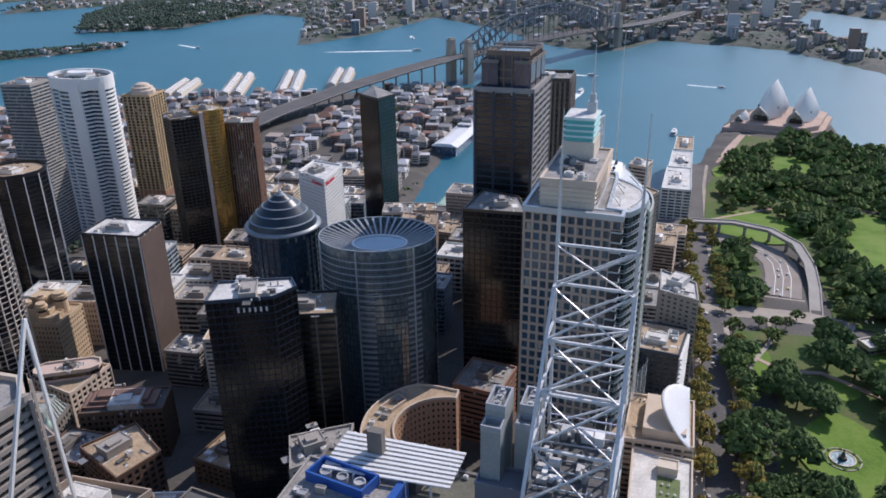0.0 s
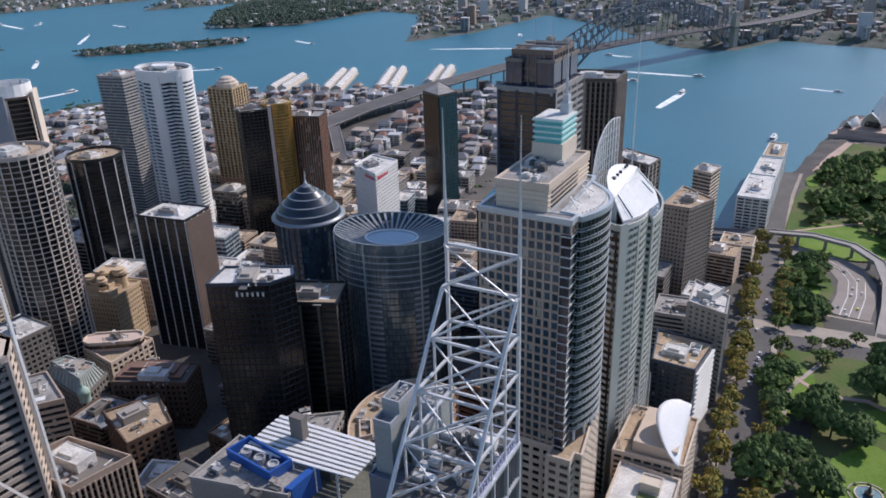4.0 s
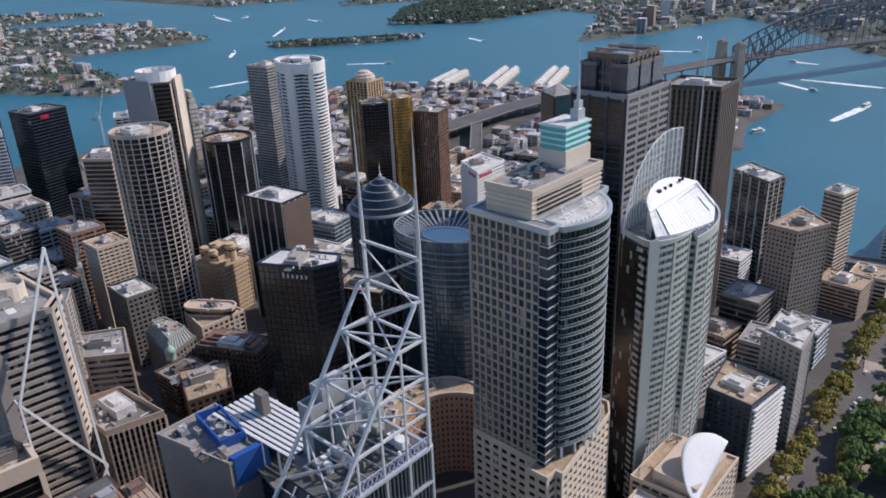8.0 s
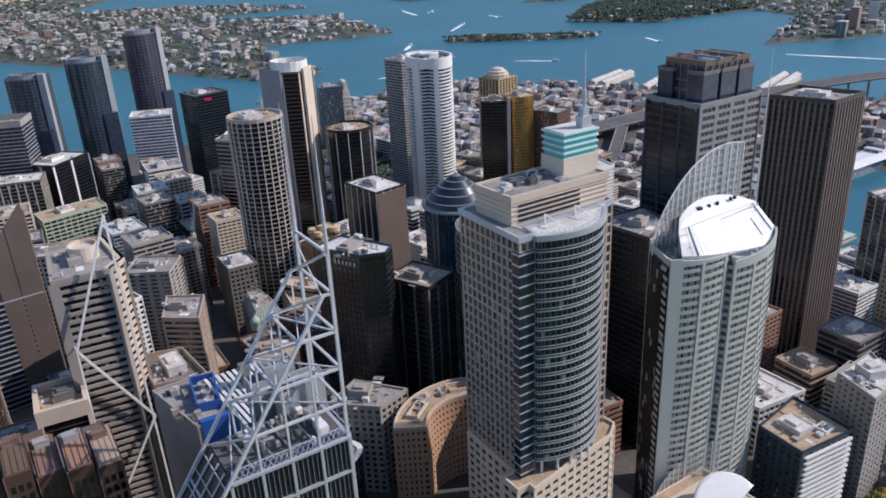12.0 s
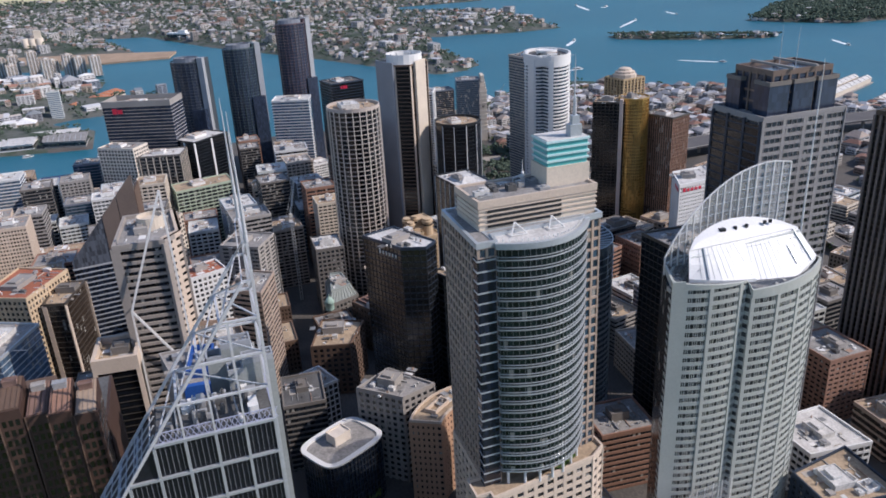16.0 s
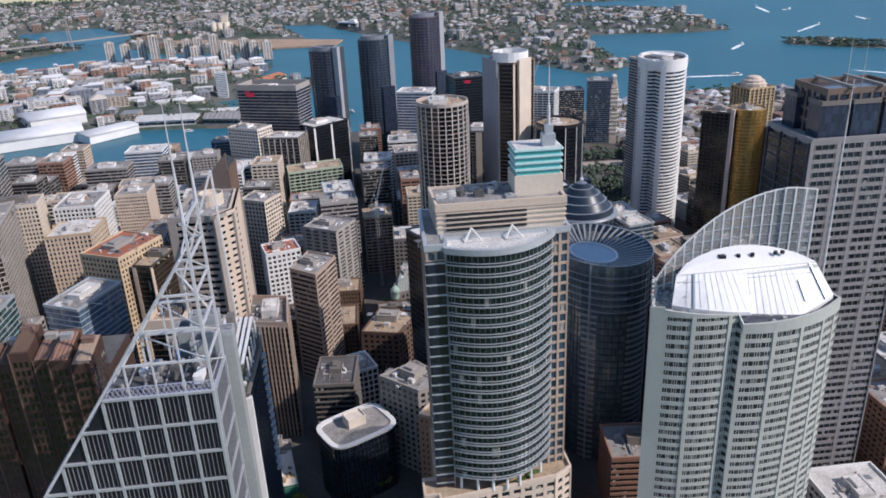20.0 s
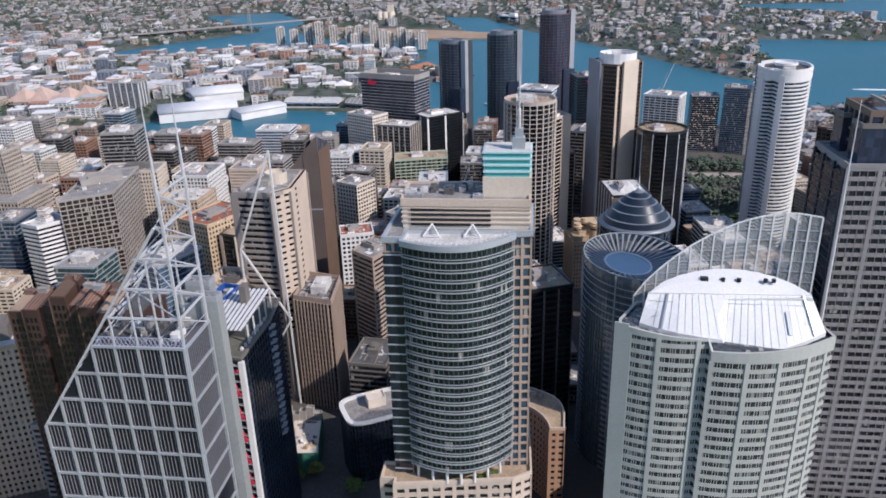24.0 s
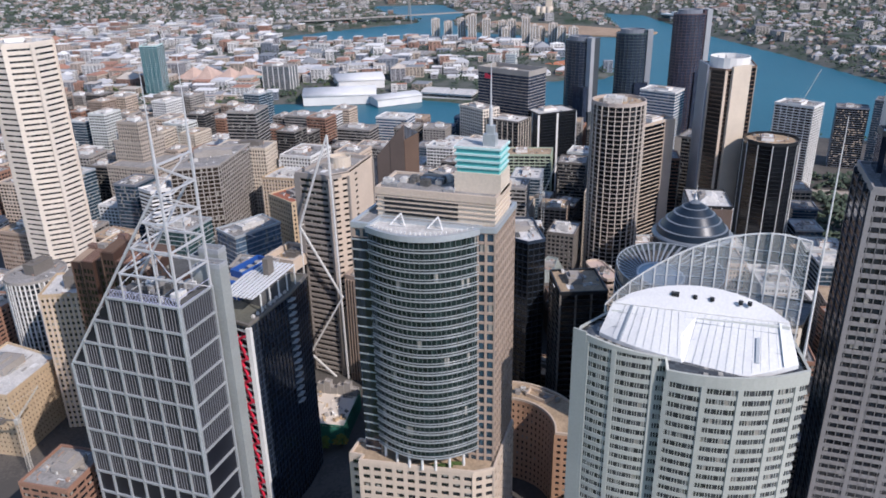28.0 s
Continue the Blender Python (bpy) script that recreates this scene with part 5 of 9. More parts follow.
for i in range(130):
    u, z = rnd.uniform(0.5, 35), 84 - 3.1 * rnd.randrange(24) - t.location.z
    g.box(u, -0.75, z, u + rnd.uniform(0.9, 2.2), 0, z + 1.5)
sub("pale_panel", g.mesh("pale_panel", LIGHT_STONE), t, (-888 - t.location.x, 554 - t.location.y, 0), math.atan2(38, 4))["kind"] = "stuff"
tower("cream_sided_tower", "dark blue apartment tower with cream stepped side", [(-882, 596), (-872, 630), (-900, 638), (-910, 604)], 101, body=G_BLUE, band=SLATE, band_h=0.8, floor_h=3.1)
t = bpy.data.objects["cream_sided_tower"]
o = ccw([(x - t.location.x, y - t.location.y) for x, y in ((-872, 629), (-869, 640), (-897, 648), (-900, 637))])
for k, (lo, hi) in enumerate(((0, 88), (88, 96), (96, 107))):
    q = offset(o, -1.5 * k)
    side = sub("cream_side", Geo().prism(q, max(0, lo - t.location.z), hi - t.location.z).mesh("cream_side", CREAM), t)
    for z in range(int(max(20, lo)), hi - 2, 3):
        sub("balcony", Geo().ring(q, z - t.location.z, z + 1.0 - t.location.z, 0.8, 0.0).mesh("balcony", PALE_CREAM), side) if z % 2 else None
tower("banded_slab_tower", "dark slab tower with thin pale floor edges and tan end wall", [(-482, 337), (-508, 353), (-513, 361), (-532, 351), (-502, 322)], 143, body=G_BLACK, band=LIGHT_STONE, band_h=0.6, floor_h=3.9, proud=0.8, roof=ROOF_TAN, plant=3, parapet=2)
t = bpy.data.objects["banded_slab_tower"]
sub("end_wall", Geo().prism(ccw([(x - t.location.x, y - t.location.y) for x, y in ((-507.2, 353.4), (-512.2, 362.4), (-517, 360), (-511, 351.5))]), 0, 144.5 - t.location.z).mesh("end_wall", LIGHT_STONE), t)
tower("balcony_hotel", "pale hotel with white balcony grid and overhanging roof", [(-755, 467), (-737, 507), (-764, 520), (-782, 480)], 116, body=G_BROWN, band=WHITE, pier=WHITE, band_h=1.0, step=7, pier_w=0.8, proud=1.0, floor_h=3.2, roof=ROOF_GREY, plant=3, parapet=2.2)
# three harbour towers
for (x, y, z, turn, tone) in ((-893, 360, 205, 0.5, (0.11, 0.078, 0.09)), (-893, 286, 178, 0.15, (0.06, 0.095, 0.105)), (-882, 215, 168, -0.5, (0.07, 0.085, 0.1))):
    FIN_TONE = mat("harbour_fin", tone, 0.4, 0.1, var=0.15)
    t = tower("harbour_office_tower", "tall blue-black curved office tower with upright fins", round_poly(x, y - 5, 17, 22, 24, math.degrees(turn)), z, body=G_HARBOUR, band=FIN_TONE, pier=FIN_TONE, band_h=0.6, step=5, pier_w=0.4, floor_h=4.0,
              group="harbour towers", roof=WHITE_ROOF, pier_proud=0.5)
    h = z - t.location.z
    sub("service_slab", Geo().box(-10, 17, 0, 9, 27, h + 5).mesh("service_slab", FIN_TONE), t, rz=turn)
    sub("slab_edge", Geo().box(2.5, 20, h * 0.4, 10.5, 27.4, h + 6).mesh("slab_edge", SLATE_PALE), t, rz=turn)
    sub("lower_wing", Geo().box(4, 6, 0, 19, 24, h * 0.62).mesh("lower_wing", G_HARBOUR), t, rz=turn)
    sub("roof_frame", Geo().ring(round_poly(0, 0, 13, 17, 20, math.degrees(turn)), h, h + 6, 0.2, 0.6).mesh("roof_frame", SLATE), t)
tower("bronze_side_tower", "dark bronze glass tower with pale gridded end", [(-63, 408), (-74, 434), (-98, 441), (-100, 405)], 160, body=G_BLACK, band=BRONZE, band_h=0.5, pier=BLACK_METAL, pier_w=0.4, step=3.5, proud=0.1, plant=4)
t = bpy.data.objects["bronze_side_tower"]
d = Vector((-11, 26)).normalized()
for i in range(33):
    p = Vector((-62.6 - t.location.x, 408.5 - t.location.y))
    sub("end_band", Geo().box(0, -0.5, 0, 27, 0.4, 1.7).mesh("end_band", CREAM), t, (p.x, p.y, 158 - t.location.z - i * 4.0), math.atan2(d.y, d.x))
for k in range(6):
    p = Vector((-62.6 - t.location.x, 408.5 - t.location.y)) + d * (k * 5.3 + 0.2)
    sub("end_pier", Geo().box(-0.7, -0.6, 0, 0.7, 0.4, 160 - t.location.z).mesh("end_pier", CREAM), t, (p.x, p.y, 0), math.atan2(d.y, d.x))

# ---- more landmark towers ----
FOOT += [(-18, 298, 34), (-17, 391, 42), (0, 170, 38)]


def oval_glass_tower():
    cx, cy, zg, zr = -143, 379, 18, 146
    t = thing("oval_glass_tower", (cx, cy, zg), "oval glass office tower with open ring crown and skylight", "tower")
    FOOT.append((cx, cy, 34))
    P = zr - zg
    o = ccw(round_poly(0, 0, 33, 26, 44, 17))
    sub("body", Geo().prism(o, 0, P).mesh("body", G_OVAL), t)
    me = Geo().ring(o, 0, 0.5, 0.18, 0.1).mesh("floor_band", DARK_BLUE)
    for i in range(32):
        sub("floor_band", me, t, (0, 0, P - 0.4 - i * 3.95))
    me = Geo().box(-0.08, -0.3, 0, 0.08, 0.1, P).mesh("mullion", BLACK_METAL)
    for p, a in along(o, 2.6):
        sub("mullion", me, t, (p.x, p.y, 0), a)
    for start in range(1, 44, 6):
        g = Geo()
        out, inn = offset(o, 0.35), offset(o, -0.1)
        for i in range(30):
            z = P - 26 - i * 3.6
            for k in (start, start + 1):
                a, c, d, e = out[k % 44], out[(k + 1) % 44], inn[(k + 1) % 44], inn[k % 44]
                g.prism([a, c, d, e], z, z + 1.5)
        sub("blind_strip", g.mesh("blind_strip", SLATE_LIGHT), t)["kind"] = "stuff"
    rail = Geo().ring(o, 0, 0.35, 0.7, -0.3).mesh("screen_rail", ALU)
    for i in range(6):
        sub("screen_rail", rail, t, (0, 0, P - 2.2 - i * 3.95))
    sub("crown_glass", Geo().ring(o, P, P + 4.5, 0.3, -0.1).mesh("crown_glass", G_OVAL), t)
    sub("crown_rail", Geo().ring(o, P + 4.4, P + 4.9, 0.25, 0.2).mesh("crown_rail", ALU), t)
    sub("roof", Geo().prism(offset(o, -0.5), P - 0.2, P + 0.2).mesh("roof", ROOF_DARK), t)
    inner = ccw(round_poly(3, -4, 15, 11, 44, 17))
    sub("skylight", Geo().prism(inner, P - 2, P + 0.6).mesh("skylight", SKYLIGHT), t)
    sub("skylight_rim", Geo().ring(inner, P + 0.4, P + 1.3, 0.9, 0.2).mesh("skylight_rim", WHITE), t)
    rim = offset(o, -0.6)
    for i in range(44):
        a, c, b_, d = rim[i], rim[(i + 1) % 44], inner[i], inner[(i + 1) % 44]
        mid, mid2 = (a[0] * 0.68 + c[0] * 0.32, a[1] * 0.68 + c[1] * 0.32), (b_[0] * 0.6 + d[0] * 0.4, b_[1] * 0.6 + d[1] * 0.4)
        g = Geo()
        g.v += [(*a, P + 4.4), (*mid, P + 4.4), (*mid2, P + 1.2), (*b_, P + 1.2), (*a, P + 4.1), (*mid, P + 4.1), (*mid2, P + 0.9), (*b_, P + 0.9)]
        g.f += [(0, 1, 2, 3), (7, 6, 5, 4), (0, 4, 5, 1), (1, 5, 6, 2), (2, 6, 7, 3), (3, 7, 4, 0)]
        sub("roof_rib", g.mesh("roof_rib", SLATE_LIGHT), t)
    for i in (3, 10, 24, 31, 38):
        x, y = offset(o, 0.3)[i]
        sub("glass_edge", Geo().box(x - 0.35, y - 0.35, 0, x + 0.35, y + 0.35, P + 4).mesh("glass_edge", ALU), t)


SLATE_LIGHT = mat("grey_rib", (0.3, 0.33, 0.36), 0.45, 0.2, var=0.12, per_object=0.1)
SKYLIGHT = mat("pale_skylight", (0.3, 0.4, 0.47), 0.2, 0.0, var=0.1)
G_OVAL = glass("oval_glass", (0.21, 0.265, 0.29), blinds=0.0, rough=0.1, var=0.3, metal=0.45)
oval_glass_tower()


def domed_tower():
    cx, cy, zg = -209, 388, 16
    t = thing("domed_tower", (cx, cy, zg), "dark blue glass tower with stepped dome and finial", "tower")
    FOOT.append((cx, cy, 26))
    P = 145 - zg
    o = ccw(round_poly(0, 0, 21, n=16))
    sub("body", Geo().prism(o, 0, P).mesh("body", G_BLUE), t)
    me = Geo().ring(o, 0, 1.0, 0.3, 0.1).mesh("floor_band", DARK_BLUE)
    for i in range(33):
        sub("floor_band", me, t, (0, 0, P - 1 - i * 3.9))
    me = Geo().box(-0.5, -0.5, 0, 0.5, 0.1, P).mesh("pier", DARK_BLUE)
    for p, a in along(o, 4.2):
        sub("pier", me, t, (p.x, p.y, 0), a)
    sub("dome_brim", Geo().lathe([(20.5, P - 1), (23, P), (23, P + 1.2), (19, P + 2.2)], 32).mesh("dome_brim", DOME_LEDGE, True), t)
    prof = [(20.6, 1.5), (19.6, 5.2), (18.4, 5.5), (15.8, 9.6), (14.6, 9.9), (11.7, 13.6), (10.6, 13.9), (7.4, 17.0), (6.4, 17.3), (3.4, 19.6), (1.0, 21.0)]
    for k in range(0, len(prof) - 1):
        (r0, z0), (r1, z1) = prof[k], prof[k + 1]
        g = Geo().lathe([(r0, P + z0), (r1, P + z1)], 32)
        sub("dome_tier" if k % 2 == 0 else "dome_ledge", g.mesh("dome_tier", DOME if k % 2 == 0 else DOME_LEDGE, True), t)
    sub("finial", Geo().lathe([(0.9, P + 20.8), (1.1, P + 22), (0.35, P + 23), (0.22, P + 27), (0.05, P + 31)], 8).mesh("finial", WHITE), t)


DOME_LEDGE = mat("dome_ledge", (0.2, 0.225, 0.255), 0.4, 0.2, var=0.15)
DOME = mat("dome_glass", (0.018, 0.03, 0.048), 0.35, 0.1, var=0.25)
domed_tower()


def striped_roof_tower():
    zg = 24
    ox, oy = -58, 190
    t = thing("striped_roof_tower", (ox, oy, zg), "office tower with slatted white roof, blue plant frame and red braces", "tower")
    FOOT.append((ox, oy, 36))
    o = lambda poly: ccw([(x - ox, y - oy) for x, y in poly])
    P = lambda z: z - zg
    north = o([(-84, 187), (-33.5, 178), (-28.8, 202.5), (-64, 203.5), (-85, 201)])
    sub("body", Geo().prism(north, 0, P(147)).mesh("body", G_DARKBLUE), t)
    me = Geo().ring(north, 0, 0.3, 0.25, 0.1).mesh("floor_band", DARK_BLUE)
    for i in range(31):
        sub("floor_band", me, t, (0, 0, P(146.4) - i * 3.9))
    me = Geo().box(-0.15, -0.4, 0, 0.15, 0.1, P(147)).mesh("mullion", DARK_BLUE)
    for p, a in along(north, 3.0):
        sub("mullion", me, t, (p.x, p.y, 0), a)
    sub("deck", Geo().prism(offset(north, 0.6), P(147), P(148)).mesh("deck", OLIVE_DECK), t)
    sub("deck_parapet", Geo().ring(north, P(147.6), P(148.7), 0.9, 0.3).mesh("deck_parapet", DARK_CONC), t)
    sub("corner_column", Geo().box(-1.1, -1.1, 0, 1.1, 1.1, P(147)).mesh("corner_column", WHITE), t, (-28 - ox, 203 - oy, 0))
    south = o([(-84, 164), (-51, 171), (-50, 184), (-84, 187)])
    sub("service_block", Geo().prism(south, 0, P(155)).mesh("service_block", CONCRETE), t)
    sub("service_parapet", Geo().ring(south, P(155), P(156.2), 0.2, 0.4).mesh("service_parapet", CONCRETE), t)
    sub("service_roof", Geo().prism(offset(south, -0.4), P(155), P(155.2)).mesh("service_roof", ROOF_GREY), t)
    blue = o([(-80, 177), (-60, 174), (-58, 182), (-78, 185.5)])
    sub("blue_frame", Geo().ring(blue, P(155.2), P(158.8), 0.2, 0.5).mesh("blue_frame", BLUE_PAINT), t)
    sub("blue_wall", Geo().prism(o([(-53, 172), (-50.5, 172.5), (-49.5, 185), (-52, 185)]), P(146), P(157)).mesh("blue_wall", BLUE_PAINT), t)
    for k in range(3):
        x = -75 + k * 6.0
        sub("cooling_fan", Geo().lathe([(1.9, P(155.2)), (1.9, P(157.6)), (1.5, P(157.6)), (1.5, P(157)), (0.1, P(157))], 14, x - ox, 180.3 - oy - k * 0.6).mesh("cooling_fan", PLANT), t)
    rnd = random.Random(21)
    for k in range(9):
        w, d, hh = rnd.uniform(1.2, 3.6), rnd.uniform(1.0, 2.6), rnd.uniform(0.8, 2.4)
        sub("plant_unit", Geo().box(-w / 2, -d / 2, 0, w / 2, d / 2, hh).ring(rect(0, 0, w, d), hh - 0.1, hh + 0.25, 0.1, 0.2).mesh("plant_unit", rnd.choice((PLANT, ROOF_DARK, ROOF_LIGHT, CONCRETE))), t, (rnd.uniform(-81, -54) - ox, rnd.uniform(167, 173.5) - oy, P(155.2)))
    # slatted roof
    a, b_, c, d = [Vector((x - ox, y - oy, P(157.5))) for x, y in ((-77, 181), (-36, 184), (-36, 202), (-77, 201))]
    n = 9
    for i in range(n):
        p, q = a + (d - a) * ((i + 0.12) / n), b_ + (c - b_) * ((i + 0.12) / n)
        p2, q2 = a + (d - a) * ((i + 0.7) / n), b_ + (c - b_) * ((i + 0.7) / n)
        g = Geo()
        g.prism(ccw([(v.x, v.y) for v in (p, q, q2, p2)]), P(157.2), P(157.7))
        sub("roof_slat", g.mesh("roof_slat", WHITE_ROOF), t)
    sub("roof_plant_level", Geo().prism(offset(o([(-72, 188), (-48, 188), (-46, 199), (-72, 201)]), -0.5), P(148), P(155.5)).mesh("roof_plant_level", ROOF_DARK), t)
    for k in range(5):
        for v, w in ((a, b_), (d, c)):
            p = v + (w - v) * ((k + 0.3) / 5)
            sub("roof_post", Geo().box(p.x - 0.3, p.y - 0.3, P(148), p.x + 0.3, p.y + 0.3, P(157.2)).mesh("roof_post", WHITE), t)
    sub("chimney", Geo().box(-8, 2, P(155), -3, 5, P(166)).mesh("chimney", DARK_CONC), t)
    for k in range(9):
        sub("deck_unit", bpy.data.meshes.get("deck_unit") or Geo().box(-0.8, -0.6, 0, 0.8, 0.6, 1.1).lathe([(0.45, 1.1), (0.45, 1.5), (0.1, 1.5)], 8).mesh("deck_unit", ROOF_LIGHT), t, (-36 - k * 3.4 - ox, 200.6 + (k % 3) * 0.4 - oy, P(148)), k * 0.4)
    # pale sunshades beside the white column and on the far edge
    shade = Geo().prism(o([(-30.5, 190.5), (-28.2, 202), (-26.8, 202), (-29.0, 190.5)]), 0, 0.3).mesh("sunshade", ALU)
    tooth = Geo().prism(o([(-61, 203.5), (-63.5, 205.6), (-67, 205.2), (-66, 203.1)]), 0, 0.8).mesh("balcony_edge", ALU)
    for i in range(27):
        sub("sunshade", shade, t, (0, 0, P(145) - i * 3.9))
        if i < 16:
            sub("balcony_edge", tooth, t, (0, 0, P(144) - i * 3.9))
    # red braces on the street side
    p0, p1 = Vector((-32, 184)), Vector((-28.4, 201.5))
    nrm = Vector((p1.y - p0.y, -(p1.x - p0.x))).normalized()
    for i in range(9):
        z = 143 - i * 11.7
        for s in (0, 1):
            u0, u1 = p0 + (p1 - p0) * (0.3 + 0.35 * s) + nrm * 1.0, p0 + (p1 - p0) * (0.65 - 0.35 * s + 0.35 * s * 2 - 0.05) + nrm * 1.0
            sub("red_brace", Geo().beam((u0.x - ox, u0.y - oy, P(z)), (u1.x - ox, u1.y - oy, P(z - 5.8 if s == 0 else z - 11.7)), 0.75).mesh("red_brace", RED_PAINT), t)
        sub("red_brace", Geo().beam((p1.x - ox + nrm.x, p1.y - oy + nrm.y, P(z)), (p0.x + (p1.x - p0.x) * 0.45 - ox + nrm.x, p0.y + (p1.y - p0.y) * 0.45 - oy + nrm.y, P(z - 5.8)), 0.8).mesh("red_brace", RED_PAINT), t)


OLIVE_DECK = mat("olive_deck", (0.13, 0.13, 0.105), 0.9, var=0.3)
striped_roof_tower()


SLAT_STONE = mat("taupe_slat", (0.3, 0.27, 0.245), 0.8, var=0.18, per_object=0.25)


def braced_tower():
    zg = 20
    ox, oy = -200, 160
    t = tower("braced_tower", "concrete tower with slotted floors and white steel bracing", [(-226, 150), (-180, 146), (-178, 170), (-188, 178), (-226, 176)], 170, body=G_DARK, band=SLAT_STONE, band_h=1.7, floor_h=4.0,
              proud=1.0, pier=SLAT_STONE, step=24, pier_w=4.5, roof=ROOF_GREY, plant=4, z0=zg, parapet=2)
    cx, cy = t.location.x, t.location.y
    A = lambda y, z: (-173.5 - cx, y - cy, z - zg)
    sub("plant_drum", Geo().lathe([(7, 150), (7, 157), (6.4, 157), (6.4, 155), (0.1, 155)], 20, -6, 0).mesh("plant_drum", CREAM), t)
    wall = ccw([(-177 - cx, 170.5 - cy), (-187.5 - cx, 179.2 - cy), (-227 - cx, 177.2 - cy), (-226 - cx, 174 - cy), (-189 - cx, 176 - cy), (-180 - cx, 168 - cy)])
    sub("stone_wall", Geo().prism(wall, 0, 152).mesh("stone_wall", LIGHT_STONE), t)
    d_ = Vector((-10.5, 8.7)).normalized()
    for i in range(14, 37):
        for k in (0.28, 0.72):
            sub("wall_slot", bpy.data.meshes.get("wall_slot") or Geo().box(-1.5, -0.1, 0, 1.5, 0.3, 1.3).mesh("wall_slot", G_BLACK), t, (-177 - cx + d_.x * 13.6 * k + 0.05, 170.5 - cy + d_.y * 13.6 * k + 0.05, 4 + i * 4.0), math.atan2(d_.y, d_.x))
        sub("wall_slot", bpy.data.meshes["wall_slot"], t, (-197 - cx, 178.8 - cy, 4 + i * 4.0), math.pi)
    nodes = [(172.5, 199), (148, 137), (175, 90), (147, 43), (172, 22)]
    for (ya, za), (yb, zb) in zip(nodes, nodes[1:]):
        sub("brace", Geo().beam(A(ya, za), A(yb, zb), 0.75).mesh("brace", WHITE), t)
    sub("brace_chord", Geo().beam(A(172.5, 199), A(175, 22), 0.7).mesh("brace_chord", WHITE), t)
    sub("brace_chord", Geo().beam(A(148, 137), A(147, 22), 0.6).mesh("brace_chord", WHITE), t)
    for y, z in nodes[1:4]:
        sub("brace_tie", Geo().beam(A(y, z), (-180 - cx, y - cy, z - zg), 0.4).mesh("brace_tie", WHITE), t)


braced_tower()


ORANGE_STONE = mat("orange_stone", (0.47, 0.29, 0.19), 0.85, var=0.15, per_object=0.2)


def court_block():
    cx, cy, z = -80, 309, 80
    t = thing("curved_court_block", (cx, cy, 18), "curved orange stone office block round a shaded court", "office block")
    FOOT.append((cx, cy, 44))
    wide = lambda a: 33 + 9 * smoothstep(a, 96, 140)
    pts_o = [(wide(a) * math.cos(radians(a)), wide(a) * math.sin(radians(a))) for a in range(96, 241, 6)]
    pts_i = [(26 * math.cos(radians(a)), 26 * math.sin(radians(a))) for a in range(240, 95, -6)]
    o = ccw(pts_o + pts_i)
    sub("body", Geo().prism(o, 0, z - 18).mesh("body", G_DARK), t)
    me = Geo().ring(o, 0, 2.0, 0.3, 0.1).mesh("floor_band", ORANGE_STONE)
    for i in range(16):
        sub("floor_band", me, t, (0, 0, z - 20 - i * 3.8))
    me = Geo().box(-0.85, -0.35, 0, 0.85, 0.1, z - 18).mesh("pier", ORANGE_STONE)
    for p, a in along(o, 2.8):
        sub("pier", me, t, (p.x, p.y, 0), a)
    sub("roof", Geo().prism(offset(o, -0.3), z - 18, z - 17.7).mesh("roof", ROOF_TAN), t)
    sub("parapet", Geo().ring(o, z - 18, z - 16.6, 0.4, 0.5).mesh("parapet", LIGHT_STONE), t)
    # roof well with chillers, terrace screens and small plant
    for a0, a1, r0, r1 in ((150, 172, 31, 38), (204, 226, 31, 37)):
        well = [(r * math.cos(radians(a)), r * math.sin(radians(a))) for a, r in ((a0, r0), (a0, r1), (a1, r1), (a1, r0))]
        sub("roof_well", Geo().ring(ccw(well), z - 17.7, z - 15.6, 0.2, 0.5).mesh("roof_well", LIGHT_STONE), t)
    rnd = random.Random(3)
    for i in range(14):
        a, r = radians(rnd.uniform(130, 232)), rnd.uniform(30, 38)
        w, d, h = rnd.uniform(1.2, 4), rnd.uniform(1.2, 3), rnd.uniform(0.8, 2.2)
        sub("plant_unit", Geo().box(-w / 2, -d / 2, 0, w / 2, d / 2, h).ring(rect(0, 0, w, d), h, h + 0.3, 0.1, 0.2).mesh("plant_unit", rnd.choice((PLANT, CONCRETE, ROOF_LIGHT))), t, (r * math.cos(a), r * math.sin(a), z - 17.7), a)


court_block()

# ---- blocks of the western and southern streets ----
def absorb(whole, tier):
    """Make the parts of one tower tiers of another."""
    a, b = bpy.data.objects[whole], bpy.data.objects[tier]
    for c in list(b.children):
        c.parent = a
        c.location = c.location + b.location - a.location
    bpy.data.objects.remove(b)


tower("octagonal_white_tower", "tall cream octagonal tower with slotted floors", [(x - 190, y - 72) for x, y in ((-21, -9), (-9, -21), (9, -21), (21, -9), (21, 9), (9, 21), (-9, 21), (-21, 9))], 246, body=G_DARK, band=PALE_CREAM, pier=PALE_CREAM,
      band_h=2.5, floor_h=3.9, proud=0.5, step=17, pier_w=3.2, plant=4, roof=ROOF_LIGHT)
STEP_STONE = mat("taupe_stone", (0.4, 0.35, 0.3), 0.85, var=0.15)
tower("stone_step_tower", "tan stone tower stepping back to its top", rect(-416, -182, 36, 34), 114, body=G_DARK, band=STEP_STONE, pier=STEP_STONE, band_h=1.6, step=3.2, pier_w=1.5, plant=0)
tower("step_tier", "upper tier", rect(-416, -182, 27, 26), 134, body=G_DARK, band=STEP_STONE, pier=STEP_STONE, band_h=1.4, step=3, pier_w=1.3, z0=110, plant=3)
absorb("stone_step_tower", "step_tier")
tower("step_tier", "lower tier", rect(-404, -170, 54, 48), 94, body=G_DARK, band=STEP_STONE, pier=STEP_STONE, band_h=1.5, step=3.4, pier_w=1.4, plant=0)
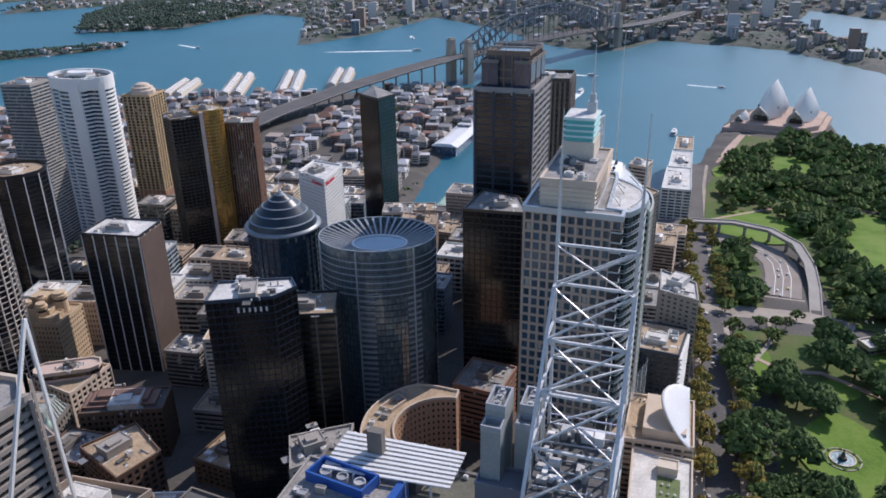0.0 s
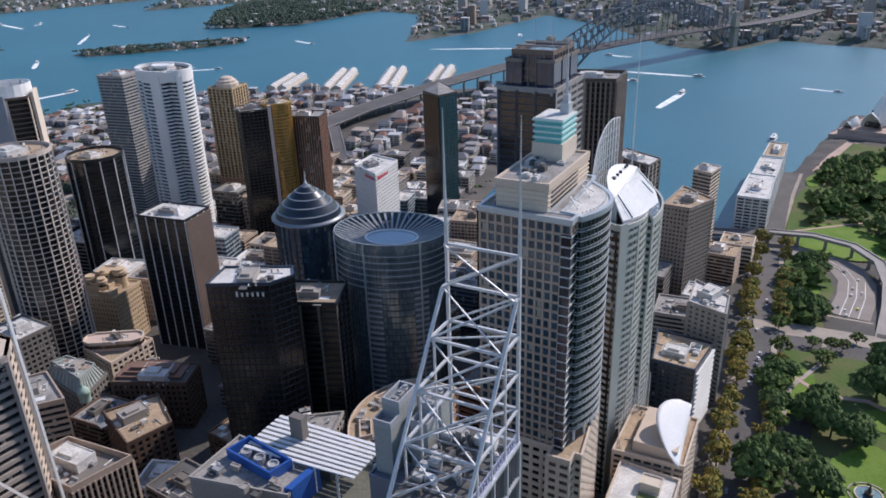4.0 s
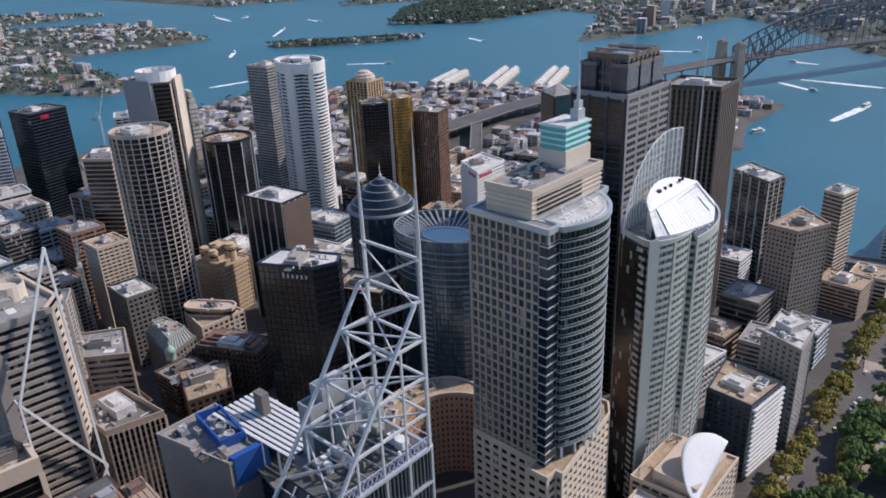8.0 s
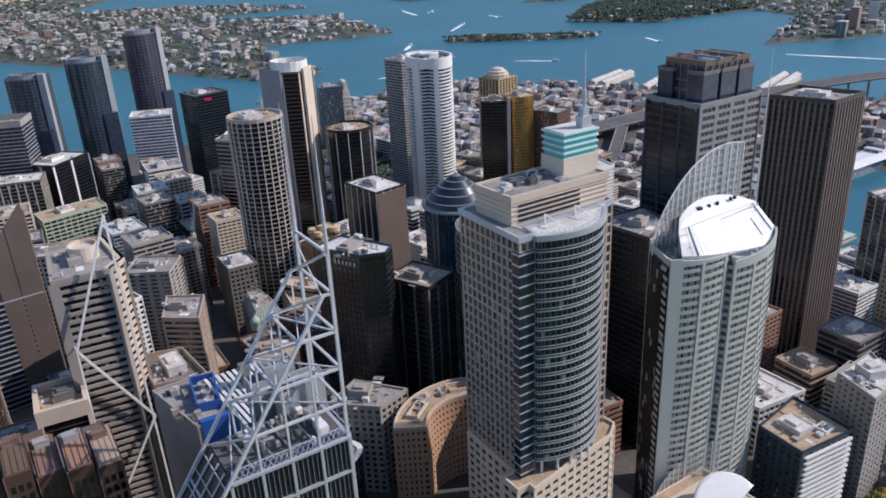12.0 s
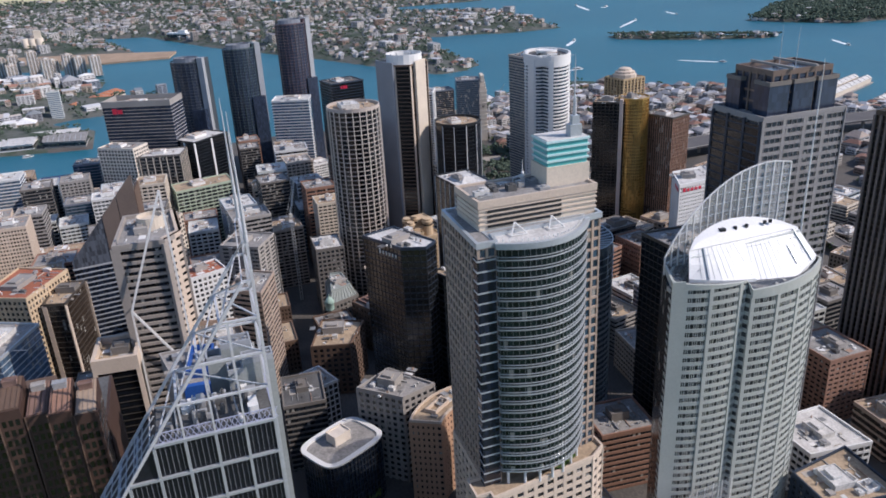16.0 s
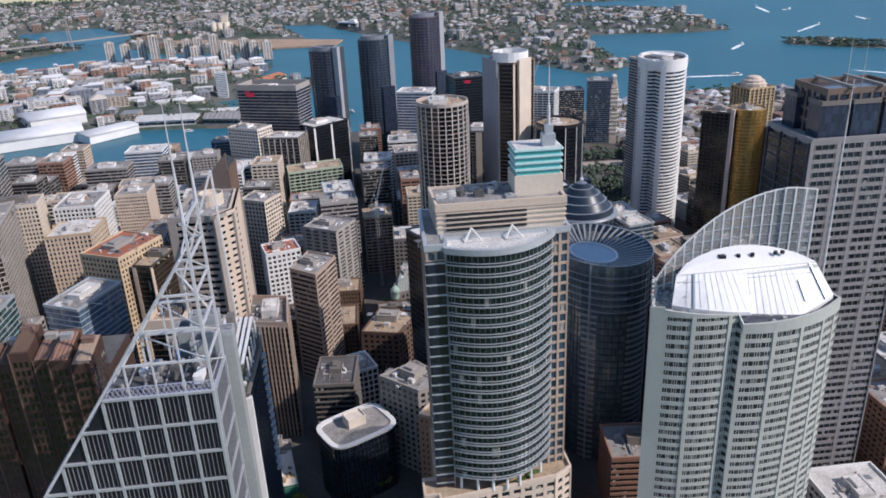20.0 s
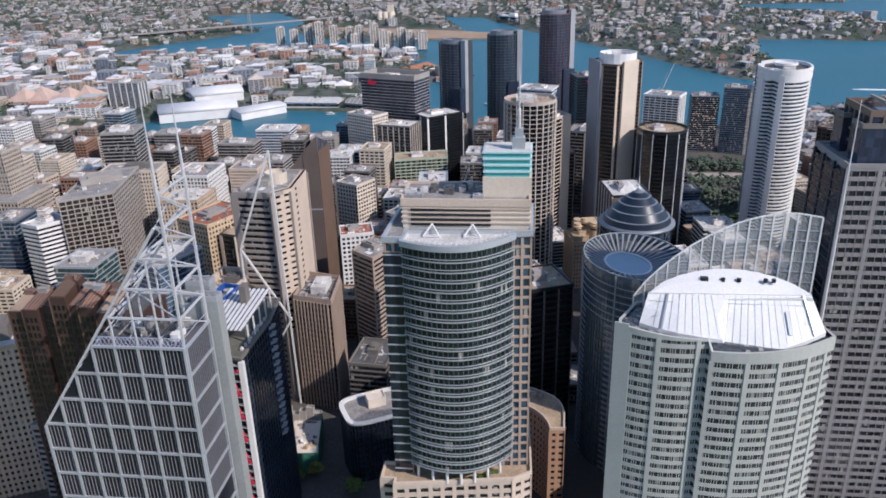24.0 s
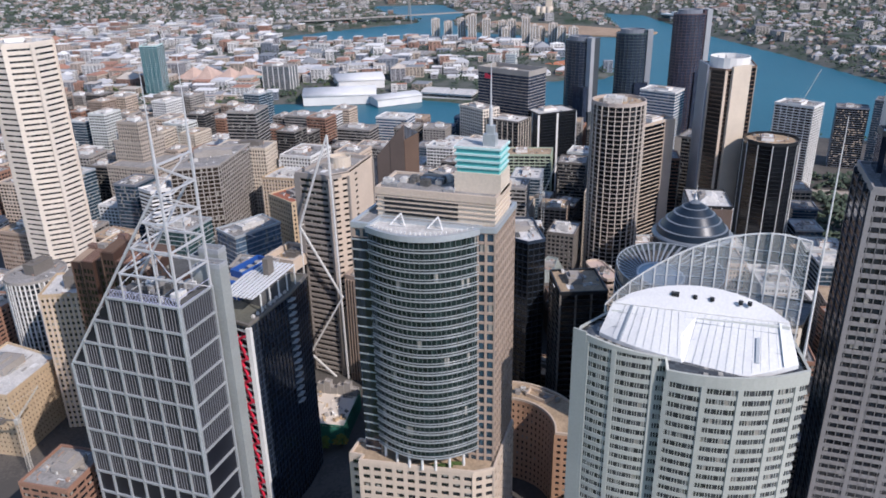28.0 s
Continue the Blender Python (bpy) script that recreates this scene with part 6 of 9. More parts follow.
absorb("stone_step_tower", "step_tier")
tower("white_balcony_block", "small white block with black ribbon windows", [(-293, -83), (-287, -66), (-308, -50), (-320, -72)], 105, body=G_BLACK, band=WHITE, band_h=1.9, floor_h=3.7, plant=4, roof=ROOF_LIGHT)
tower("gridded_tower", "grey granite tower with a strong upright grid", [(-300, -52), (-324, -19), (-400, -35), (-376, -70)], 122, body=G_BROWN, band=CONCRETE, pier=CONCRETE, band_h=0.75, step=5.0, pier_w=0.8, proud=0.5, plant=9)
tower("slim_gridded_wing", "pale narrow wing of small square windows", [(-404, -20), (-432, -24), (-424, -76), (-396, -72)], 117, body=G_DARK, band=CREAM, pier=CREAM, band_h=1.5, step=2.8, pier_w=1.2, plant=2)
tower("dark_banded_tower", "dark tower with pale banded side", rect(-520, -112, 40, 34, 10), 128, body=G_DARK, band=CONCRETE, band_h=1.1, plant=3)
tower("peach_hotel", "peach stone hotel with square windows", [(-372, -6), (-376, 28), (-412, 30), (-408, -6)], 98, body=G_DARK, band=SANDSTONE, pier=LIGHT_STONE, band_h=1.6, step=3.2, pier_w=1.5, plant=8, roof=ROOF_LIGHT)
tower("white_hotel_wing", "white stepped hotel wing", rect(-445, 2, 44, 34), 106, body=G_DARK, band=WHITE, pier=WHITE, band_h=1.5, step=3.4, pier_w=1.3, plant=6)
tower("stone_bank", "old stone bank with red roof rooms", [(-297, 48), (-282, 78), (-322, 98), (-340, 66)], 110, body=G_DARK, band=SANDSTONE, pier=SANDSTONE, band_h=1.7, step=3.3, pier_w=1.5, plant=7, roof=TILE_RED)
tower("blue_glass_block", "low blue glass office block with white edge", [(-206, 74), (-244, 89), (-256, 66), (-218, 50)], 108, body=G_SKY, band=ALU, band_h=0.5, plant=5)
tower("bank_portal_tower", "dark bronze tower with pale portal top", [(-286, 86), (-282, 99), (-316, 108), (-322, 90)], 102, body=G_BROWN, band=BRONZE, pier=LIGHT_STONE, band_h=0.5, step=28, pier_w=3, plant=2, roof=ROOF_TAN)
tower("low_tan_block", "black glass block in a tan stone portal frame", [(-166, 125), (-164, 146), (-190, 148), (-192, 127)], 113, body=G_BLACK, band=BRONZE, pier=None, band_h=0.3, roof=ROOF_TAN, parapet=0.5, plant=2)
t = bpy.data.objects["low_tan_block"]
o = ccw([(x - t.location.x, y - t.location.y) for x, y in ((-166, 125), (-164, 146), (-190, 148), (-192, 127))])
sub("portal_head", Geo().ring(o, 109 - t.location.z, 117 - t.location.z, 0.9, 1.2).mesh("portal_head", LIGHT_STONE), t)
for p in o:
    sub("portal_leg", Geo().box(p[0] - 1.1, p[1] - 1.1, 0, p[0] + 1.1, p[1] + 1.1, 109 - t.location.z).mesh("portal_leg", LIGHT_STONE), t)
tower("wedge_tower", "sharp wedge-topped blue and brown glass tower", [(-350, 98), (-356, 148), (-384, 150), (-378, 100)], 99, body=G_DARKBLUE, band=SLATE_PALE, pier=None, band_h=0.9, plant=0, parapet=0.4)
tower("ornate_stone_tower", "cream stone tower with tiered cap", [(-80, 60), (-68, 34), (-96, 20), (-108, 46)], 120, body=G_DARK, band=SANDSTONE, pier=LIGHT_STONE, band_h=1.9, step=2.8, pier_w=1.4, plant=2, roof=ROOF_LIGHT, plant_h=6)
tower("sandstone_corner_block", "yellow sandstone block with small paired windows", [(-79, 22), (-36, 29), (-30, -16), (-84, -22)], 71, body=G_DARK, band=SANDSTONE, pier=SANDSTONE, band_h=2.0, step=2.8, pier_w=1.7, plant=9, roof=ROOF_LIGHT, floor_h=3.4)
tower("round_cornered_tower", "grey tower with rounded corner and domed plant room", round_poly(-122, -28, 20, 18, 20), 104, body=G_DARK, band=CONCRETE, pier=WHITE, band_h=0.9, step=3.4, pier_w=0.9, plant=1, plant_h=6)
tower("teal_office_block", "teal glass block at the street edge", rect(-248, -4, 34, 30), 96, body=G_TEAL, band=ALU, band_h=0.6, plant=3)


def pleated_block():
    ox, oy, zg = -60, 116, ground(-60, 116) - 1.5
    t = thing("pleated_brown_tower", (ox, oy, zg), "dark brown tower with folded bays and sloping red and tan tops", "tower")
    FOOT.append((ox, oy, 36))
    P = lambda z: z - zg
    bays = [(88.0, -46, 158, TAN_SHEET), (96.4, -44, 160, RED_BROWN), (104.7, -46, 161, UMBER), (113.0, -41.5, 168, UMBER), (121.2, -41.5, 164, RED_BROWN), (129.2, -36.0, 166, TERRACOTTA), (137.2, -35.5, 164, TAN_SHEET)]
    sub("body", Geo().prism(ccw([(-82 - ox, 88 - oy), (-52 - ox, 88 - oy), (-48 - ox, 145 - oy), (-82 - ox, 145 - oy)]), 0, P(152)).mesh("body", FOLD_BROWN), t)
    sub("roof", Geo().prism(ccw([(-81 - ox, 89 - oy), (-60 - ox, 89 - oy), (-56 - ox, 144 - oy), (-81 - ox, 144 - oy)]), P(152), P(152.3)).mesh("roof", ROOF_DARK), t)
    for k, (y, x, z, top) in enumerate(bays):
        w = 7.4
        q = [(x - 17 - ox, y - oy), (x - ox, y - oy), (x - ox, y + w - oy), (x - 17 - ox, y + w - oy)]
        bay = sub("folded_bay", Geo().prism(q, 0, P(z) - 1, top=[(*q[0], P(z) + 3.5), (*q[1], P(z)), (*q[2], P(z)), (*q[3], P(z) + 3.5)]).mesh("folded_bay", FOLD_BROWN), t)
        r = offset(q, -0.5)
        sub("sloping_top", Geo().prism(r, P(z) - 0.5, P(z), top=[(*r[0], P(z) + 3.9), (*r[1], P(z) + 0.55), (*r[2], P(z) + 0.55), (*r[3], P(z) + 3.9)]).mesh("sloping_top", top), bay)
        sub("corner_strip", Geo().box(x - ox - 0.1, y - oy - 0.22, 0, x - ox + 0.3, y - oy + 0.22, P(z) + 0.3).mesh("corner_strip", UMBER), bay)
        for j in range(4):
            sub("top_rib", Geo().beam((x - 0.6 - ox, y + 1.2 + j * 1.7 - oy, P(z) + 0.75), (x - 16 - ox, y + 1.2 + j * 1.7 - oy, P(z) + 3.9), 0.14).mesh("top_rib", PINK_STONE if top is TAN_SHEET else UMBER), bay)
        sub("top_vent", Geo().box(-1.4, -2.2, 0, 1.4, 2.2, 2.2).ring(rect(0, 0, 2.8, 4.4), 2.0, 2.5, 0.15, 0.2).mesh("top_vent", (RED_BROWN, CONCRETE, PLANT)[k % 3]), bay, (x - 13 - ox, y + 3.6 - oy, P(z) + 2.8))
        glazing = Geo()
        for f in range(30):
            for j in range(3):
                u = y + 1.0 + j * 2.1 - oy
                glazing.box(x - ox - 0.1, u, P(z) - 6.2 - f * 3.9, x - ox + 0.04, u + 1.3, P(z) - 3.8 - f * 3.9)
        sub("window_grid", glazing.mesh("window_grid", G_BLACK), bay)["kind"] = "stuff"
    x, y, z = bays[-1][1], bays[-1][0] + 7.4, 165
    glazing = Geo()
    for f in range(30):
        for j in range(5):
            glazing.box(x - 16.5 + j * 3.3 - ox, y - oy - 0.1, P(z) - 6.4 - f * 3.9, x - 14.4 + j * 3.3 - ox, y - oy + 0.06, P(z) - 3.8 - f * 3.9)
    sub("window_grid", glazing.mesh("window_grid", G_GREY), t)["kind"] = "stuff"
    sub("plant_room", Geo().box(-80 - ox, 100 - oy, P(152), -68 - ox, 126 - oy, P(158)).mesh("plant_room", UMBER), t)


FOLD_BROWN = mat("dark_red_brown_granite", (0.062, 0.036, 0.028), 0.6, var=0.25, per_object=0.25)
pleated_block()


def building_site():
    ox, oy, zg = -120, 188, ground(-120, 188) - 1
    t = thing("building_site", (ox, oy, zg), "building under construction with pale slabs and green netting", "building")
    FOOT.append((ox, oy, 25))
    o = lambda poly: ccw([(x - ox, y - oy) for x, y in poly])
    P = lambda z: z - zg
    edge = o([(-138, 168), (-101, 184), (-104, 206), (-142, 199)])
    sub("lower_floor", Geo().prism(offset(edge, -0.6), 0, P(41)).mesh("lower_floor", CONCRETE), t)
    sub("deck_slab", Geo().prism(edge, P(41), P(41.6)).mesh("deck_slab", PALE_CREAM), t)
    for k in range(4):
        a, b = edge[k], edge[(k + 1) % 4]
        q = [a, b, (b[0] * 0.985, b[1] * 0.985), (a[0] * 0.985, a[1] * 0.985)]
        sub("netting", Geo().prism(ccw(q), P(29), P(42.6)).mesh("netting", NETTING), t)
    rnd = random.Random(77)
    for k in range(34):
        u, v = rnd.random(), rnd.random()
        p = Vector(edge[0]).lerp(Vector(edge[1]), 0.1 + 0.8 * u).lerp(Vector(edge[3]).lerp(Vector(edge[2]), 0.1 + 0.8 * u), 0.1 + 0.8 * v)
        w, d, h = rnd.uniform(0.8, 4.5), rnd.uniform(0.6, 2.6), rnd.uniform(0.4, 2.6)
        sub("formwork", Geo().box(-w / 2, -d / 2, 0, w / 2, d / 2, h * 0.4).box(-w / 2, -d / 2, h * 0.4, -w / 2 + 0.2, d / 2, h).mesh("formwork", rnd.choice((PALE_CREAM, OCHRE, WHITE, SANDSTONE, CONCRETE, DARK_CONC))), t, (p.x, p.y, P(41.6)), rnd.uniform(0, 3))
    for k in range(7):
        u = 0.08 + k * 0.14
        p = Vector(edge[0]).lerp(Vector(edge[3]), u)
        sub("core_wall", Geo().box(-1.8, -2.2, 0, 1.8, 2.2, 4 + 2 * (k % 3)).ring(rect(0, 0, 3.6, 4.4), 4 + 2 * (k % 3), 4.9 + 2 * (k % 3), 0.05, 0.25).mesh("core_wall", CONCRETE), t, (p.x + 4, p.y + 1, P(41.6)))


NETTING = mat("green_netting", (0.04, 0.2, 0.14), 0.8, var=0.3)
building_site()


def round_end_block():
    pts = [(-116 + x * math.cos(0.5) - y * math.sin(0.5), 239 + x * math.sin(0.5) + y * math.cos(0.5)) for x, y in [(14 * math.copysign(abs(math.cos(a)) ** 0.45, math.cos(a)), 19 * math.copysign(abs(math.sin(a)) ** 0.45, math.sin(a))) for a in [k * math.tau / 32 for k in range(32)]]]
    t = tower("curved_roof_block", "dark glass block with pale curved roof slab", pts, 67, body=G_DARKBLUE, band=BLACK_METAL, pier=DARK_BLUE, band_h=0.5, step=2.5, pier_w=0.3, roof=ROOF_GREY, plant=0, parapet=0.6)
    sub("roof_edge", Geo().ring(ccw([(x - t.location.x, y - t.location.y) for x, y in pts]), 67 - t.location.z, 68.0 - t.location.z, 0.9, 1.9).mesh("roof_edge", WHITE), t)
    sub("plant_house", Geo().box(-4, -5, 67 - t.location.z, 4, 5, 72 - t.location.z).ring(rect(0, 0, 8, 10), 72 - t.location.z, 72.8 - t.location.z, 0.2, 0.3).mesh("plant_house", PALE_CREAM), t, (-3, -1, 0), 0.45)


round_end_block()
tower("small_court_block", "small stone office block with crowded roof", [(-136, 254), (-117, 274), (-123, 293), (-148, 275)], 84, body=G_DARK, band=GREY_STONE, pier=GREY_STONE, band_h=1.6, step=4, pier_w=1.6, plant=9)
# grey stone set darker, street shade included in the wall colour
tower("copper_domed_block", "grey stone block with copper cupola", [(-342, 276), (-338, 292), (-307, 294), (-297, 268)], 56, body=G_DARK, band=DARK_CONC, pier=DARK_CONC, band_h=1.5, step=3.4, pier_w=1.5, plant=0, roof=ROOF_GREY)
t = bpy.data.objects["copper_domed_block"]
q = ccw([(x - t.location.x, y - t.location.y) for x, y in ((-342, 276), (-338, 292), (-307, 294), (-297, 268))])
h = 56 - t.location.z
inn = offset(q, -4.5)
sub("mansard_roof", Geo().prism(offset(q, -0.4), h, h + 9, top=[(x, y, h + 9) for x, y in inn]).mesh("mansard_roof", COPPER_GREY), t)
sub("mansard_rim", Geo().ring(inn, h + 8.8, h + 10, 0.4, 0.5).mesh("mansard_rim", COPPER_GREY), t)
for k in range(4):
    for i in range(9):
        a, c = Vector((*q[k], h)).lerp(Vector((*q[(k + 1) % 4], h)), (i + 0.5) / 9), Vector((*inn[k], h + 9)).lerp(Vector((*inn[(k + 1) % 4], h + 9)), (i + 0.5) / 9)
        sub("mansard_rib", Geo().beam(a + Vector((0, 0, 0.3)), c + Vector((0, 0, 0.3)), 0.35).mesh("mansard_rib", COPPER_GREY), t)
rooftop(t, inn, h + 9, 6, 5, 2.0)
sub("cupola", Geo().lathe([(3.4, h - 2), (3.4, h + 3), (3.8, h + 3.3), (3.2, h + 5.5), (1.8, h + 7.2), (0.5, h + 8), (0.3, h + 10), (0.05, h + 11)], 14, -297.5 - t.location.x, 270 - t.location.y).mesh("cupola", COPPER, True), t)
# wall colour lowered to include shade from the towers around
tower("flat_topped_block", "grey office block with pale roof house", [(-388, 275), (-386, 297), (-356, 296), (-357, 274)], 78, body=G_DARK, band=DARK_CONC, pier=DARK_CONC, band_h=1.6, step=4, pier_w=1.3, plant=3, roof=ROOF_LIGHT)
tower("brown_bank_block", "long brown stone bank with stepped dark roof", rect(-276, 306, 46, 22, 24), 58, body=G_BROWN, band=UMBER, pier=UMBER, band_h=1.7, step=3.2, pier_w=1.5, plant=3, roof=ROOF_DARK)
t = bpy.data.objects["brown_bank_block"]
h = 58 - t.location.z
for k in range(3):
    q = rect(-2 - k * 1.0, 0.8 * k, 40 - 8 * k, 15 - 3.5 * k, 24)
    sub("roof_tier", Geo().prism(q, h + 1.6 * k, h + 1.6 * k + 1.6).ring(q, h + 1.6 * k + 1.3, h + 1.6 * k + 1.9, 0.3, 0.3).mesh("roof_tier", RED_BROWN), t)
tower("gridded_block", "small white gridded office block in a lane", rect(-199, 239, 22, 20, 20), 57, body=G_DARK, band=WHITE, pier=WHITE, band_h=0.8, step=3.2, pier_w=0.7, plant=3, roof=ROOF_GREY)
tower("oval_roof_block", "tan block with oval roof deck", [(-352, 312), (-346, 338), (-318, 340), (-318, 306)], 54, body=G_DARK, band=LIGHT_STONE, pier=LIGHT_STONE, band_h=1.5, step=4, pier_w=1.6, plant=0, roof=ROOF_TAN)
t = bpy.data.objects["oval_roof_block"]
h = 54 - t.location.z
q = [(-15, -7), (13, -7), (17.5, -4), (18.5, 0), (17.5, 4), (13, 7), (-15, 7), (-19.5, 4), (-20.5, 0), (-19.5, -4)]
c_, s_ = math.cos(radians(33)), math.sin(radians(33))
q = [(x * c_ - y * s_, x * s_ + y * c_) for x, y in q]
sub("oval_deck", Geo().prism(q, h, h + 6).mesh("oval_deck", PALE_PINK), t)
sub("deck_rim", Geo().ring(q, h + 5.8, h + 7.2, 0.5, 0.5).mesh("deck_rim", LIGHT_STONE), t)
sub("deck_glazing", Geo().ring(q, h + 2, h + 4.4, 0.12, 0.1).mesh("deck_glazing", G_BROWN), t)
rooftop(t, [(x * 0.6, y * 0.6) for x, y in q], h + 6, 5, 9, 1.6)
# umber walls in place of tan paint the shaded sides dark
tower("tan_stone_block", "tan stone block with blank cream side", [(-264, 258), (-250, 284), (-222, 268), (-229, 244)], 63, body=G_DARK, band=UMBER, pier=UMBER, band_h=1.6, step=4, pier_w=1.8, plant=9, roof=ROOF_TAN)
def peach_tower():
    """A stone hotel tower with stepped top and round turrets."""
    cx, cy, r = -397, 373, 12
    t = tower("peach_stepped_tower", "peach stone tower with clustered round roof turrets", rect(cx, cy, 32, 30, r), 62, body=G_BROWN, band=SANDSTONE, pier=SANDSTONE, band_h=1.9, step=2.6, pier_w=1.5, plant=0, roof=ROOF_TAN)
    h = 62 - t.location.z
    up = lambda name, x, y, w, d, z0, z1: sub(name, Geo().prism(rect(x, y, w, d, r), h + z0, h + z1).ring(rect(x, y, w, d, r), h + z1 - 0.3, h + z1 + 0.8, 0.4, 0.3).ring(rect(x, y, w, d, r), h + (z0 + z1) / 2, h + (z0 + z1) / 2 + 0.5, 0.3, 0.1).mesh(name, SANDSTONE), t)
    up("upper_block", -3, 1, 20, 20, 0, 7)
    up("upper_block", 9, -6, 10, 13, 0, 4)
    up("top_block", -5, 4, 11, 12, 7, 13)
    for x, y, q, z in ((-10, -7, 4.2, 11), (4, -8, 3.6, 12), (6, 7, 4.6, 14), (-1, -2, 2.6, 15)):
        sub("turret", Geo().lathe([(q, h), (q, h + z - 2), (q + 0.6, h + z - 1.8), (q + 0.6, h + z - 0.8), (q - 0.4, h + z - 0.6), (q - 0.4, h + z + 1.2), (0.1, h + z + 1.4)], 14, x, y).mesh("turret", SANDSTONE), t)
        sub("turret_windows", Geo().lathe([(q + 0.05, h + z - 5), (q + 0.08, h + z - 3.4)], 14, x, y).mesh("turret_windows", G_BROWN), t)


peach_tower()
tower("white_harbour_block", "white banded office block with roof plant", [(-796, 305), (-778, 350), (-812, 360), (-830, 316)], 118, body=G_SKY, band=WHITE, band_h=1.3, plant=5, roof=ROOF_LIGHT)
tower("white_banded_block", "white banded office block", [(-642, 284), (-640, 320), (-668, 322), (-670, 286)], 90, body=G_DARK, band=WHITE, band_h=1.6, plant=3)
tower("sawtooth_tower", "dark tower with pale sawtooth side", [(-611, 364), (-598, 408), (-632, 418), (-646, 374)], 104, body=G_DARK, band=DARK_CONC, pier=CREAM, band_h=1.3, step=20, pier_w=7, plant=3)
tower("banded_flats", "brown banded brick flats tower", rect(-560, 350, 30, 34, 10), 96, body=G_DARK, band=TERRACOTTA, pier=CREAM, band_h=1.4, step=15, pier_w=2, plant=3)
tower("low_grey_block", "grey banded office block", rect(-660, -40, 30, 46), 79, body=G_DARK, band=CONCRETE, band_h=1.4, plant=3)
tower("pale_office_block", "pale office block with white roof", rect(-722, -12, 34, 44), 82, body=G_SKY, band=WHITE, band_h=1.2, plant=4, roof=ROOF_LIGHT)
tower("grey_residence", "grey banded residence tower", rect(-715, -155, 30, 36), 78, body=G_GREY, band=CONCRETE, band_h=1.1, plant=2)
tower("blue_domed_hall", "low hall with blue glazed vault", rect(-742, 42, 34, 40), 66, body=G_SKY, band=ALU, band_h=0.6, plant=0, roof=BLUE_PAINT)

# ---- harbour bridge ----
BRIDGE_GREY = mat("bridge_steel", (0.12, 0.135, 0.155), 0.6, 0.2, var=0.15)
PYLON_STONE = mat("pylon_granite", (0.34, 0.3, 0.25), 0.9, var=0.15)


def harbour_bridge():
    a, b_ = Vector((-452, 1560)), Vector((-226, 2060))
    d = (b_ - a).normalized()
    s = Vector((-d.y, d.x))
    t = thing("arch_bridge", (a.x, a.y, 0), "grey steel arch bridge with four granite pylons", "bridge")
    span = (b_ - a).length
    at = lambda u, side, z: ((d * (u * span) + s * side).x, (d * (u * span) + s * side).y, z)
    n = 28
    top = lambda u: 74 + 60 * (1 - (2 * u - 1) ** 2)
    low = lambda u: 12 + 104 * (1 - (2 * u - 1) ** 2)
    deck = lambda u: 53 + 5 * (1 - (2 * u - 1) ** 2)
    for side in (-15, 15):
        for i in range(n):
            u, v = i / n, (i + 1) / n
            sub("top_chord", Geo().beam(at(u, side, top(u)), at(v, side, top(v)), 1.9).mesh("top_chord", BRIDGE_GREY), t)
            sub("bottom_chord", Geo().beam(at(u, side, low(u)), at(v, side, low(v)), 2.3).mesh("bottom_chord", BRIDGE_GREY), t)
            sub("arch_post", Geo().beam(at(u, side, low(u)), at(u, side, top(u)), 1.2).mesh("arch_post", BRIDGE_GREY), t)
            w = (u, v) if i < n / 2 else (v, u)
            sub("arch_diagonal", Geo().beam(at(w[0], side, top(w[0])), at(w[1], side, low(w[1])), 1.2).mesh("arch_diagonal", BRIDGE_GREY), t)
            if 2 < i < n - 2 and low(u) > deck(u) + 2:
                sub("hanger", Geo().beam(at(u, side, low(u)), at(u, side, deck(u)), 0.7).mesh("hanger", BRIDGE_GREY), t)
    for i in range(0, n + 1, 1):
        u = i / n
        sub("cross_beam", Geo().beam(at(u, -15, top(u)), at(u, 15, top(u)), 0.6).mesh("cross_beam", BRIDGE_GREY), t)
    k = 12
    for i in range(k):
        u, v = i / k * 1.12 - 0.06, (i + 1) / k * 1.12 - 0.06
        zu, zv = deck(max(0, min(1, u))), deck(max(0, min(1, v)))
        g = Geo().prism(ccw([at(u, -24, 0)[:2], at(v, -24, 0)[:2], at(v, 24, 0)[:2], at(u, 24, 0)[:2]]), (zu + zv) / 2 - 3, (zu + zv) / 2)
        sub("deck_span", g.mesh("deck_span", ASPHALT), t)
    for u in (-0.035, 1.035):
        for side in (-24, 24):
            x, y, _ = at(u, side, 0)
            p = [(x + (d * i + s * j).x, y + (d * i + s * j).y) for i, j in ((-9, -7), (9, -7), (9, 7), (-9, 7))]
            q = [(x + (d * i + s * j).x * 0.8, y + (d * i + s * j).y * 0.8) for i, j in ((-9, -7), (9, -7), (9, 7), (-9, 7))]
            g = Geo().prism(ccw(p), 0, 56).prism(ccw(p), 56, 84, top=ccw(q)).ring(ccw(q), 82, 86, 0.8, 2).prism(offset(ccw(q), -2), 84, 89)
            sub("pylon", g.mesh("pylon", PYLON_STONE), t)


harbour_bridge()


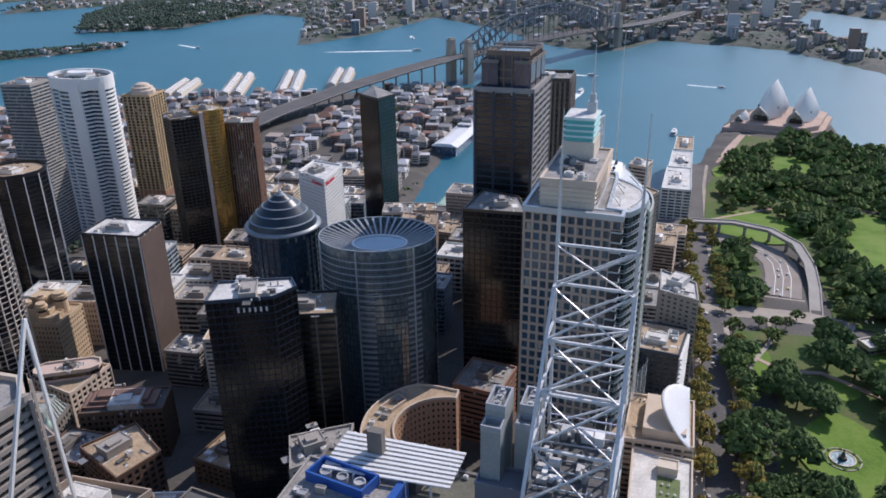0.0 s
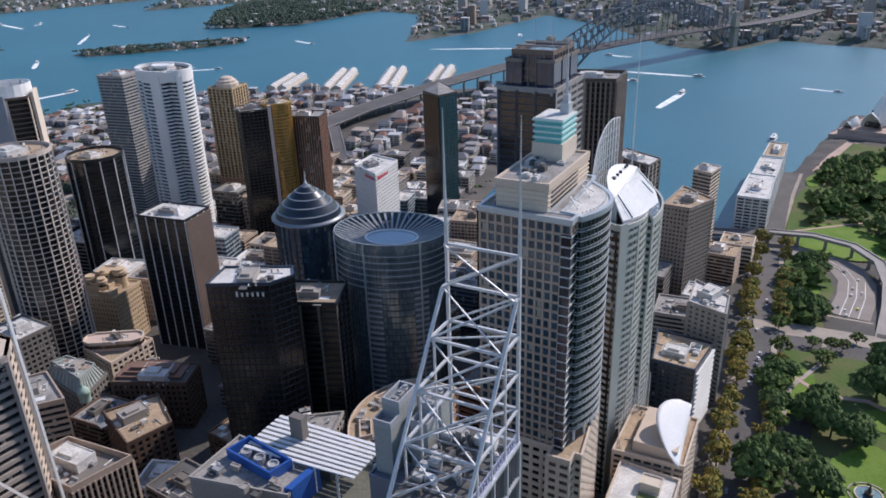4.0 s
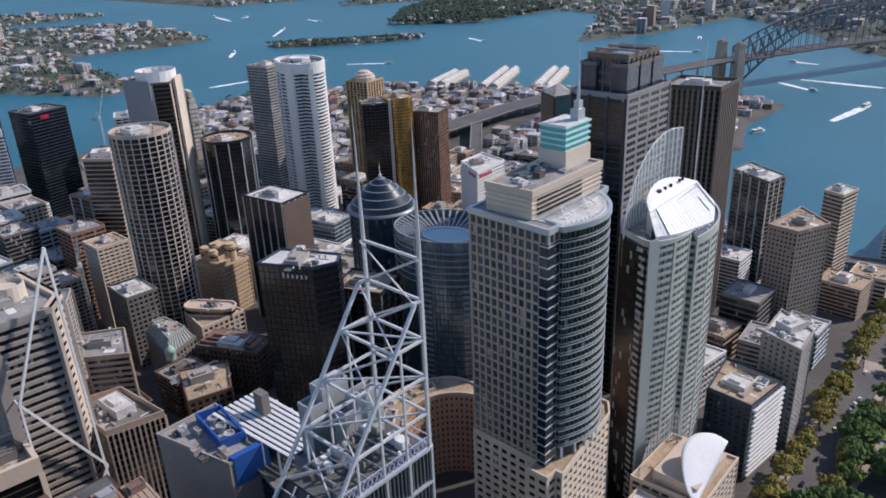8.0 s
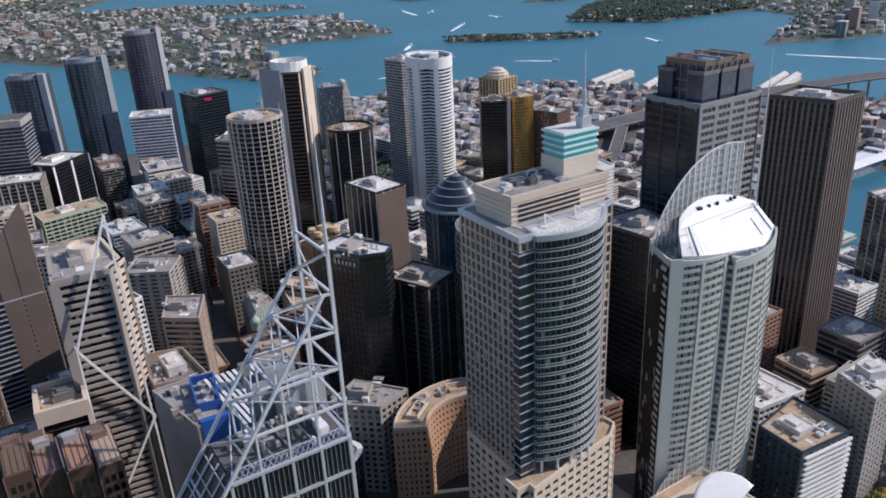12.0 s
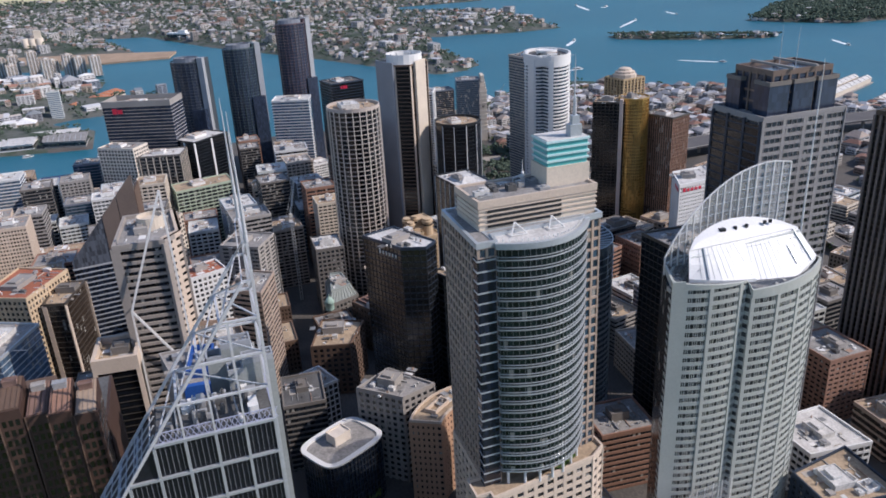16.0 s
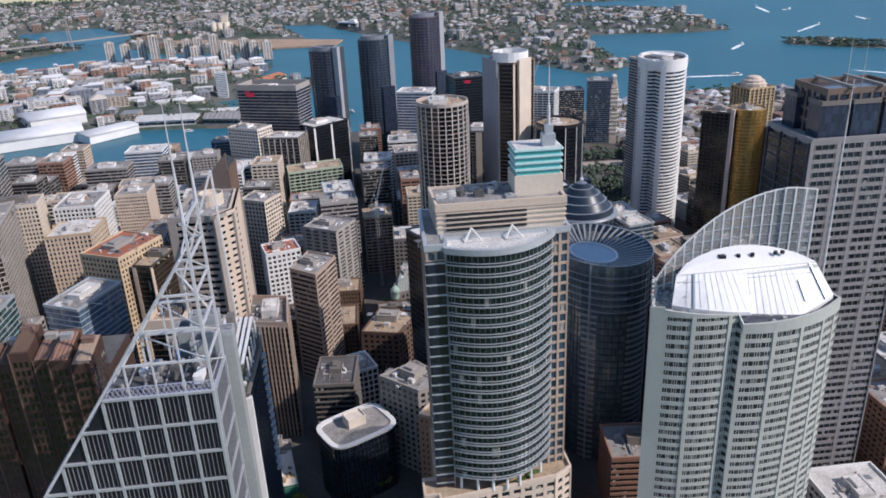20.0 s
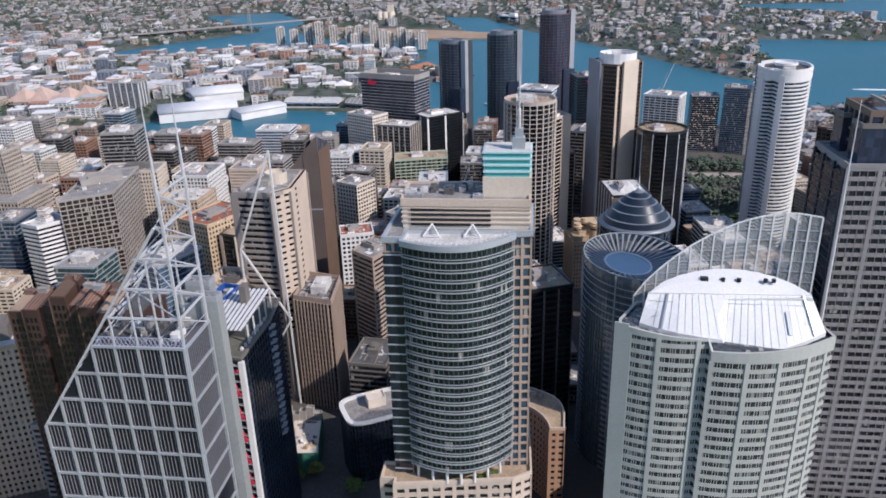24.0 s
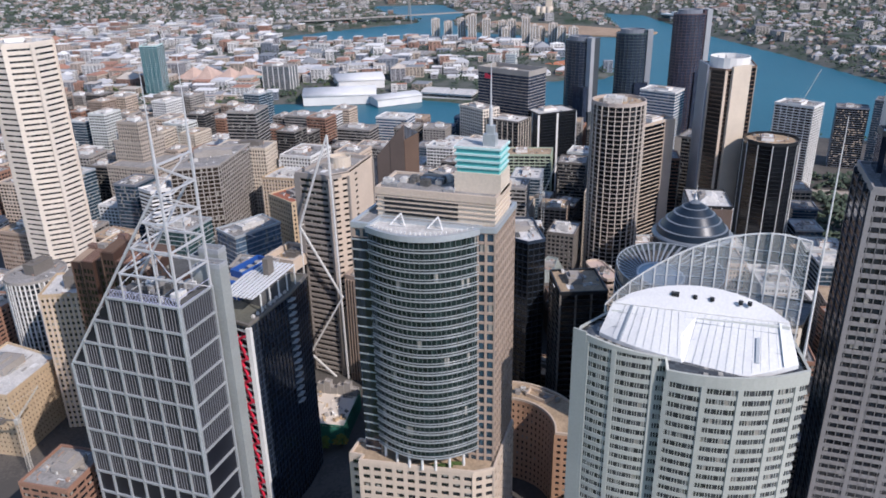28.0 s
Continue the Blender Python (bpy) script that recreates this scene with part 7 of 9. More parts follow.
def viaduct(name, line, width, label, rail=1.0, pier_gap=30, material=None):
    """A raised road on piers; the line gives x, y, z."""
    pts = [Vector(p) for p in line]
    t = thing(name, (pts[0].x, pts[0].y, 0), label, "road")
    o = pts[0]
    for side in (0,):
        v, f, lp, rp = [], [], [], []
        fine = []
        for a, c in zip(pts, pts[1:]):
            k = max(1, int((c - a).length / 12))
            fine += [a + (c - a) * (i / k) for i in range(k)]
        fine.append(pts[-1])
        for i, p in enumerate(fine):
            dd = (fine[min(i + 1, len(fine) - 1)] - fine[max(i - 1, 0)])
            dd.z = 0
            dd.normalize()
            s = Vector((dd.y, -dd.x, 0)) * width / 2
            q = p - Vector((o.x, o.y, 0))
            for w, z in ((-1, 0), (1, 0), (1, -2), (-1, -2)):
                v.append(tuple(q + s * w + Vector((0, 0, z))))
            lp.append(q - s), rp.append(q + s)
            if i:
                k = 4 * i
                f += [(k - 4, k - 3, k + 1, k), (k - 3, k - 2, k + 2, k + 1), (k - 1, k - 4, k, k + 3), (k - 2, k - 1, k + 3, k + 2)]
        sub("roadway", mesh_of("roadway", v, f, material or ASPHALT), t)
        for pp in (lp, rp):
            g = Geo().tube([a + Vector((0, 0, 0.5)) for a in pp], 0.5)
            sub("barrier", g.mesh("barrier", CONCRETE), t)
        step = max(1, pier_gap // 12)
        for i in range(0, len(fine), step):
            q = fine[i] - Vector((o.x, o.y, 0))
            if q.z > 6:
                sub("pier", Geo().box(-1.5, -1.5, -2, 1.5, 1.5, q.z - 1.5).mesh("pier", CONCRETE), t, (q.x, q.y, 0))
    return t


viaduct("bridge_approach", [(-640, 640, 20), (-640, 850, 26), (-625, 1050, 33), (-580, 1230, 42), (-520, 1400, 50), (-466, 1532, 54)], 44, "wide raised motorway climbing to the harbour bridge", pier_gap=36)
viaduct("north_approach", [(-214, 2052, 54), (-150, 2190, 50), (-90, 2360, 46), (-40, 2600, 40)], 40, "raised motorway north of the harbour bridge", pier_gap=36)
viaduct("quay_expressway", [(30, 800, 18), (-60, 782, 14), (-180, 782, 13), (-300, 770, 13), (-400, 790, 15), (-520, 850, 22), (-610, 960, 29)], 16, "double-deck expressway along the quay", pier_gap=24)


# ---- opera house ----
SHELL = mat("shell_tile", (0.72, 0.7, 0.66), 0.35, var=0.06)


def sail_shell(parent, x, y, length, height, width, face=1, z=14):
    nu, nv = 10, 8
    g = Geo()
    for sgn in (-1, 1):
        k = len(g.v)
        for i in range(nu + 1):
            u = i / nu
            rx, rz = length * (0.15 + 0.85 * u) * u ** 0.3, height * math.sin(u * math.pi / 2) ** 0.9
            bx, by = length * 0.62 * u, width * u ** 0.75
            for j in range(nv + 1):
                v = j / nv
                bow = math.sin(v * math.pi) * 0.16 * width * u
                px = rx + (bx - rx) * v
                g.v.append((sgn * (by * (1 - (1 - v) ** 1.9) + bow * 0.3), face * px, rz * (1 - v)))
        for i in range(nu):
            for j in range(nv):
                q = k + i * (nv + 1) + j
                g.f.append((q, q + nv + 1, q + nv + 2, q + 1))
    ob = sub("roof_shell", g.mesh("roof_shell", SHELL), parent, (x, y, z))
    sol = ob.modifiers.new("thick", "SOLIDIFY")
    sol.thickness = 1.0
    # glazed mouth
    w = Geo()
    w.prism(ccw([(-width * 0.8, face * length * 0.5), (width * 0.8, face * length * 0.5), (width * 0.5, face * length * 0.44), (-width * 0.5, face * length * 0.44)]), 0, height * 0.32)
    sub("glass_wall", w.mesh("glass_wall", G_BROWN), parent, (x, y, z))


def opera_house():
    t = thing("opera_house", (150, 1330, 2), "white shell-roofed opera house on a pink granite podium", "opera house")
    t.rotation_euler = (0, 0, radians(-19))
    o = ccw([(88 - 150, 1236 - 1330), (205 - 150, 1262 - 1330), (222 - 150, 1300 - 1330), (212 - 150, 1400 - 1330), (185 - 150, 1418 - 1330), (105 - 150, 1412 - 1330), (92 - 150, 1360 - 1330)])
    sub("podium", Geo().prism(o, -1, 6).prism(offset(o, -8), 6, 13).mesh("podium", PINK_PAVING), t)
    for x, k, y0 in ((-18, 1.0, 0), (32, 0.86, 4)):
        sail_shell(t, x, -48 * k + y0, 62 * k, 54 * k, 20 * k, 1)
        sail_shell(t, x, -8 * k + y0, 46 * k, 40 * k, 18 * k, 1)
        sail_shell(t, x, 24 * k + y0, 34 * k, 26 * k, 15 * k, 1)
        sail_shell(t, x, -36 * k + y0, 30 * k, 24 * k, 15 * k, -1)
    sail_shell(t, -44, -66, 20, 14, 8, 1, 12)
    sail_shell(t, -44, -62, 16, 11, 7, -1, 12)


opera_house()

# ---- wharves, quay and terraces ----
for (x0, y0), (x1, y1) in (((-957, 1243), (-1006, 1378)), ((-846, 1277), (-932, 1466)), ((-750, 1328), (-836, 1522)), ((-680, 1408), (-740, 1575))):
    d = Vector((x1 - x0, y1 - y0)).normalized()
    s = Vector((d.y, -d.x))
    L = math.hypot(x1 - x0, y1 - y0)
    t = thing("finger_wharf", (x0, y0, 0), "long finger wharf with twin pale pitched sheds", "wharf", "finger wharves")
    pl = lambda u, w: ((d * u + s * w).x, (d * u + s * w).y)
    sub("deck", Geo().prism(ccw([pl(-12, -24), pl(L, -24), pl(L, 24), pl(-12, 24)]), -2, 2.2).mesh("deck", CONCRETE), t)
    for w in (-12, 12):
        g = Geo()
        g.prism(ccw([pl(0, w - 9), pl(L - 4, w - 9), pl(L - 4, w + 9), pl(0, w + 9)]), 2.2, 11)
        sub("shed_wall", g.mesh("shed_wall", CREAM), t)
        r = Geo()
        k = 0
        for u in (-1, L - 3):
            r.v += [(*pl(u, w - 9.6), 10.9), (*pl(u, w), 15.5), (*pl(u, w + 9.6), 10.9)]
        r.f += [(0, 1, 4, 3), (1, 2, 5, 4), (0, 2, 1), (3, 4, 5)]
        sub("shed_roof", r.mesh("shed_roof", ROOF_LIGHT), t)
        rib = Geo()
        for k in range(9):
            u = (k + 0.5) * (L - 4) / 9
            rib.beam((*pl(u, w - 9.6), 11.1), (*pl(u, w), 15.7), 0.5).beam((*pl(u, w), 15.7), (*pl(u, w + 9.6), 11.1), 0.5)
        sub("roof_monitor", rib.mesh("roof_monitor", ROOF_GREY), t)["kind"] = "stuff"
for x, y in ((-250, 830), (-200, 832), (-150, 830), (-100, 828)):
    t = thing("ferry_wharf", (x, y, 0), "ferry wharf with green roof over the water", "wharf", "ferry wharves")
    sub("deck", Geo().box(-8, -34, -2, 8, 36, 1.6).mesh("deck", CONCRETE), t)
    sub("shed", Geo().box(-6, -30, 1.6, 6, 30, 6).mesh("shed", CREAM), t)
    sub("roof", Geo().prism([(-8, -32), (8, -32), (8, 32), (-8, 32)], 6, 7, top=[(-4, -28, 8.2), (4, -28, 8.2), (4, 28, 8.2), (-4, 28, 8.2)]).mesh("roof", COPPER), t)
t = tower("quay_terrace", "long stepped apartment block on the quay promenade", [(-6, 824), (24, 824), (22, 905), (-5, 905)], 44, body=G_GREY, band=PALE_PANEL, pier=PALE_PANEL, band_h=1.3, step=7, pier_w=1.4, floor_h=3.4, roof=ROOF_LIGHT, plant=4, z0=3)
tower("quay_terrace", "long stepped apartment block on the quay promenade", [(-4, 912), (22, 912), (21, 990), (-3, 990)], 40, body=G_GREY, band=PALE_PANEL, pier=PALE_PANEL, band_h=1.3, step=7, pier_w=1.4, floor_h=3.4, roof=ROOF_LIGHT, plant=5, z0=3)
tower("quay_terrace", "long stepped apartment block on the quay promenade", [(-2, 997), (21, 997), (20, 1062), (-1, 1062)], 40, body=G_GREY, band=PALE_PANEL, pier=PALE_PANEL, band_h=1.3, step=7, pier_w=1.4, floor_h=3.4, roof=ROOF_TAN, plant=3, z0=3)
t = thing("passenger_terminal", (-318, 1110, 0), "long low passenger terminal with pale vaulted roof", "terminal")
sub("hall", Geo().box(-16, -90, 0, 16, 90, 14).mesh("hall", G_SKY), t)
sub("roof", Geo().prism(rect(0, 0, 40, 188), 14, 15, top=[(-9, -92, 18), (9, -92, 18), (9, 92, 18), (-9, 92, 18)]).mesh("roof", WHITE_ROOF), t)

# ---- roads and lawns ----
AVENUE = [(60, -150), (58, 330), (57, 380), (54, 470), (48, 580), (40, 700), (34, 800), (28, 970), (30, 1060)]
strip("western_freeway", [(-752, 440), (-762, 537), (-764, 600), (-755, 700)], 22, PAVING, "pale concrete freeway through the cutting", lift=1.2)
strip("western_ramp", [(-715, 470), (-710, 525), (-684, 578), (-670, 650)], 11, ASPHALT, "asphalt ramp beside the freeway", lift=0.6)
strip("avenue", AVENUE, 17, ASPHALT, "asphalt avenue beside the gardens")
strip("avenue_pavement", [(x - 12, y) for x, y in AVENUE], 6, PAVING, "stone pavement along the avenue", "pavement", 0.4)
strip("avenue_pavement_east", [(x + 11, y) for x, y in AVENUE], 4, PAVING, "stone pavement beside the gardens", "pavement", 0.4)
strip("junction_paving", [(44, 580), (75, 586), (120, 590), (150, 580)], 34, PAVING, "pale paved road junction by the gardens", "pavement", 0.2)
strip("cross_road", [(30, 560), (62, 568), (120, 576), (170, 566), (260, 540)], 18, ASPHALT, "asphalt cross road by the gardens", lift=0.3)
XW = [(30, 792), (55, 790), (82, 784), (102, 762), (111, 730), (111, 690), (106, 640)]
strip("expressway", XW, 30, mat("pale_asphalt", (0.24, 0.21, 0.19), 0.9, var=0.15), "curving sunken expressway of pale concrete", lift=0.5)
for k, off in enumerate((-6.5, 0.0, 6.5)):
    pts = [Vector(p) for p in XW]
    ln = []
    for i, p in enumerate(pts):
        d = (pts[min(i + 1, 6)] - pts[max(i - 1, 0)]).normalized()
        ln.append((p.x + d.y * off, p.y - d.x * off))
    strip("lane_line", ln, 0.5, WHITE, "white lane line on the expressway", "road marking", 0.62)
t = viaduct("curved_ramp", [(30, 808, 17), (70, 812, 18), (105, 797, 19), (127, 762, 20), (134, 715, 20), (133, 665, 21), (128, 600, 22)], 9, "curved concrete ramp above the expressway", material=CONCRETE, pier_gap=24)
tn = thing("tunnel_portal", (106, 632, 10), "dark tunnel mouth with pale stone lintel", "tunnel")
sub("mouth", Geo().box(-15, -3, 0, 15, 4, 8).mesh("mouth", ROOF_DARK), tn)
sub("lintel", Geo().box(-17, 1.5, 8, 17, 4.5, 10.5).mesh("lintel", PAVING), tn)


def lawn(poly, label="sunlit green lawn", lift=1.25, material=None, name="lawn"):
    cx, cy = sum(p[0] for p in poly) / len(poly), sum(p[1] for p in poly) / len(poly)
    rings, v, f, n = 5, [], [], len(poly)
    for r in range(1, rings + 1):
        for x, y in poly:
            px, py = cx + (x - cx) * r / rings, cy + (y - cy) * r / rings
            v.append((px, py, park(px, py) + lift))
    v.append((cx, cy, park(cx, cy) + lift))
    c = len(v) - 1
    f += [(c, i, (i + 1) % n) for i in range(n)]
    for r in range(rings - 1):
        for i in range(n):
            a, b_ = r * n + i, r * n + (i + 1) % n
            f.append((a, a + n, b_ + n, b_))
    ob = new(name, mesh_of(name, v, f if area2(poly) > 0 else [q[::-1] for q in f], material or GRASS, True))
    return tagged(ob, label, "grass", kind="structure")


def park(x, y):
    return ground(x, y)


def blob(cx, cy, rx, ry, seed, n=22):
    rnd = random.Random(seed)
    ph = [rnd.uniform(0, 6.28) for _ in range(3)]
    return [(cx + rx * math.cos(a) * (1 + 0.12 * math.sin(2 * a + ph[0]) + 0.09 * math.sin(3 * a + ph[1])), cy + ry * math.sin(a) * (1 + 0.12 * math.sin(2 * a + ph[2]))) for a in (2 * math.pi * i / n for i in range(n))]


# worn grass in darker greens than the lawns, tree shade in its colour
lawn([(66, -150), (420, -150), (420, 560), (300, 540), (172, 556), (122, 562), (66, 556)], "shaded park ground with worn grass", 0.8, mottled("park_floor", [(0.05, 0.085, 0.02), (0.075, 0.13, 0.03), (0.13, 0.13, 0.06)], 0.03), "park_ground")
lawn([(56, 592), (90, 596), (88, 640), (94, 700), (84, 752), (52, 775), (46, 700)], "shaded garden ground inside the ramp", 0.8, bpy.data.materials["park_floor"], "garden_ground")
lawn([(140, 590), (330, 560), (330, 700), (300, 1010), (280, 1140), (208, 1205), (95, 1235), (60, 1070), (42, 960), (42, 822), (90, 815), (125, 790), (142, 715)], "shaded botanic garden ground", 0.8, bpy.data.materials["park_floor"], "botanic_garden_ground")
lawn(blob(122, 418, 23, 36, 1))
lawn(blob(128, 486, 13, 11, 21))
lawn(blob(155, 532, 12, 22, 22))
lawn(blob(57, 1034, 9, 24, 23))
lawn(blob(133, 1046, 14, 22, 24))
lawn(blob(80, 500, 9, 30, 2))
lawn(blob(96, 838, 40, 54, 3))
lawn(blob(150, 1090, 40, 34, 13))
lawn(blob(214, 815, 34, 105, 4))
lawn(blob(76, 668, 9, 36, 5))
lawn(blob(150, 960, 22, 24, 6))
lawn(blob(170, 500, 20, 16, 7))
lawn(blob(250, 470, 30, 40, 9))
strip("garden_path", [(70, 520), (95, 500), (120, 505), (160, 480), (220, 470)], 3.5, PINK_PAVING, "pale garden path", "path", 1.5)
strip("garden_path", [(92, 585), (90, 540), (75, 500), (74, 440)], 3, PAVING, "pale garden path", "path", 1.5)
strip("garden_path", [(50, 850), (110, 900), (160, 930), (240, 920)], 3.5, PINK_PAVING, "pale garden path", "path", 1.5)
strip("promenade", [(60, 1075), (75, 1160), (95, 1240)], 16, PINK_PAVING, "pink granite promenade to the opera house", "pavement", 0.5)
t = thing("fountain", (121, 412, ground(121, 412) + 1.25), "round stone fountain in a ring of flower beds", "fountain")
sub("outer_ring", Geo().ring(round_poly(0, 0, 10, n=32), 0, 0.4, 0.2, 0.6).mesh("outer_ring", PAVING), t)
sub("pool_wall", Geo().ring(round_poly(0, 0, 7, n=28), 0, 0.8, 0.1, 0.6).mesh("pool_wall", LIGHT_STONE), t)
sub("pool", Geo().prism(round_poly(0, 0, 6.4, n=24), 0, 0.5).mesh("pool", WATER), t)
sub("plinth", Geo().lathe([(2.4, 0), (2.2, 2), (1.2, 2.4), (0.8, 4.5), (0.3, 6.5), (0.05, 7.5)], 12).mesh("plinth", BRONZE), t)
for i in range(8):
    a = 2 * math.pi * i / 8
    sub("flower_bed", Geo().lathe([(1.2, 0), (1.0, 0.5), (0.1, 0.7)], 10).mesh("flower_bed", LEAF), t, (9.2 * math.cos(a), 9.2 * math.sin(a), 0.1))
tower("gallery_wing", "long low gallery wing with pale saw-tooth roof", [(148, 553), (210, 590), (216, 580), (154, 542)], 34, floor_h=4.5, body=G_GREY, band=LIGHT_STONE, band_h=2, plant=6, roof=ROOF_LIGHT, category="gallery")

# ---- shell-roofed apartments on the avenue ----
t = tower("shell_roof_apartments", "tan apartment block under a white curved roof shell", [(5, 336), (38, 338), (37, 378), (5, 376)], 74, body=G_GREY, band=LIGHT_STONE, pier=LIGHT_STONE, band_h=1.4, step=5, pier_w=1.2, floor_h=3.3, roof=ROOF_TAN, plant=6)
g = Geo()
nu, nv = 16, 8
for i in range(nu + 1):
    u = i / nu
    low = Vector((36, 335, 75)).lerp(Vector((33.5, 372, 86)), u)
    lens = math.sin(math.pi * u) ** 0.6
    for j in range(nv + 1):
        q = j / nv
        g.v.append((low.x - 14.5 * lens * q - t.location.x, low.y + 1.5 * q * lens - t.location.y, low.z + 9.5 * lens * (q - 0.12 * q * q) - t.location.z))
for i in range(nu):
    for j in range(nv):
        k = i * (nv + 1) + j
        g.f.append((k, k + 1, k + nv + 2, k + nv + 1))
ob = sub("roof_shell", g.mesh("roof_shell", WHITE_ROOF, True), t)
ob.modifiers.new("thick", "SOLIDIFY").thickness = 0.8
z = 74 - t.location.z
sub("roof_storey", Geo().prism([(-8, -17), (13, -17), (13, 14), (-8, 14)], z, z + 6).mesh("roof_storey", LIGHT_STONE), t)
g = Geo()
line = arc((9, 337), (11, 379), -7, 14)
for i, (x, y) in enumerate(line):
    g.v += [(x - t.location.x, y - t.location.y, z - 16), (x - t.location.x, y - t.location.y, z + 2 + 19 * (i / 14) ** 1.7)]
    if i:
        g.f.append((2 * i - 2, 2 * i, 2 * i + 1, 2 * i - 1))
scr = sub("glass_screen", g.mesh("glass_screen", SAIL_GLASS), t)
for i in range(15):
    sub("screen_mullion", Geo().beam(g.v[2 * i], g.v[2 * i + 1], 0.18).mesh("screen_mullion", WHITE), scr)

# low block with a green roof beside the curved-front tower
t = tower("green_roof_block", "low stone block with pale and green painted roof", [(12, 288), (39, 287), (38, 331), (10, 333)], 71, body=G_DARK, band=LIGHT_STONE, pier=LIGHT_STONE, band_h=1.6, step=3.6, pier_w=1.5, floor_h=3.4, roof=ROOF_LIGHT, plant=0, parapet=1.4)
z = 71 - t.location.z
sub("green_roof", Geo().prism(ccw([(-1, -14), (9, -14.5), (8.5, 6), (-2, 6.5)]), z, z + 0.5).mesh("green_roof", mat("green_roof_paint", (0.13, 0.17, 0.07), 0.9, var=0.3, big=0.2, small=1.0)), t)
sub("stair_house", Geo().box(-2, 8, z, 7, 15, z + 4).ring(rect(2.5, 11.5, 9, 7), z + 3.9, z + 4.6, 0.2, 0.3).mesh("stair_house", CREAM), t)
for i in range(8):
    sub("roof_vent", Geo().lathe([(0.45, z), (0.45, z + 1.2), (0.7, z + 1.3), (0.05, z + 1.7)], 8, 0.5 + (i % 3) * 3, -12 + (i // 3) * 6).mesh("roof_vent", ROOF_LIGHT), t)

# ---- western harbour side: halls, wharves, apron, works ----
PINK_ROOF = mat("pink_tan_roof", (0.5, 0.37, 0.31), 0.85, var=0.2)


def hall(name, label, poly, h, roof_mat, wall=None, rise=4.0, category="hall", z0=2.0, arched=False):
    """A large low hall: walls with a glazed strip, an overhanging ridged roof."""
    poly = ccw(poly)
    cx, cy = sum(p[0] for p in poly) / len(poly), sum(p[1] for p in poly) / len(poly)
    FOOT.append((cx, cy, max(math.hypot(x - cx, y - cy) for x, y in poly) * 0.85))
    loc = [(x - cx, y - cy) for x, y in poly]
    t = thing(name, (cx, cy, z0), label, category)
    sub("wall", Geo().prism(loc, -1, h).mesh("wall", wall or CREAM), t)
    if not arched:
        sub("glazed_strip", Geo().ring(loc, h * 0.35, h * 0.75, 0.25, 0.1).mesh("glazed_strip", G_DARK), t)
    o = offset(loc, 1.5)
    a, c = [(Vector(o[i]) + Vector(o[(i + 1) % 4])) / 2 for i in (0, 2)]
    b_, d = [(Vector(o[i]) + Vector(o[(i + 1) % 4])) / 2 for i in (1, 3)]
    if (a - c).length < (b_ - d).length:
        o = o[1:] + o[:1]
        a, c = b_, d
    g = Geo()
    if arched:
        for e, f in ((o[0], o[1]), (o[3], o[2])):
            g.v += [(*(Vector(e).lerp(Vector(f), k / 10)), h + rise * math.sin(math.pi * k / 10) + (1.5 if 0 < k < 10 else -0.5)) for k in range(11)]
        g.f += [(k, k + 1, k + 12, k + 11) for k in range(10)] + [tuple(range(11))[::-1], tuple(range(11, 22)), (0, 11, 21, 10)]
        sub("roof", g.mesh("roof", roof_mat, True), t)
        return t
    g.v += [(*p, h) for p in o] + [(a.x, a.y, h + rise), (c.x, c.y, h + rise)]
    g.f += [(0, 4, 5, 3), (4, 1, 2, 5), (0, 1, 4), (2, 3, 5), (3, 2, 1, 0)]
    sub("roof", g.mesh("roof", roof_mat), t)
    for k in range(1, 8):
        u = k / 8
        p, q = Vector((*o[0], h)).lerp(Vector((*o[3], h)), u), Vector((a.x, a.y, h + rise)).lerp(Vector((c.x, c.y, h + rise)), u)
        sub("roof_rib", Geo().beam(p + Vector((0, 0, 0.2)), q + Vector((0, 0, 0.2)), 0.4).mesh("roof_rib", ALU), t)
    return t


hall("exhibition_hall", "large white-roofed exhibition hall by the harbour", [(-1095, -365), (-1155, -235), (-1225, -265), (-1165, -395)], 17, WHITE_ROOF, WHITE, rise=9, arched=True)
hall("exhibition_hall", "white-roofed exhibition hall with upper vault", [(-1215, -345), (-1265, -262), (-1325, -300), (-1275, -390)], 27, WHITE_ROOF, WHITE, rise=9, arched=True)
hall("wharf_building", "long white wharf building with grey window bands", [(-1226, -165), (-1218, -55), (-1275, -52), (-1285, -172)], 12, ROOF_LIGHT, WHITE, 2.5)
hall("wharf_building", "shorter pale wharf building beside the long one", [(-1212, -38), (-1190, 30), (-1260, 30), (-1272, -40)], 13, ROOF_GREY, CONCRETE, 3)
hall("wharf_shed", "low grey shed behind the wharf buildings", [(-1300, -165), (-1292, 10), (-1325, 12), (-1335, -170)], 9, ROOF_LIGHT, GREY_STONE, 3)
hall("maritime_hall", "white hall with pale curved roof on the water", [(-1120, -215), (-1190, -150), (-1215, -185), (-1150, -245)], 13, WHITE_ROOF, WHITE, 5, arched=True)
hall("orange_roofed_shed", "long shed with orange tiled roof", [(-1545, -5), (-1700, 80), (-1725, 40), (-1575, -40)], 9, mat("orange_roof_tile", (0.42, 0.17, 0.09), 0.85, var=0.2), rise=6)
t = hall("casino_hall", "pink-tan hall with a row of faceted peaked roofs", [(-1195, -745), (-1215, -560), (-1290, -565), (-1275, -750)], 20, PINK_ROOF, PALE_PINK, 5)
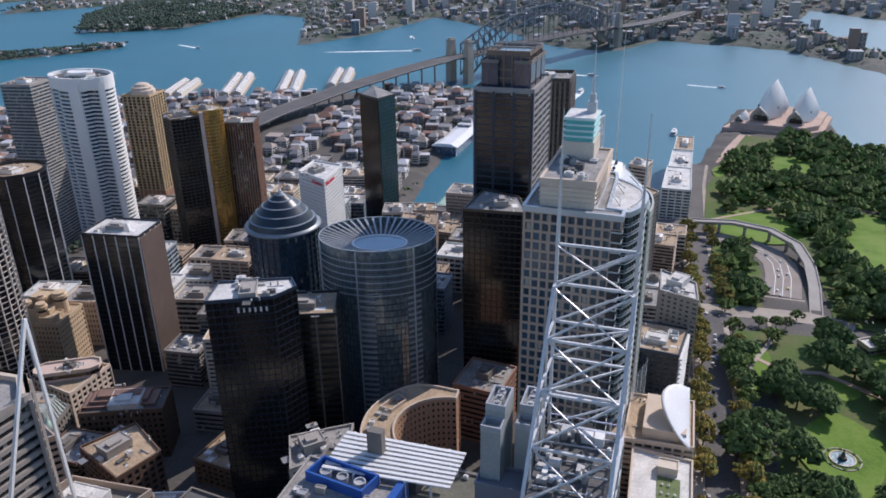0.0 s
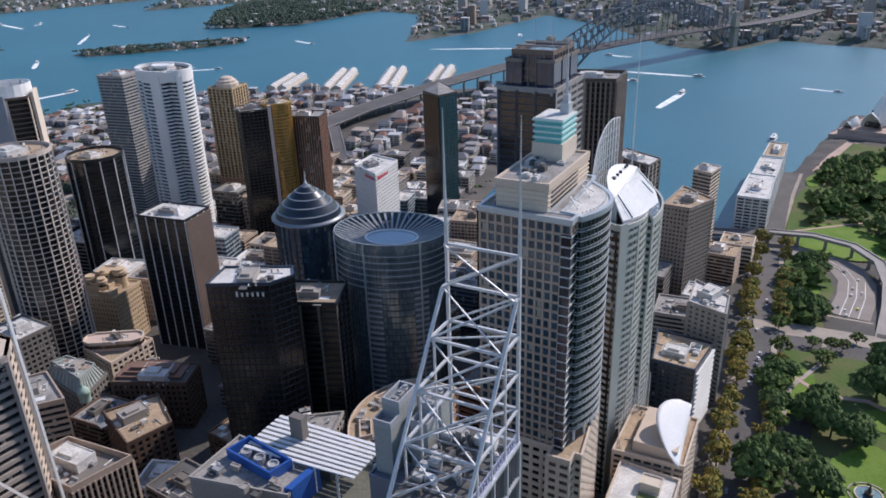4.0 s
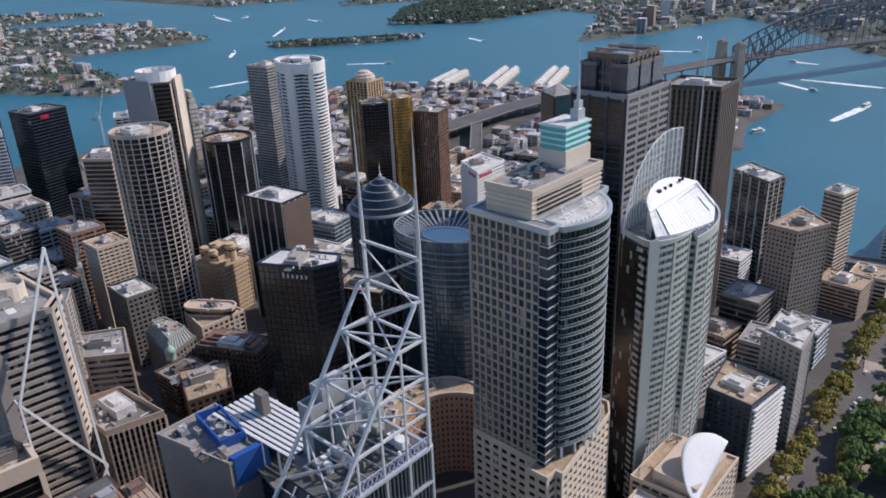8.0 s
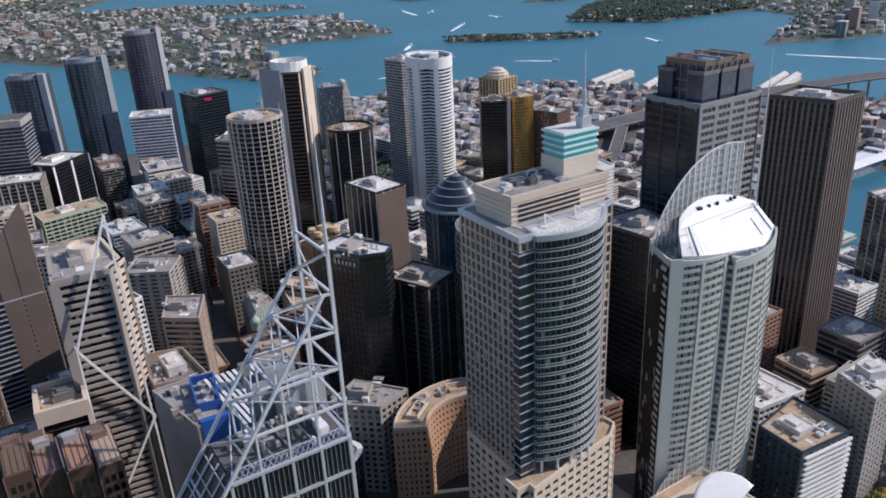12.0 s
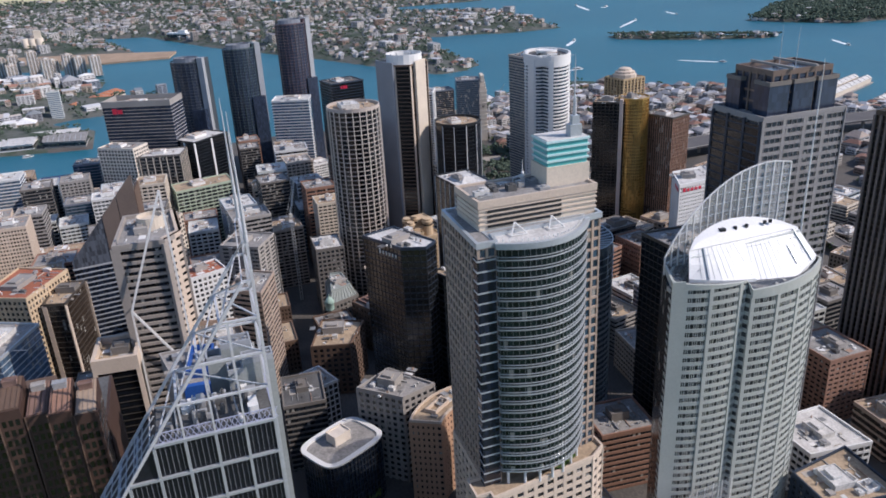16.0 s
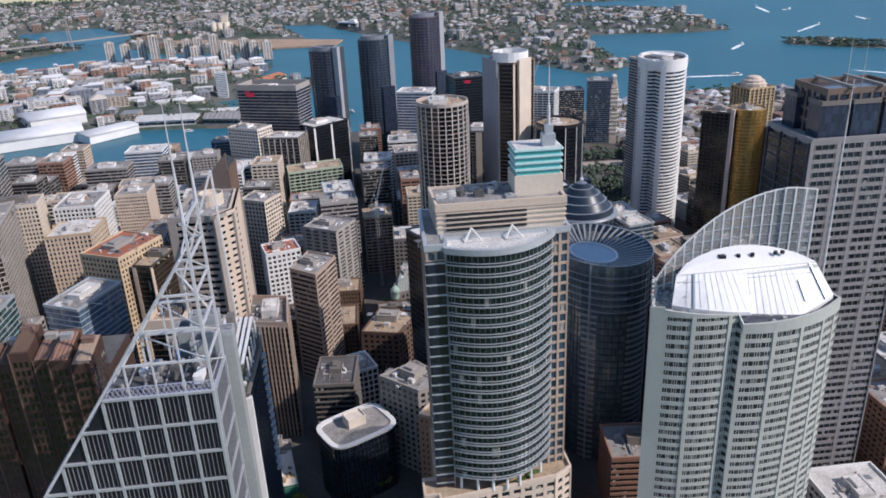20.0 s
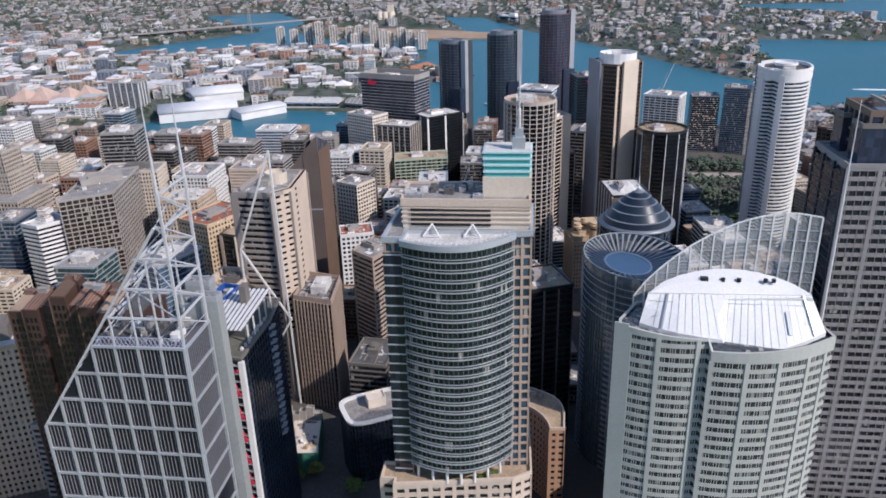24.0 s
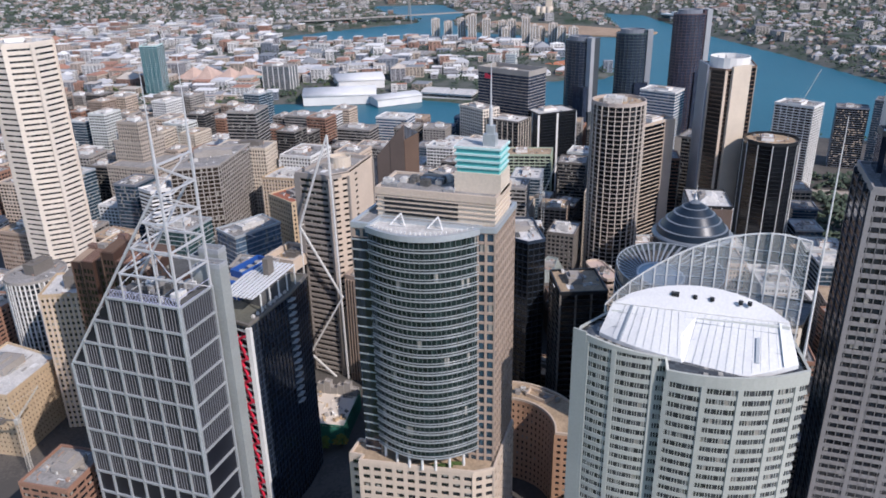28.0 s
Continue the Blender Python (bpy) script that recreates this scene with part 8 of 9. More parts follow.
for k in range(4):
    c = Vector((2 - k * 4.6, -69 + k * 46, 23))
    g = Geo()
    g.v += [(c.x - 30, c.y - 20, 21), (c.x + 30, c.y - 20, 21), (c.x + 30, c.y + 20, 21), (c.x - 30, c.y + 20, 21), (c.x + 8, c.y + (-6 if k % 2 else 6), 43 + 3 * (k % 2))]
    g.f += [(0, 1, 4), (1, 2, 4), (2, 3, 4), (3, 0, 4), (3, 2, 1, 0)]
    sub("peaked_roof", g.mesh("peaked_roof", PINK_ROOF), t)
hall("power_house", "grey power house with twin pale gables", [(-1600, -395), (-1600, -290), (-1660, -285), (-1665, -390)], 30, ROOF_GREY, DARK_CONC, 6)
hall("tan_warehouse", "tan warehouse with pale roof", [(-1640, -275), (-1635, -150), (-1690, -150), (-1695, -275)], 18, ROOF_LIGHT, CREAM, 4)
hall("green_roofed_hall", "low hall with pale green roof", [(-1205, -590), (-1215, -540), (-1265, -545), (-1255, -600)], 24, COPPER, CREAM, 3)
tower("quayside_hotel", "grey and white banded hotel tower beside the halls", [(-1180, -505), (-1180, -440), (-1215, -440), (-1215, -505)], 62, body=G_BLUE, band=CONCRETE, pier=WHITE, band_h=1.3, step=13, pier_w=2, z0=2, plant=3)
tower("white_glass_slab", "slim white and green glass apartment slab", [(-1475, -52), (-1475, -30), (-1492, -30), (-1492, -52)], 58, body=G_SKY, band=PALE_PANEL, band_h=1.8, z0=2, plant=1)
for x, y, h in ((-2188, -300, 44), (-2200, -250, 38), (-2160, -210, 46), (-2110, -70, 42), (-2085, -40, 36), (-2120, -110, 30), (-2210, -480, 40), (-2190, -430, 34), (-2150, -370, 48), (-2130, -330, 62), (-2075, -120, 40), (-2060, 0, 38), (-2050, -200, 34), (-2140, -160, 54)):
    tower("waterside_flats", "pale banded apartment block by the water", rect(x, y, 30, 24, 15), h + 16, body=G_BLUE, band=LIGHT_STONE, pier=WHITE, band_h=1.5, step=9, pier_w=1.6, floor_h=3.2, z0=3, plant=1, group="waterside flats", category="flats")
g = Geo().prism(ccw([(-2672, -400), (-2560, -60), (-2420, 215), (-2290, 190), (-2300, -40), (-2400, -260), (-2540, -440)]), -3, 5.0)
tagged(new("apron", g.mesh("apron", mat("tan_apron", (0.36, 0.26, 0.18), 0.95, var=0.2, big=0.01, small=0.1))), "bare tan wharf apron across the bay", "ground", kind="structure")
t = thing("grain_silo", (-2800, -262, 3), "cluster of tall pale concrete grain silos", "silo")
for k in range(6):
    sub("silo_cylinder", Geo().lathe([(11, 0), (11, 44), (9.5, 45), (0.1, 46)], 14, (k % 2) * 22, (k // 2) * 22).mesh("silo_cylinder", CREAM, True), t)
sub("head_house", Geo().box(4, 30, 40, 18, 52, 70).mesh("head_house", CREAM), t)


def cable_bridge():
    a, b_ = Vector((-2590, -720, 0)), Vector((-2440, -900, 0))
    t = thing("cable_stayed_bridge", (a.x, a.y, 0), "pale cable-stayed bridge with two diamond pylons", "bridge")
    d = (b_ - a).normalized()
    n_ = Vector((d.y, -d.x, 0))
    sub("deck", Geo().prism(ccw([((d * u + n_ * w).x, (d * u + n_ * w).y) for u, w in ((-330, -14), (560, -14), (560, 14), (-330, 14))]), 27, 30).mesh("deck", CONCRETE), t)
    for u in (0.0, (b_ - a).length):
        p = d * u
        for s_ in (-1, 1):
            sub("pylon_leg", Geo().beam(p + n_ * 18 * s_, p + n_ * 3 * s_ + Vector((0, 0, 112)), 1.7).mesh("pylon_leg", CONCRETE), t)
            for k in range(1, 9):
                for s2 in (-1, 1):
                    sub("stay", Geo().beam(p + Vector((0, 0, 60 + 6.5 * k)), p + d * s2 * 14 * k + n_ * 12 * s_ + Vector((0, 0, 30)), 0.16).mesh("stay", CONCRETE), t)


cable_bridge()


# ---- boats with their wakes ----
FOAM = mottled("foam", [(0.25, 0.42, 0.5), (0.55, 0.66, 0.7), (0.85, 0.88, 0.9)], 0.08, small=0.5, bump=0.3)


def boat(x, y, tail, size, label, paint=None):
    """A small ferry or launch that lies in its foam; tail is where the foam ends."""
    d = Vector((x - tail[0], y - tail[1]))
    L = d.length
    a = math.atan2(d.y, d.x)
    t = thing("ferry" if size > 20 else "motor_boat", (x, y, 0), label, "boat", "harbour boats")
    t.rotation_euler = (0, 0, a)
    s = size
    hull = [(-s / 2, -s * 0.13), (s * 0.2, -s * 0.14), (s / 2, 0), (s * 0.2, s * 0.14), (-s / 2, s * 0.13)]
    sub("hull", Geo().prism(offset(hull, -s * 0.02), -0.5, s * 0.07, top=[(px, py, s * 0.07) for px, py in hull]).mesh("hull", paint or WHITE), t)
    sub("cabin", Geo().prism([(-s * 0.4, -s * 0.1), (s * 0.18, -s * 0.1), (s * 0.26, 0), (s * 0.18, s * 0.1), (-s * 0.4, s * 0.1)], s * 0.07, s * 0.15).mesh("cabin", G_DARK), t)
    sub("upper_deck", Geo().prism([(-s * 0.42, -s * 0.11), (s * 0.2, -s * 0.11), (s * 0.28, 0), (s * 0.2, s * 0.11), (-s * 0.42, s * 0.11)], s * 0.15, s * 0.18).box(-s * 0.1, -s * 0.05, s * 0.18, s * 0.12, s * 0.05, s * 0.24).mesh("upper_deck", WHITE), t)
    if L > 5:
        g = Geo()
        k = 14
        rr = random.Random(int(abs(x)))
        for i in range(k + 1):
            u = i / k
            w = s * (0.16 + 0.35 * u) * (1 - 0.75 * u * u) * rr.uniform(0.8, 1.15)
            g.v += [(s * 0.3 - L * u, -w, 0.12), (s * 0.3 - L * u, w, 0.12)]
            if i:
                g.f.append((2 * i - 2, 2 * i, 2 * i + 1, 2 * i - 1))
        sub("wake", g.mesh("wake", FOAM), t)["kind"] = "stuff"


for x, y, tx, ty, s in ((-201, 1676, -377, 1686, 26), (-200, 1507, -215, 1360, 32), (-313, 1588, -401, 1640, 24), (-454, 1881, -388, 1869, 22), (-1385, 1089, -1401, 968, 28), (-1827, 1324, -1740, 1250, 26),
                        (-2155, 1748, -2004, 1588, 22), (-1273, 1412, -1363, 1342, 20), (-1298, 1816, -1400, 1861, 22), (61, 1612, -10, 1628, 18), (-2799, 1870, -2560, 1800, 30), (-2642, 1924, -2623, 1880, 26),
                        (-2199, 1948, -2318, 1978, 22), (-785, 2123, -811, 2177, 22), (-694, 1915, -930, 1830, 24), (-1690, 1634, -1600, 1600, 20)):
    boat(x, y, (tx, ty), s, "white ferry under way with a trail of foam" if s > 20 else "small white launch leaving a thin foam trail")
for x, y, a, s in ((-1255, 238, 0.6, 20), (-10, 1232, 1.5, 34), (-282, 1244, 1.2, 30), (-236, 870, 1.57, 30), (-128, 872, 1.57, 30), (-176, 862, 1.57, 26), (-1180, -60, 1.9, 18), (-1120, 60, 1.9, 20), (-1060, 220, 1.7, 18)):
    boat(x, y, (x - math.cos(a), y - math.sin(a)), s, "white ferry lying at its berth")
boat(-2775, 252, (-2776, 251), 150, "long cargo ship moored across the bay", TERRACOTTA)


# ---- cars ----
CAR_PAINT = [mat("car_paint_white", (0.75, 0.75, 0.74), 0.25, var=0.05), mat("car_paint_black", (0.02, 0.02, 0.022), 0.2, var=0.05), mat("car_paint_silver", (0.45, 0.46, 0.48), 0.25, 0.6, var=0.05),
             mat("car_paint_red", (0.35, 0.02, 0.02), 0.25, var=0.05), mat("taxi_paint", (0.75, 0.62, 0.1), 0.3, var=0.05)]
CAR_WORDS = ["white", "black", "silver", "red", "yellow"]


def car(k):
    t = thing("car", (0, 0, -40), "%s car on the asphalt road" % CAR_WORDS[k], "car", "cars")
    sub("body", Geo().prism([(-2.2, -0.88), (2.0, -0.88), (2.25, -0.5), (2.25, 0.5), (2.0, 0.88), (-2.2, 0.88)], 0.3, 0.9).mesh("body", CAR_PAINT[k]), t)
    sub("cabin", Geo().prism([(-1.6, -0.8), (1.0, -0.8), (1.0, 0.8), (-1.6, 0.8)], 0.9, 1.45, top=[(-1.2, -0.65, 1.4), (0.4, -0.65, 1.45), (0.4, 0.65, 1.45), (-1.2, 0.65, 1.4)]).mesh("cabin", G_BLACK), t)
    sub("roof", Geo().box(-1.2, -0.64, 1.42, 0.4, 0.64, 1.5).mesh("roof", CAR_PAINT[k]), t)
    wheel = Geo()
    for s_ in range(10):
        q = 2 * math.pi * s_ / 10
        wheel.v += [(0.33 * math.cos(q), -0.11, 0.33 * math.sin(q)), (0.33 * math.cos(q), 0.11, 0.33 * math.sin(q))]
    wheel.f += [(2 * i, 2 * ((i + 1) % 10), 2 * ((i + 1) % 10) + 1, 2 * i + 1) for i in range(10)] + [tuple(range(0, 20, 2)), tuple(range(19, 0, -2))]
    me = wheel.mesh("wheel", ASPHALT)
    for x in (-1.4, 1.4):
        for y in (-0.8, 0.8):
            sub("wheel", me, t, (x, y, 0.33))
    return t


CARS = [car(k) for k in range(5)]
first = [True] * 5


def park_car(x, y, z, a, k):
    m = Matrix.Translation((x, y, z)) @ Matrix.Rotation(a, 4, "Z")
    if first[k]:
        first[k] = False
        CARS[k].matrix_basis = m
    else:
        copy_thing(CARS[k], m).matrix_basis = m


rnd = random.Random(77)
kinds = (0, 0, 1, 2, 2, 1, 0, 3, 2, 1, 4)
for y in range(345, 800, 13):
    x = float(np.interp(y, [p[1] for p in AVENUE], [p[0] for p in AVENUE]))
    if rnd.random() < 0.75:
        off = rnd.choice((-7.2, -7.2, 7.2, -2.2, 2.2))
        park_car(x + off, y, ground(x, y) + 0.3, math.pi / 2 + 0.06 * (1 if off < 0 else -1), rnd.choice(kinds))
for i in range(5):
    park_car(51.5 + 0.3 * i, 496 + i * 8.5, ground(52, 500) + 0.3, math.pi / 2 + 0.5, (0, 2, 1, 2, 0)[i])
for x, y, a in ((122, 750, 2.2), (108, 709, 1.7), (107, 691, 1.6), (98, 657, 1.5), (103, 652, 1.5), (104, 641, 1.5), (112, 660, 1.5), (100, 752, 2.2), (85, 778, 2.9), (115, 700, 1.6), (112, 735, 1.8)):
    park_car(x, y, ground(x, y) + 0.6, a, rnd.choice((0, 0, 2, 4)))
park_car(47, 640, ground(47, 640) + 0.3, 1.63, 3)


# ---- tower cranes ----
CRANE_WHITE = mat("crane_steel", (0.62, 0.6, 0.55), 0.5, 0.2, var=0.1)


def crane(x, y, z0, h, reach, a, lift, paint, word):
    t = thing("tower_crane", (x, y, z0), "%s lattice tower crane with raised jib" % word, "crane", "tower cranes")
    g = Geo()
    for u, v in ((-1, -1), (1, -1), (1, 1), (-1, 1)):
        g.beam((u, v, 0), (u, v, h), 0.16)
    for k in range(int(h / 3)):
        g.beam((-1, -1, k * 3), (1, -1, k * 3 + 3), 0.1).beam((1, 1, k * 3), (-1, 1, k * 3 + 3), 0.1).beam((1, -1, k * 3), (1, 1, k * 3 + 3), 0.1).beam((-1, 1, k * 3), (-1, -1, k * 3 + 3), 0.1)
    sub("mast", g.mesh("mast", paint), t)
    c, s = math.cos(a), math.sin(a)
    tip = Vector((c * reach * math.cos(lift), s * reach * math.cos(lift), h + 2 + reach * math.sin(lift)))
    w = Vector((-s, c, 0)) * 0.8
    g = Geo()
    root = Vector((0, 0, h + 1))
    for e in (w, -w, Vector((0, 0, 1.6))):
        g.beam(root + e, tip + e * 0.3, 0.16)
    for k in range(12):
        p, q = root.lerp(tip, k / 12), root.lerp(tip, (k + 1) / 12)
        g.beam(p + w * (1 - k / 18), q + Vector((0, 0, 1.2)), 0.09).beam(p - w * (1 - k / 18), q + Vector((0, 0, 1.2)), 0.09)
    sub("jib", g.mesh("jib", paint), t)
    back = Vector((-c * 9, -s * 9, h + 1.5))
    sub("counter_jib", Geo().beam(root, back, 0.5).box(back.x - 1.6, back.y - 1.6, back.z - 2.2, back.x + 1.6, back.y + 1.6, back.z + 0.6).mesh("counter_jib", DARK_CONC), t)
    sub("cab", Geo().box(-1.3, -1.3, h - 1, 1.3, 1.3, h + 2).mesh("cab", paint), t)
    sub("stay_frame", Geo().beam((0, 0, h + 2), (-c * 3, -s * 3, h + 10), 0.22).beam((-c * 3, -s * 3, h + 10), tip, 0.07).beam((-c * 3, -s * 3, h + 10), back, 0.1).mesh("stay_frame", paint), t)


crane(-904, 512, 3, 86, 46, 1.9, 1.15, CRANE_WHITE, "white")
crane(-860, 640, 3, 58, 40, 1.2, 0.9, CRANE_WHITE, "white")
crane(-24, 48, 26, 40, 26, 1.9, 0.9, CRANE_WHITE, "white")
crane(-395, 262, 20, 78, 34, 2.6, 1.0, CRANE_WHITE, "white")

# ---- roof signs as plain bars ----
def sign(parent, p, q, z, n, hgt, paint, width=0.6):
    """A row of plain upright bars on a wall from p to q, in world metres."""
    t = bpy.data.objects[parent]
    p, q = Vector(p), Vector(q)
    d = q - p
    nrm = Vector((d.y, -d.x)).normalized()
    for i in range(n):
        c = p + d * ((i + 0.5) / n) + nrm * 0.75
        w = d.length / n * width / 2
        sub("sign_bar", Geo().box(-w, -0.15, 0, w, 0.15, hgt * (1.0 if i == 0 else 0.78)).mesh("sign_bar", paint), t, (c.x - t.location.x, c.y - t.location.y, z - t.location.z), math.atan2(d.y, d.x))


sign("black_office_tower", (-174, 282), (-160, 289), 145, 6, 2.8, WHITE, 0.35)
sign("white_hotel", (-283, 561.4), (-269.5, 554.6), 109.5, 5, 3.0, RED_PAINT)
sign("white_hotel", (-268.2, 556), (-270, 576), 109.5, 5, 3.0, RED_PAINT)
sign("wide_office_slab", (-708, 119), (-704, 130), 141, 2, 6, RED_PAINT, 0.9)
sign("dark_harbour_block", (-786.5, 385), (-784, 405), 127, 3, 5, RED_PAINT, 0.9)
# domed cap and red foot of the cream tower
t = bpy.data.objects["cream_capped_tower"]
z = 150 - t.location.z
sub("cap_drum", Geo().lathe([(13, z), (13, z + 4), (11, z + 5), (11, z + 7), (8, z + 8), (7, z + 10), (4, z + 11), (0.1, z + 11.4)], 12).mesh("cap_drum", LIGHT_STONE), t)
sub("red_foot", Geo().ring([(p[0] - t.location.x, p[1] - t.location.y) for p in ccw(rect(-536, 671, 30, 30, 10))], 10, 40, 1.0, 0.2).mesh("red_foot", TERRACOTTA), t)
# sloping glass top of the wedge tower
t = bpy.data.objects["wedge_tower"]
z = 99 - t.location.z
G_SLATE = glass("slate_glass", (0.07, 0.08, 0.1), blinds=0.0)
TAUPE = mat("taupe_polished_stone", (0.125, 0.1, 0.09), 0.4, var=0.15)
rise = {(-350, 98): 105, (-356, 148): 162, (-384, 150): 150, (-378, 100): 100}
o = ccw(list(rise))
loc = [(x - t.location.x, y - t.location.y) for x, y in o]
sub("wedge_top", Geo().prism(loc, z, z + 0.5, top=[(p[0], p[1], rise[q] - t.location.z) for p, q in zip(loc, o)]).mesh("wedge_top", G_SLATE), t)
for k, (ya, yb) in enumerate(((124, 135.5), (136, 148.4))):
    xa, xb = -350 - 6 * (ya - 98) / 50, -350 - 6 * (yb - 98) / 50
    q = [(xa + 0.5, ya), (xb + 0.5, yb), (xb - 1.5, yb), (xa - 1.5, ya)]
    za, zb = 105 + 57 * (ya - 98) / 50, 105 + 57 * (yb - 98) / 50
    loc = [(x - t.location.x, y - t.location.y) for x, y in q]
    sub("brown_slab", Geo().prism(loc, 0, 90, top=[(*p, h_ - t.location.z) for p, h_ in zip(loc, (za, zb, zb, za))]).mesh("brown_slab", TAUPE), t)
loc = [(x - t.location.x, y - t.location.y) for x, y in ((-355.6, 148.2), (-384, 150.2), (-384, 151), (-355.6, 149))]
sub("north_slab", Geo().prism(ccw(loc), 0, 149 - t.location.z).mesh("north_slab", UMBER), t)
# helipad ring of the white curved tower
t = bpy.data.objects["white_curved_tower"]
z = 193 - t.location.z
sub("helipad", Geo().lathe([(10.5, z), (10.5, z + 2.2), (9.3, z + 2.2), (9.3, z + 1.4), (0.1, z + 1.4)], 28).mesh("helipad", WHITE), t)
tower("green_glass_tower", "unfinished sea-green glass tower beside the bay", rect(-1085, -700, 40, 36, 20), 112, body=G_SEA, band=TEAL_LIGHT, band_h=0.5, pier=ALU, step=8, pier_w=0.4, z0=2, plant=2)
crane(-1070, -690, 110, 26, 40, 1.2, 0.9, CRANE_WHITE, "white")

# ---- lower city blocks between the landmarks ----
def seg_shore(x, y):
    return float(land_at(np.array([x]), np.array([y]))[0])


STYLES = [(G_DARK, CONCRETE, CONCRETE, ROOF_GREY, "grey concrete", 1.5), (G_DARK, CREAM, CREAM, ROOF_TAN, "cream rendered", 1.6), (G_DARK, LIGHT_STONE, LIGHT_STONE, ROOF_GREY, "pale stone", 1.6),
          (G_DARK, PALE_PANEL, PALE_PANEL, ROOF_LIGHT, "pale grey", 1.5), (G_DARK, GREY_STONE, GREY_STONE, ROOF_TAN, "grey stone", 1.5), (G_BLUE, SLATE, None, ROOF_GREY, "slate glass", 0.8), (G_BLUE, ALU, None, ROOF_LIGHT, "blue glass", 0.7), (G_DARK, DARK_CONC, None, ROOF_GREY, "dark banded", 1.0),
          (G_DARK, TERRACOTTA, TERRACOTTA, ROOF_GREY, "red brick", 1.7), (G_GREY, WHITE, WHITE, ROOF_LIGHT, "white painted", 1.4), (G_BROWN, PINK_STONE, PINK_STONE, ROOF_TAN, "pink granite", 1.3)]
# dark stone and brick, darkened further to paint in the towers' shade
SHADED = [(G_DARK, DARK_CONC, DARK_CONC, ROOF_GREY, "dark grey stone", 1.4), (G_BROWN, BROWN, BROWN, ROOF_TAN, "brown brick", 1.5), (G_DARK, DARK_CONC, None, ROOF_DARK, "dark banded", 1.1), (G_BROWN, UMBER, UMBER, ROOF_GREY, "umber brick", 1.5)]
rnd = random.Random(42)
placed = list(FOOT)
count = 0
for gxk in range(-19, 2):
    for gyk in range(-6, 27):
        x = gxk * 41 + rnd.uniform(-4, 4) + (6 if gyk % 2 else 0)
        y = gyk * 38 + rnd.uniform(-4, 4)
        if x > 22 or (x > -20 and y > 760):
            continue
        if y > 740 and x > -300:
            continue
        if y > 930 or (y > 690 and x < -560) or (y < 110 and x > -62) or (y < -150 and x > -330) or math.hypot(x + 300, y - 250) > 640:
            continue
        if x > 22 - max(0, (y - 400)) * 0.03:
            continue
        w, d = rnd.uniform(24, 34), rnd.uniform(22, 31)
        r = 0.5 * math.hypot(w, d)
        if any(math.hypot(x - fx, y - fy) < fr * 0.86 + r * 0.8 for fx, fy, fr in placed):
            continue
        if seg_shore(x, y) < 25 or abs(math.hypot(x - 229, y - 330)) < 120:
            continue
        g = ground(x, y)
        if y > 760:
            h = rnd.uniform(9, 20)
        elif y > 330:
            h = rnd.uniform(22, 48) if x > -330 else rnd.uniform(16, 44)
        elif x > -140:
            h = rnd.uniform(28, 50)
        else:
            h = rnd.uniform(34, 74) if rnd.random() < 0.8 else rnd.uniform(70, 86)
        if -350 < x < -90 and 60 < y < 330:
            h = rnd.uniform(22, 44)
        if -330 < x < -135 and -70 < y < 62:
            h = rnd.uniform(20, 44)
        if x > -20 and y > 420:
            h = rnd.uniform(16, 34)
        if -265 < x < -185 and 290 < y < 350:
            h = 15
        if -310 < x < -270 and 365 < y < 395:
            h = 27
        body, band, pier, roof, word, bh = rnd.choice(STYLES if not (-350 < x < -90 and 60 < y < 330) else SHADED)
        placed.append((x, y, r))
        count += 1
        near = y < 560 and x > -330
        if rnd.random() < 0.3:
            pier = None
        turned, gap, wide, high = rnd.uniform(-6, 6), rnd.choice((2.4, 3.2, 4.0, 5.2, 9.0)), rnd.choice((0.6, 0.9, 1.3)), rnd.choice((3.2, 3.6, 4.1))
        if (-810 < x < -560 and 495 < y < 640) or (-740 < x < -640 and 365 < y < 405):
            placed.pop()
            continue
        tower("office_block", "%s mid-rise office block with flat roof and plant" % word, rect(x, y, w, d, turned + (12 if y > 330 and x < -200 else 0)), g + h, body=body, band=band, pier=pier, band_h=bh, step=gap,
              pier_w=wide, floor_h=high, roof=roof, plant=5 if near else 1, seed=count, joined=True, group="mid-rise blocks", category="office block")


for gxk in range(10):
    for gyk in range(11):
        x, y = -748 + gxk * 44 + rnd.uniform(-5, 5), -580 + gyk * 42 + rnd.uniform(-5, 5)
        w, d = rnd.uniform(25, 36), rnd.uniform(24, 34)
        r = 0.5 * math.hypot(w, d)
        if any(math.hypot(x - fx, y - fy) < fr * 0.86 + r * 0.8 for fx, fy, fr in placed) or seg_shore(x, y) < 20:
            continue
        body, band, pier, roof, word, bh = rnd.choice(STYLES)
        placed.append((x, y, r))
        count += 1
        tower("office_block", "%s office tower south of the centre" % word, rect(x, y, w, d, rnd.uniform(-6, 6)), ground(x, y) + rnd.uniform(45, 70) + (25 if x < -560 else 0) * rnd.random(), body=body, band=band, pier=pier, band_h=bh, step=4.2,
              pier_w=1.0, floor_h=3.7, roof=roof, plant=2, seed=count, joined=True, group="mid-rise blocks", category="office block")


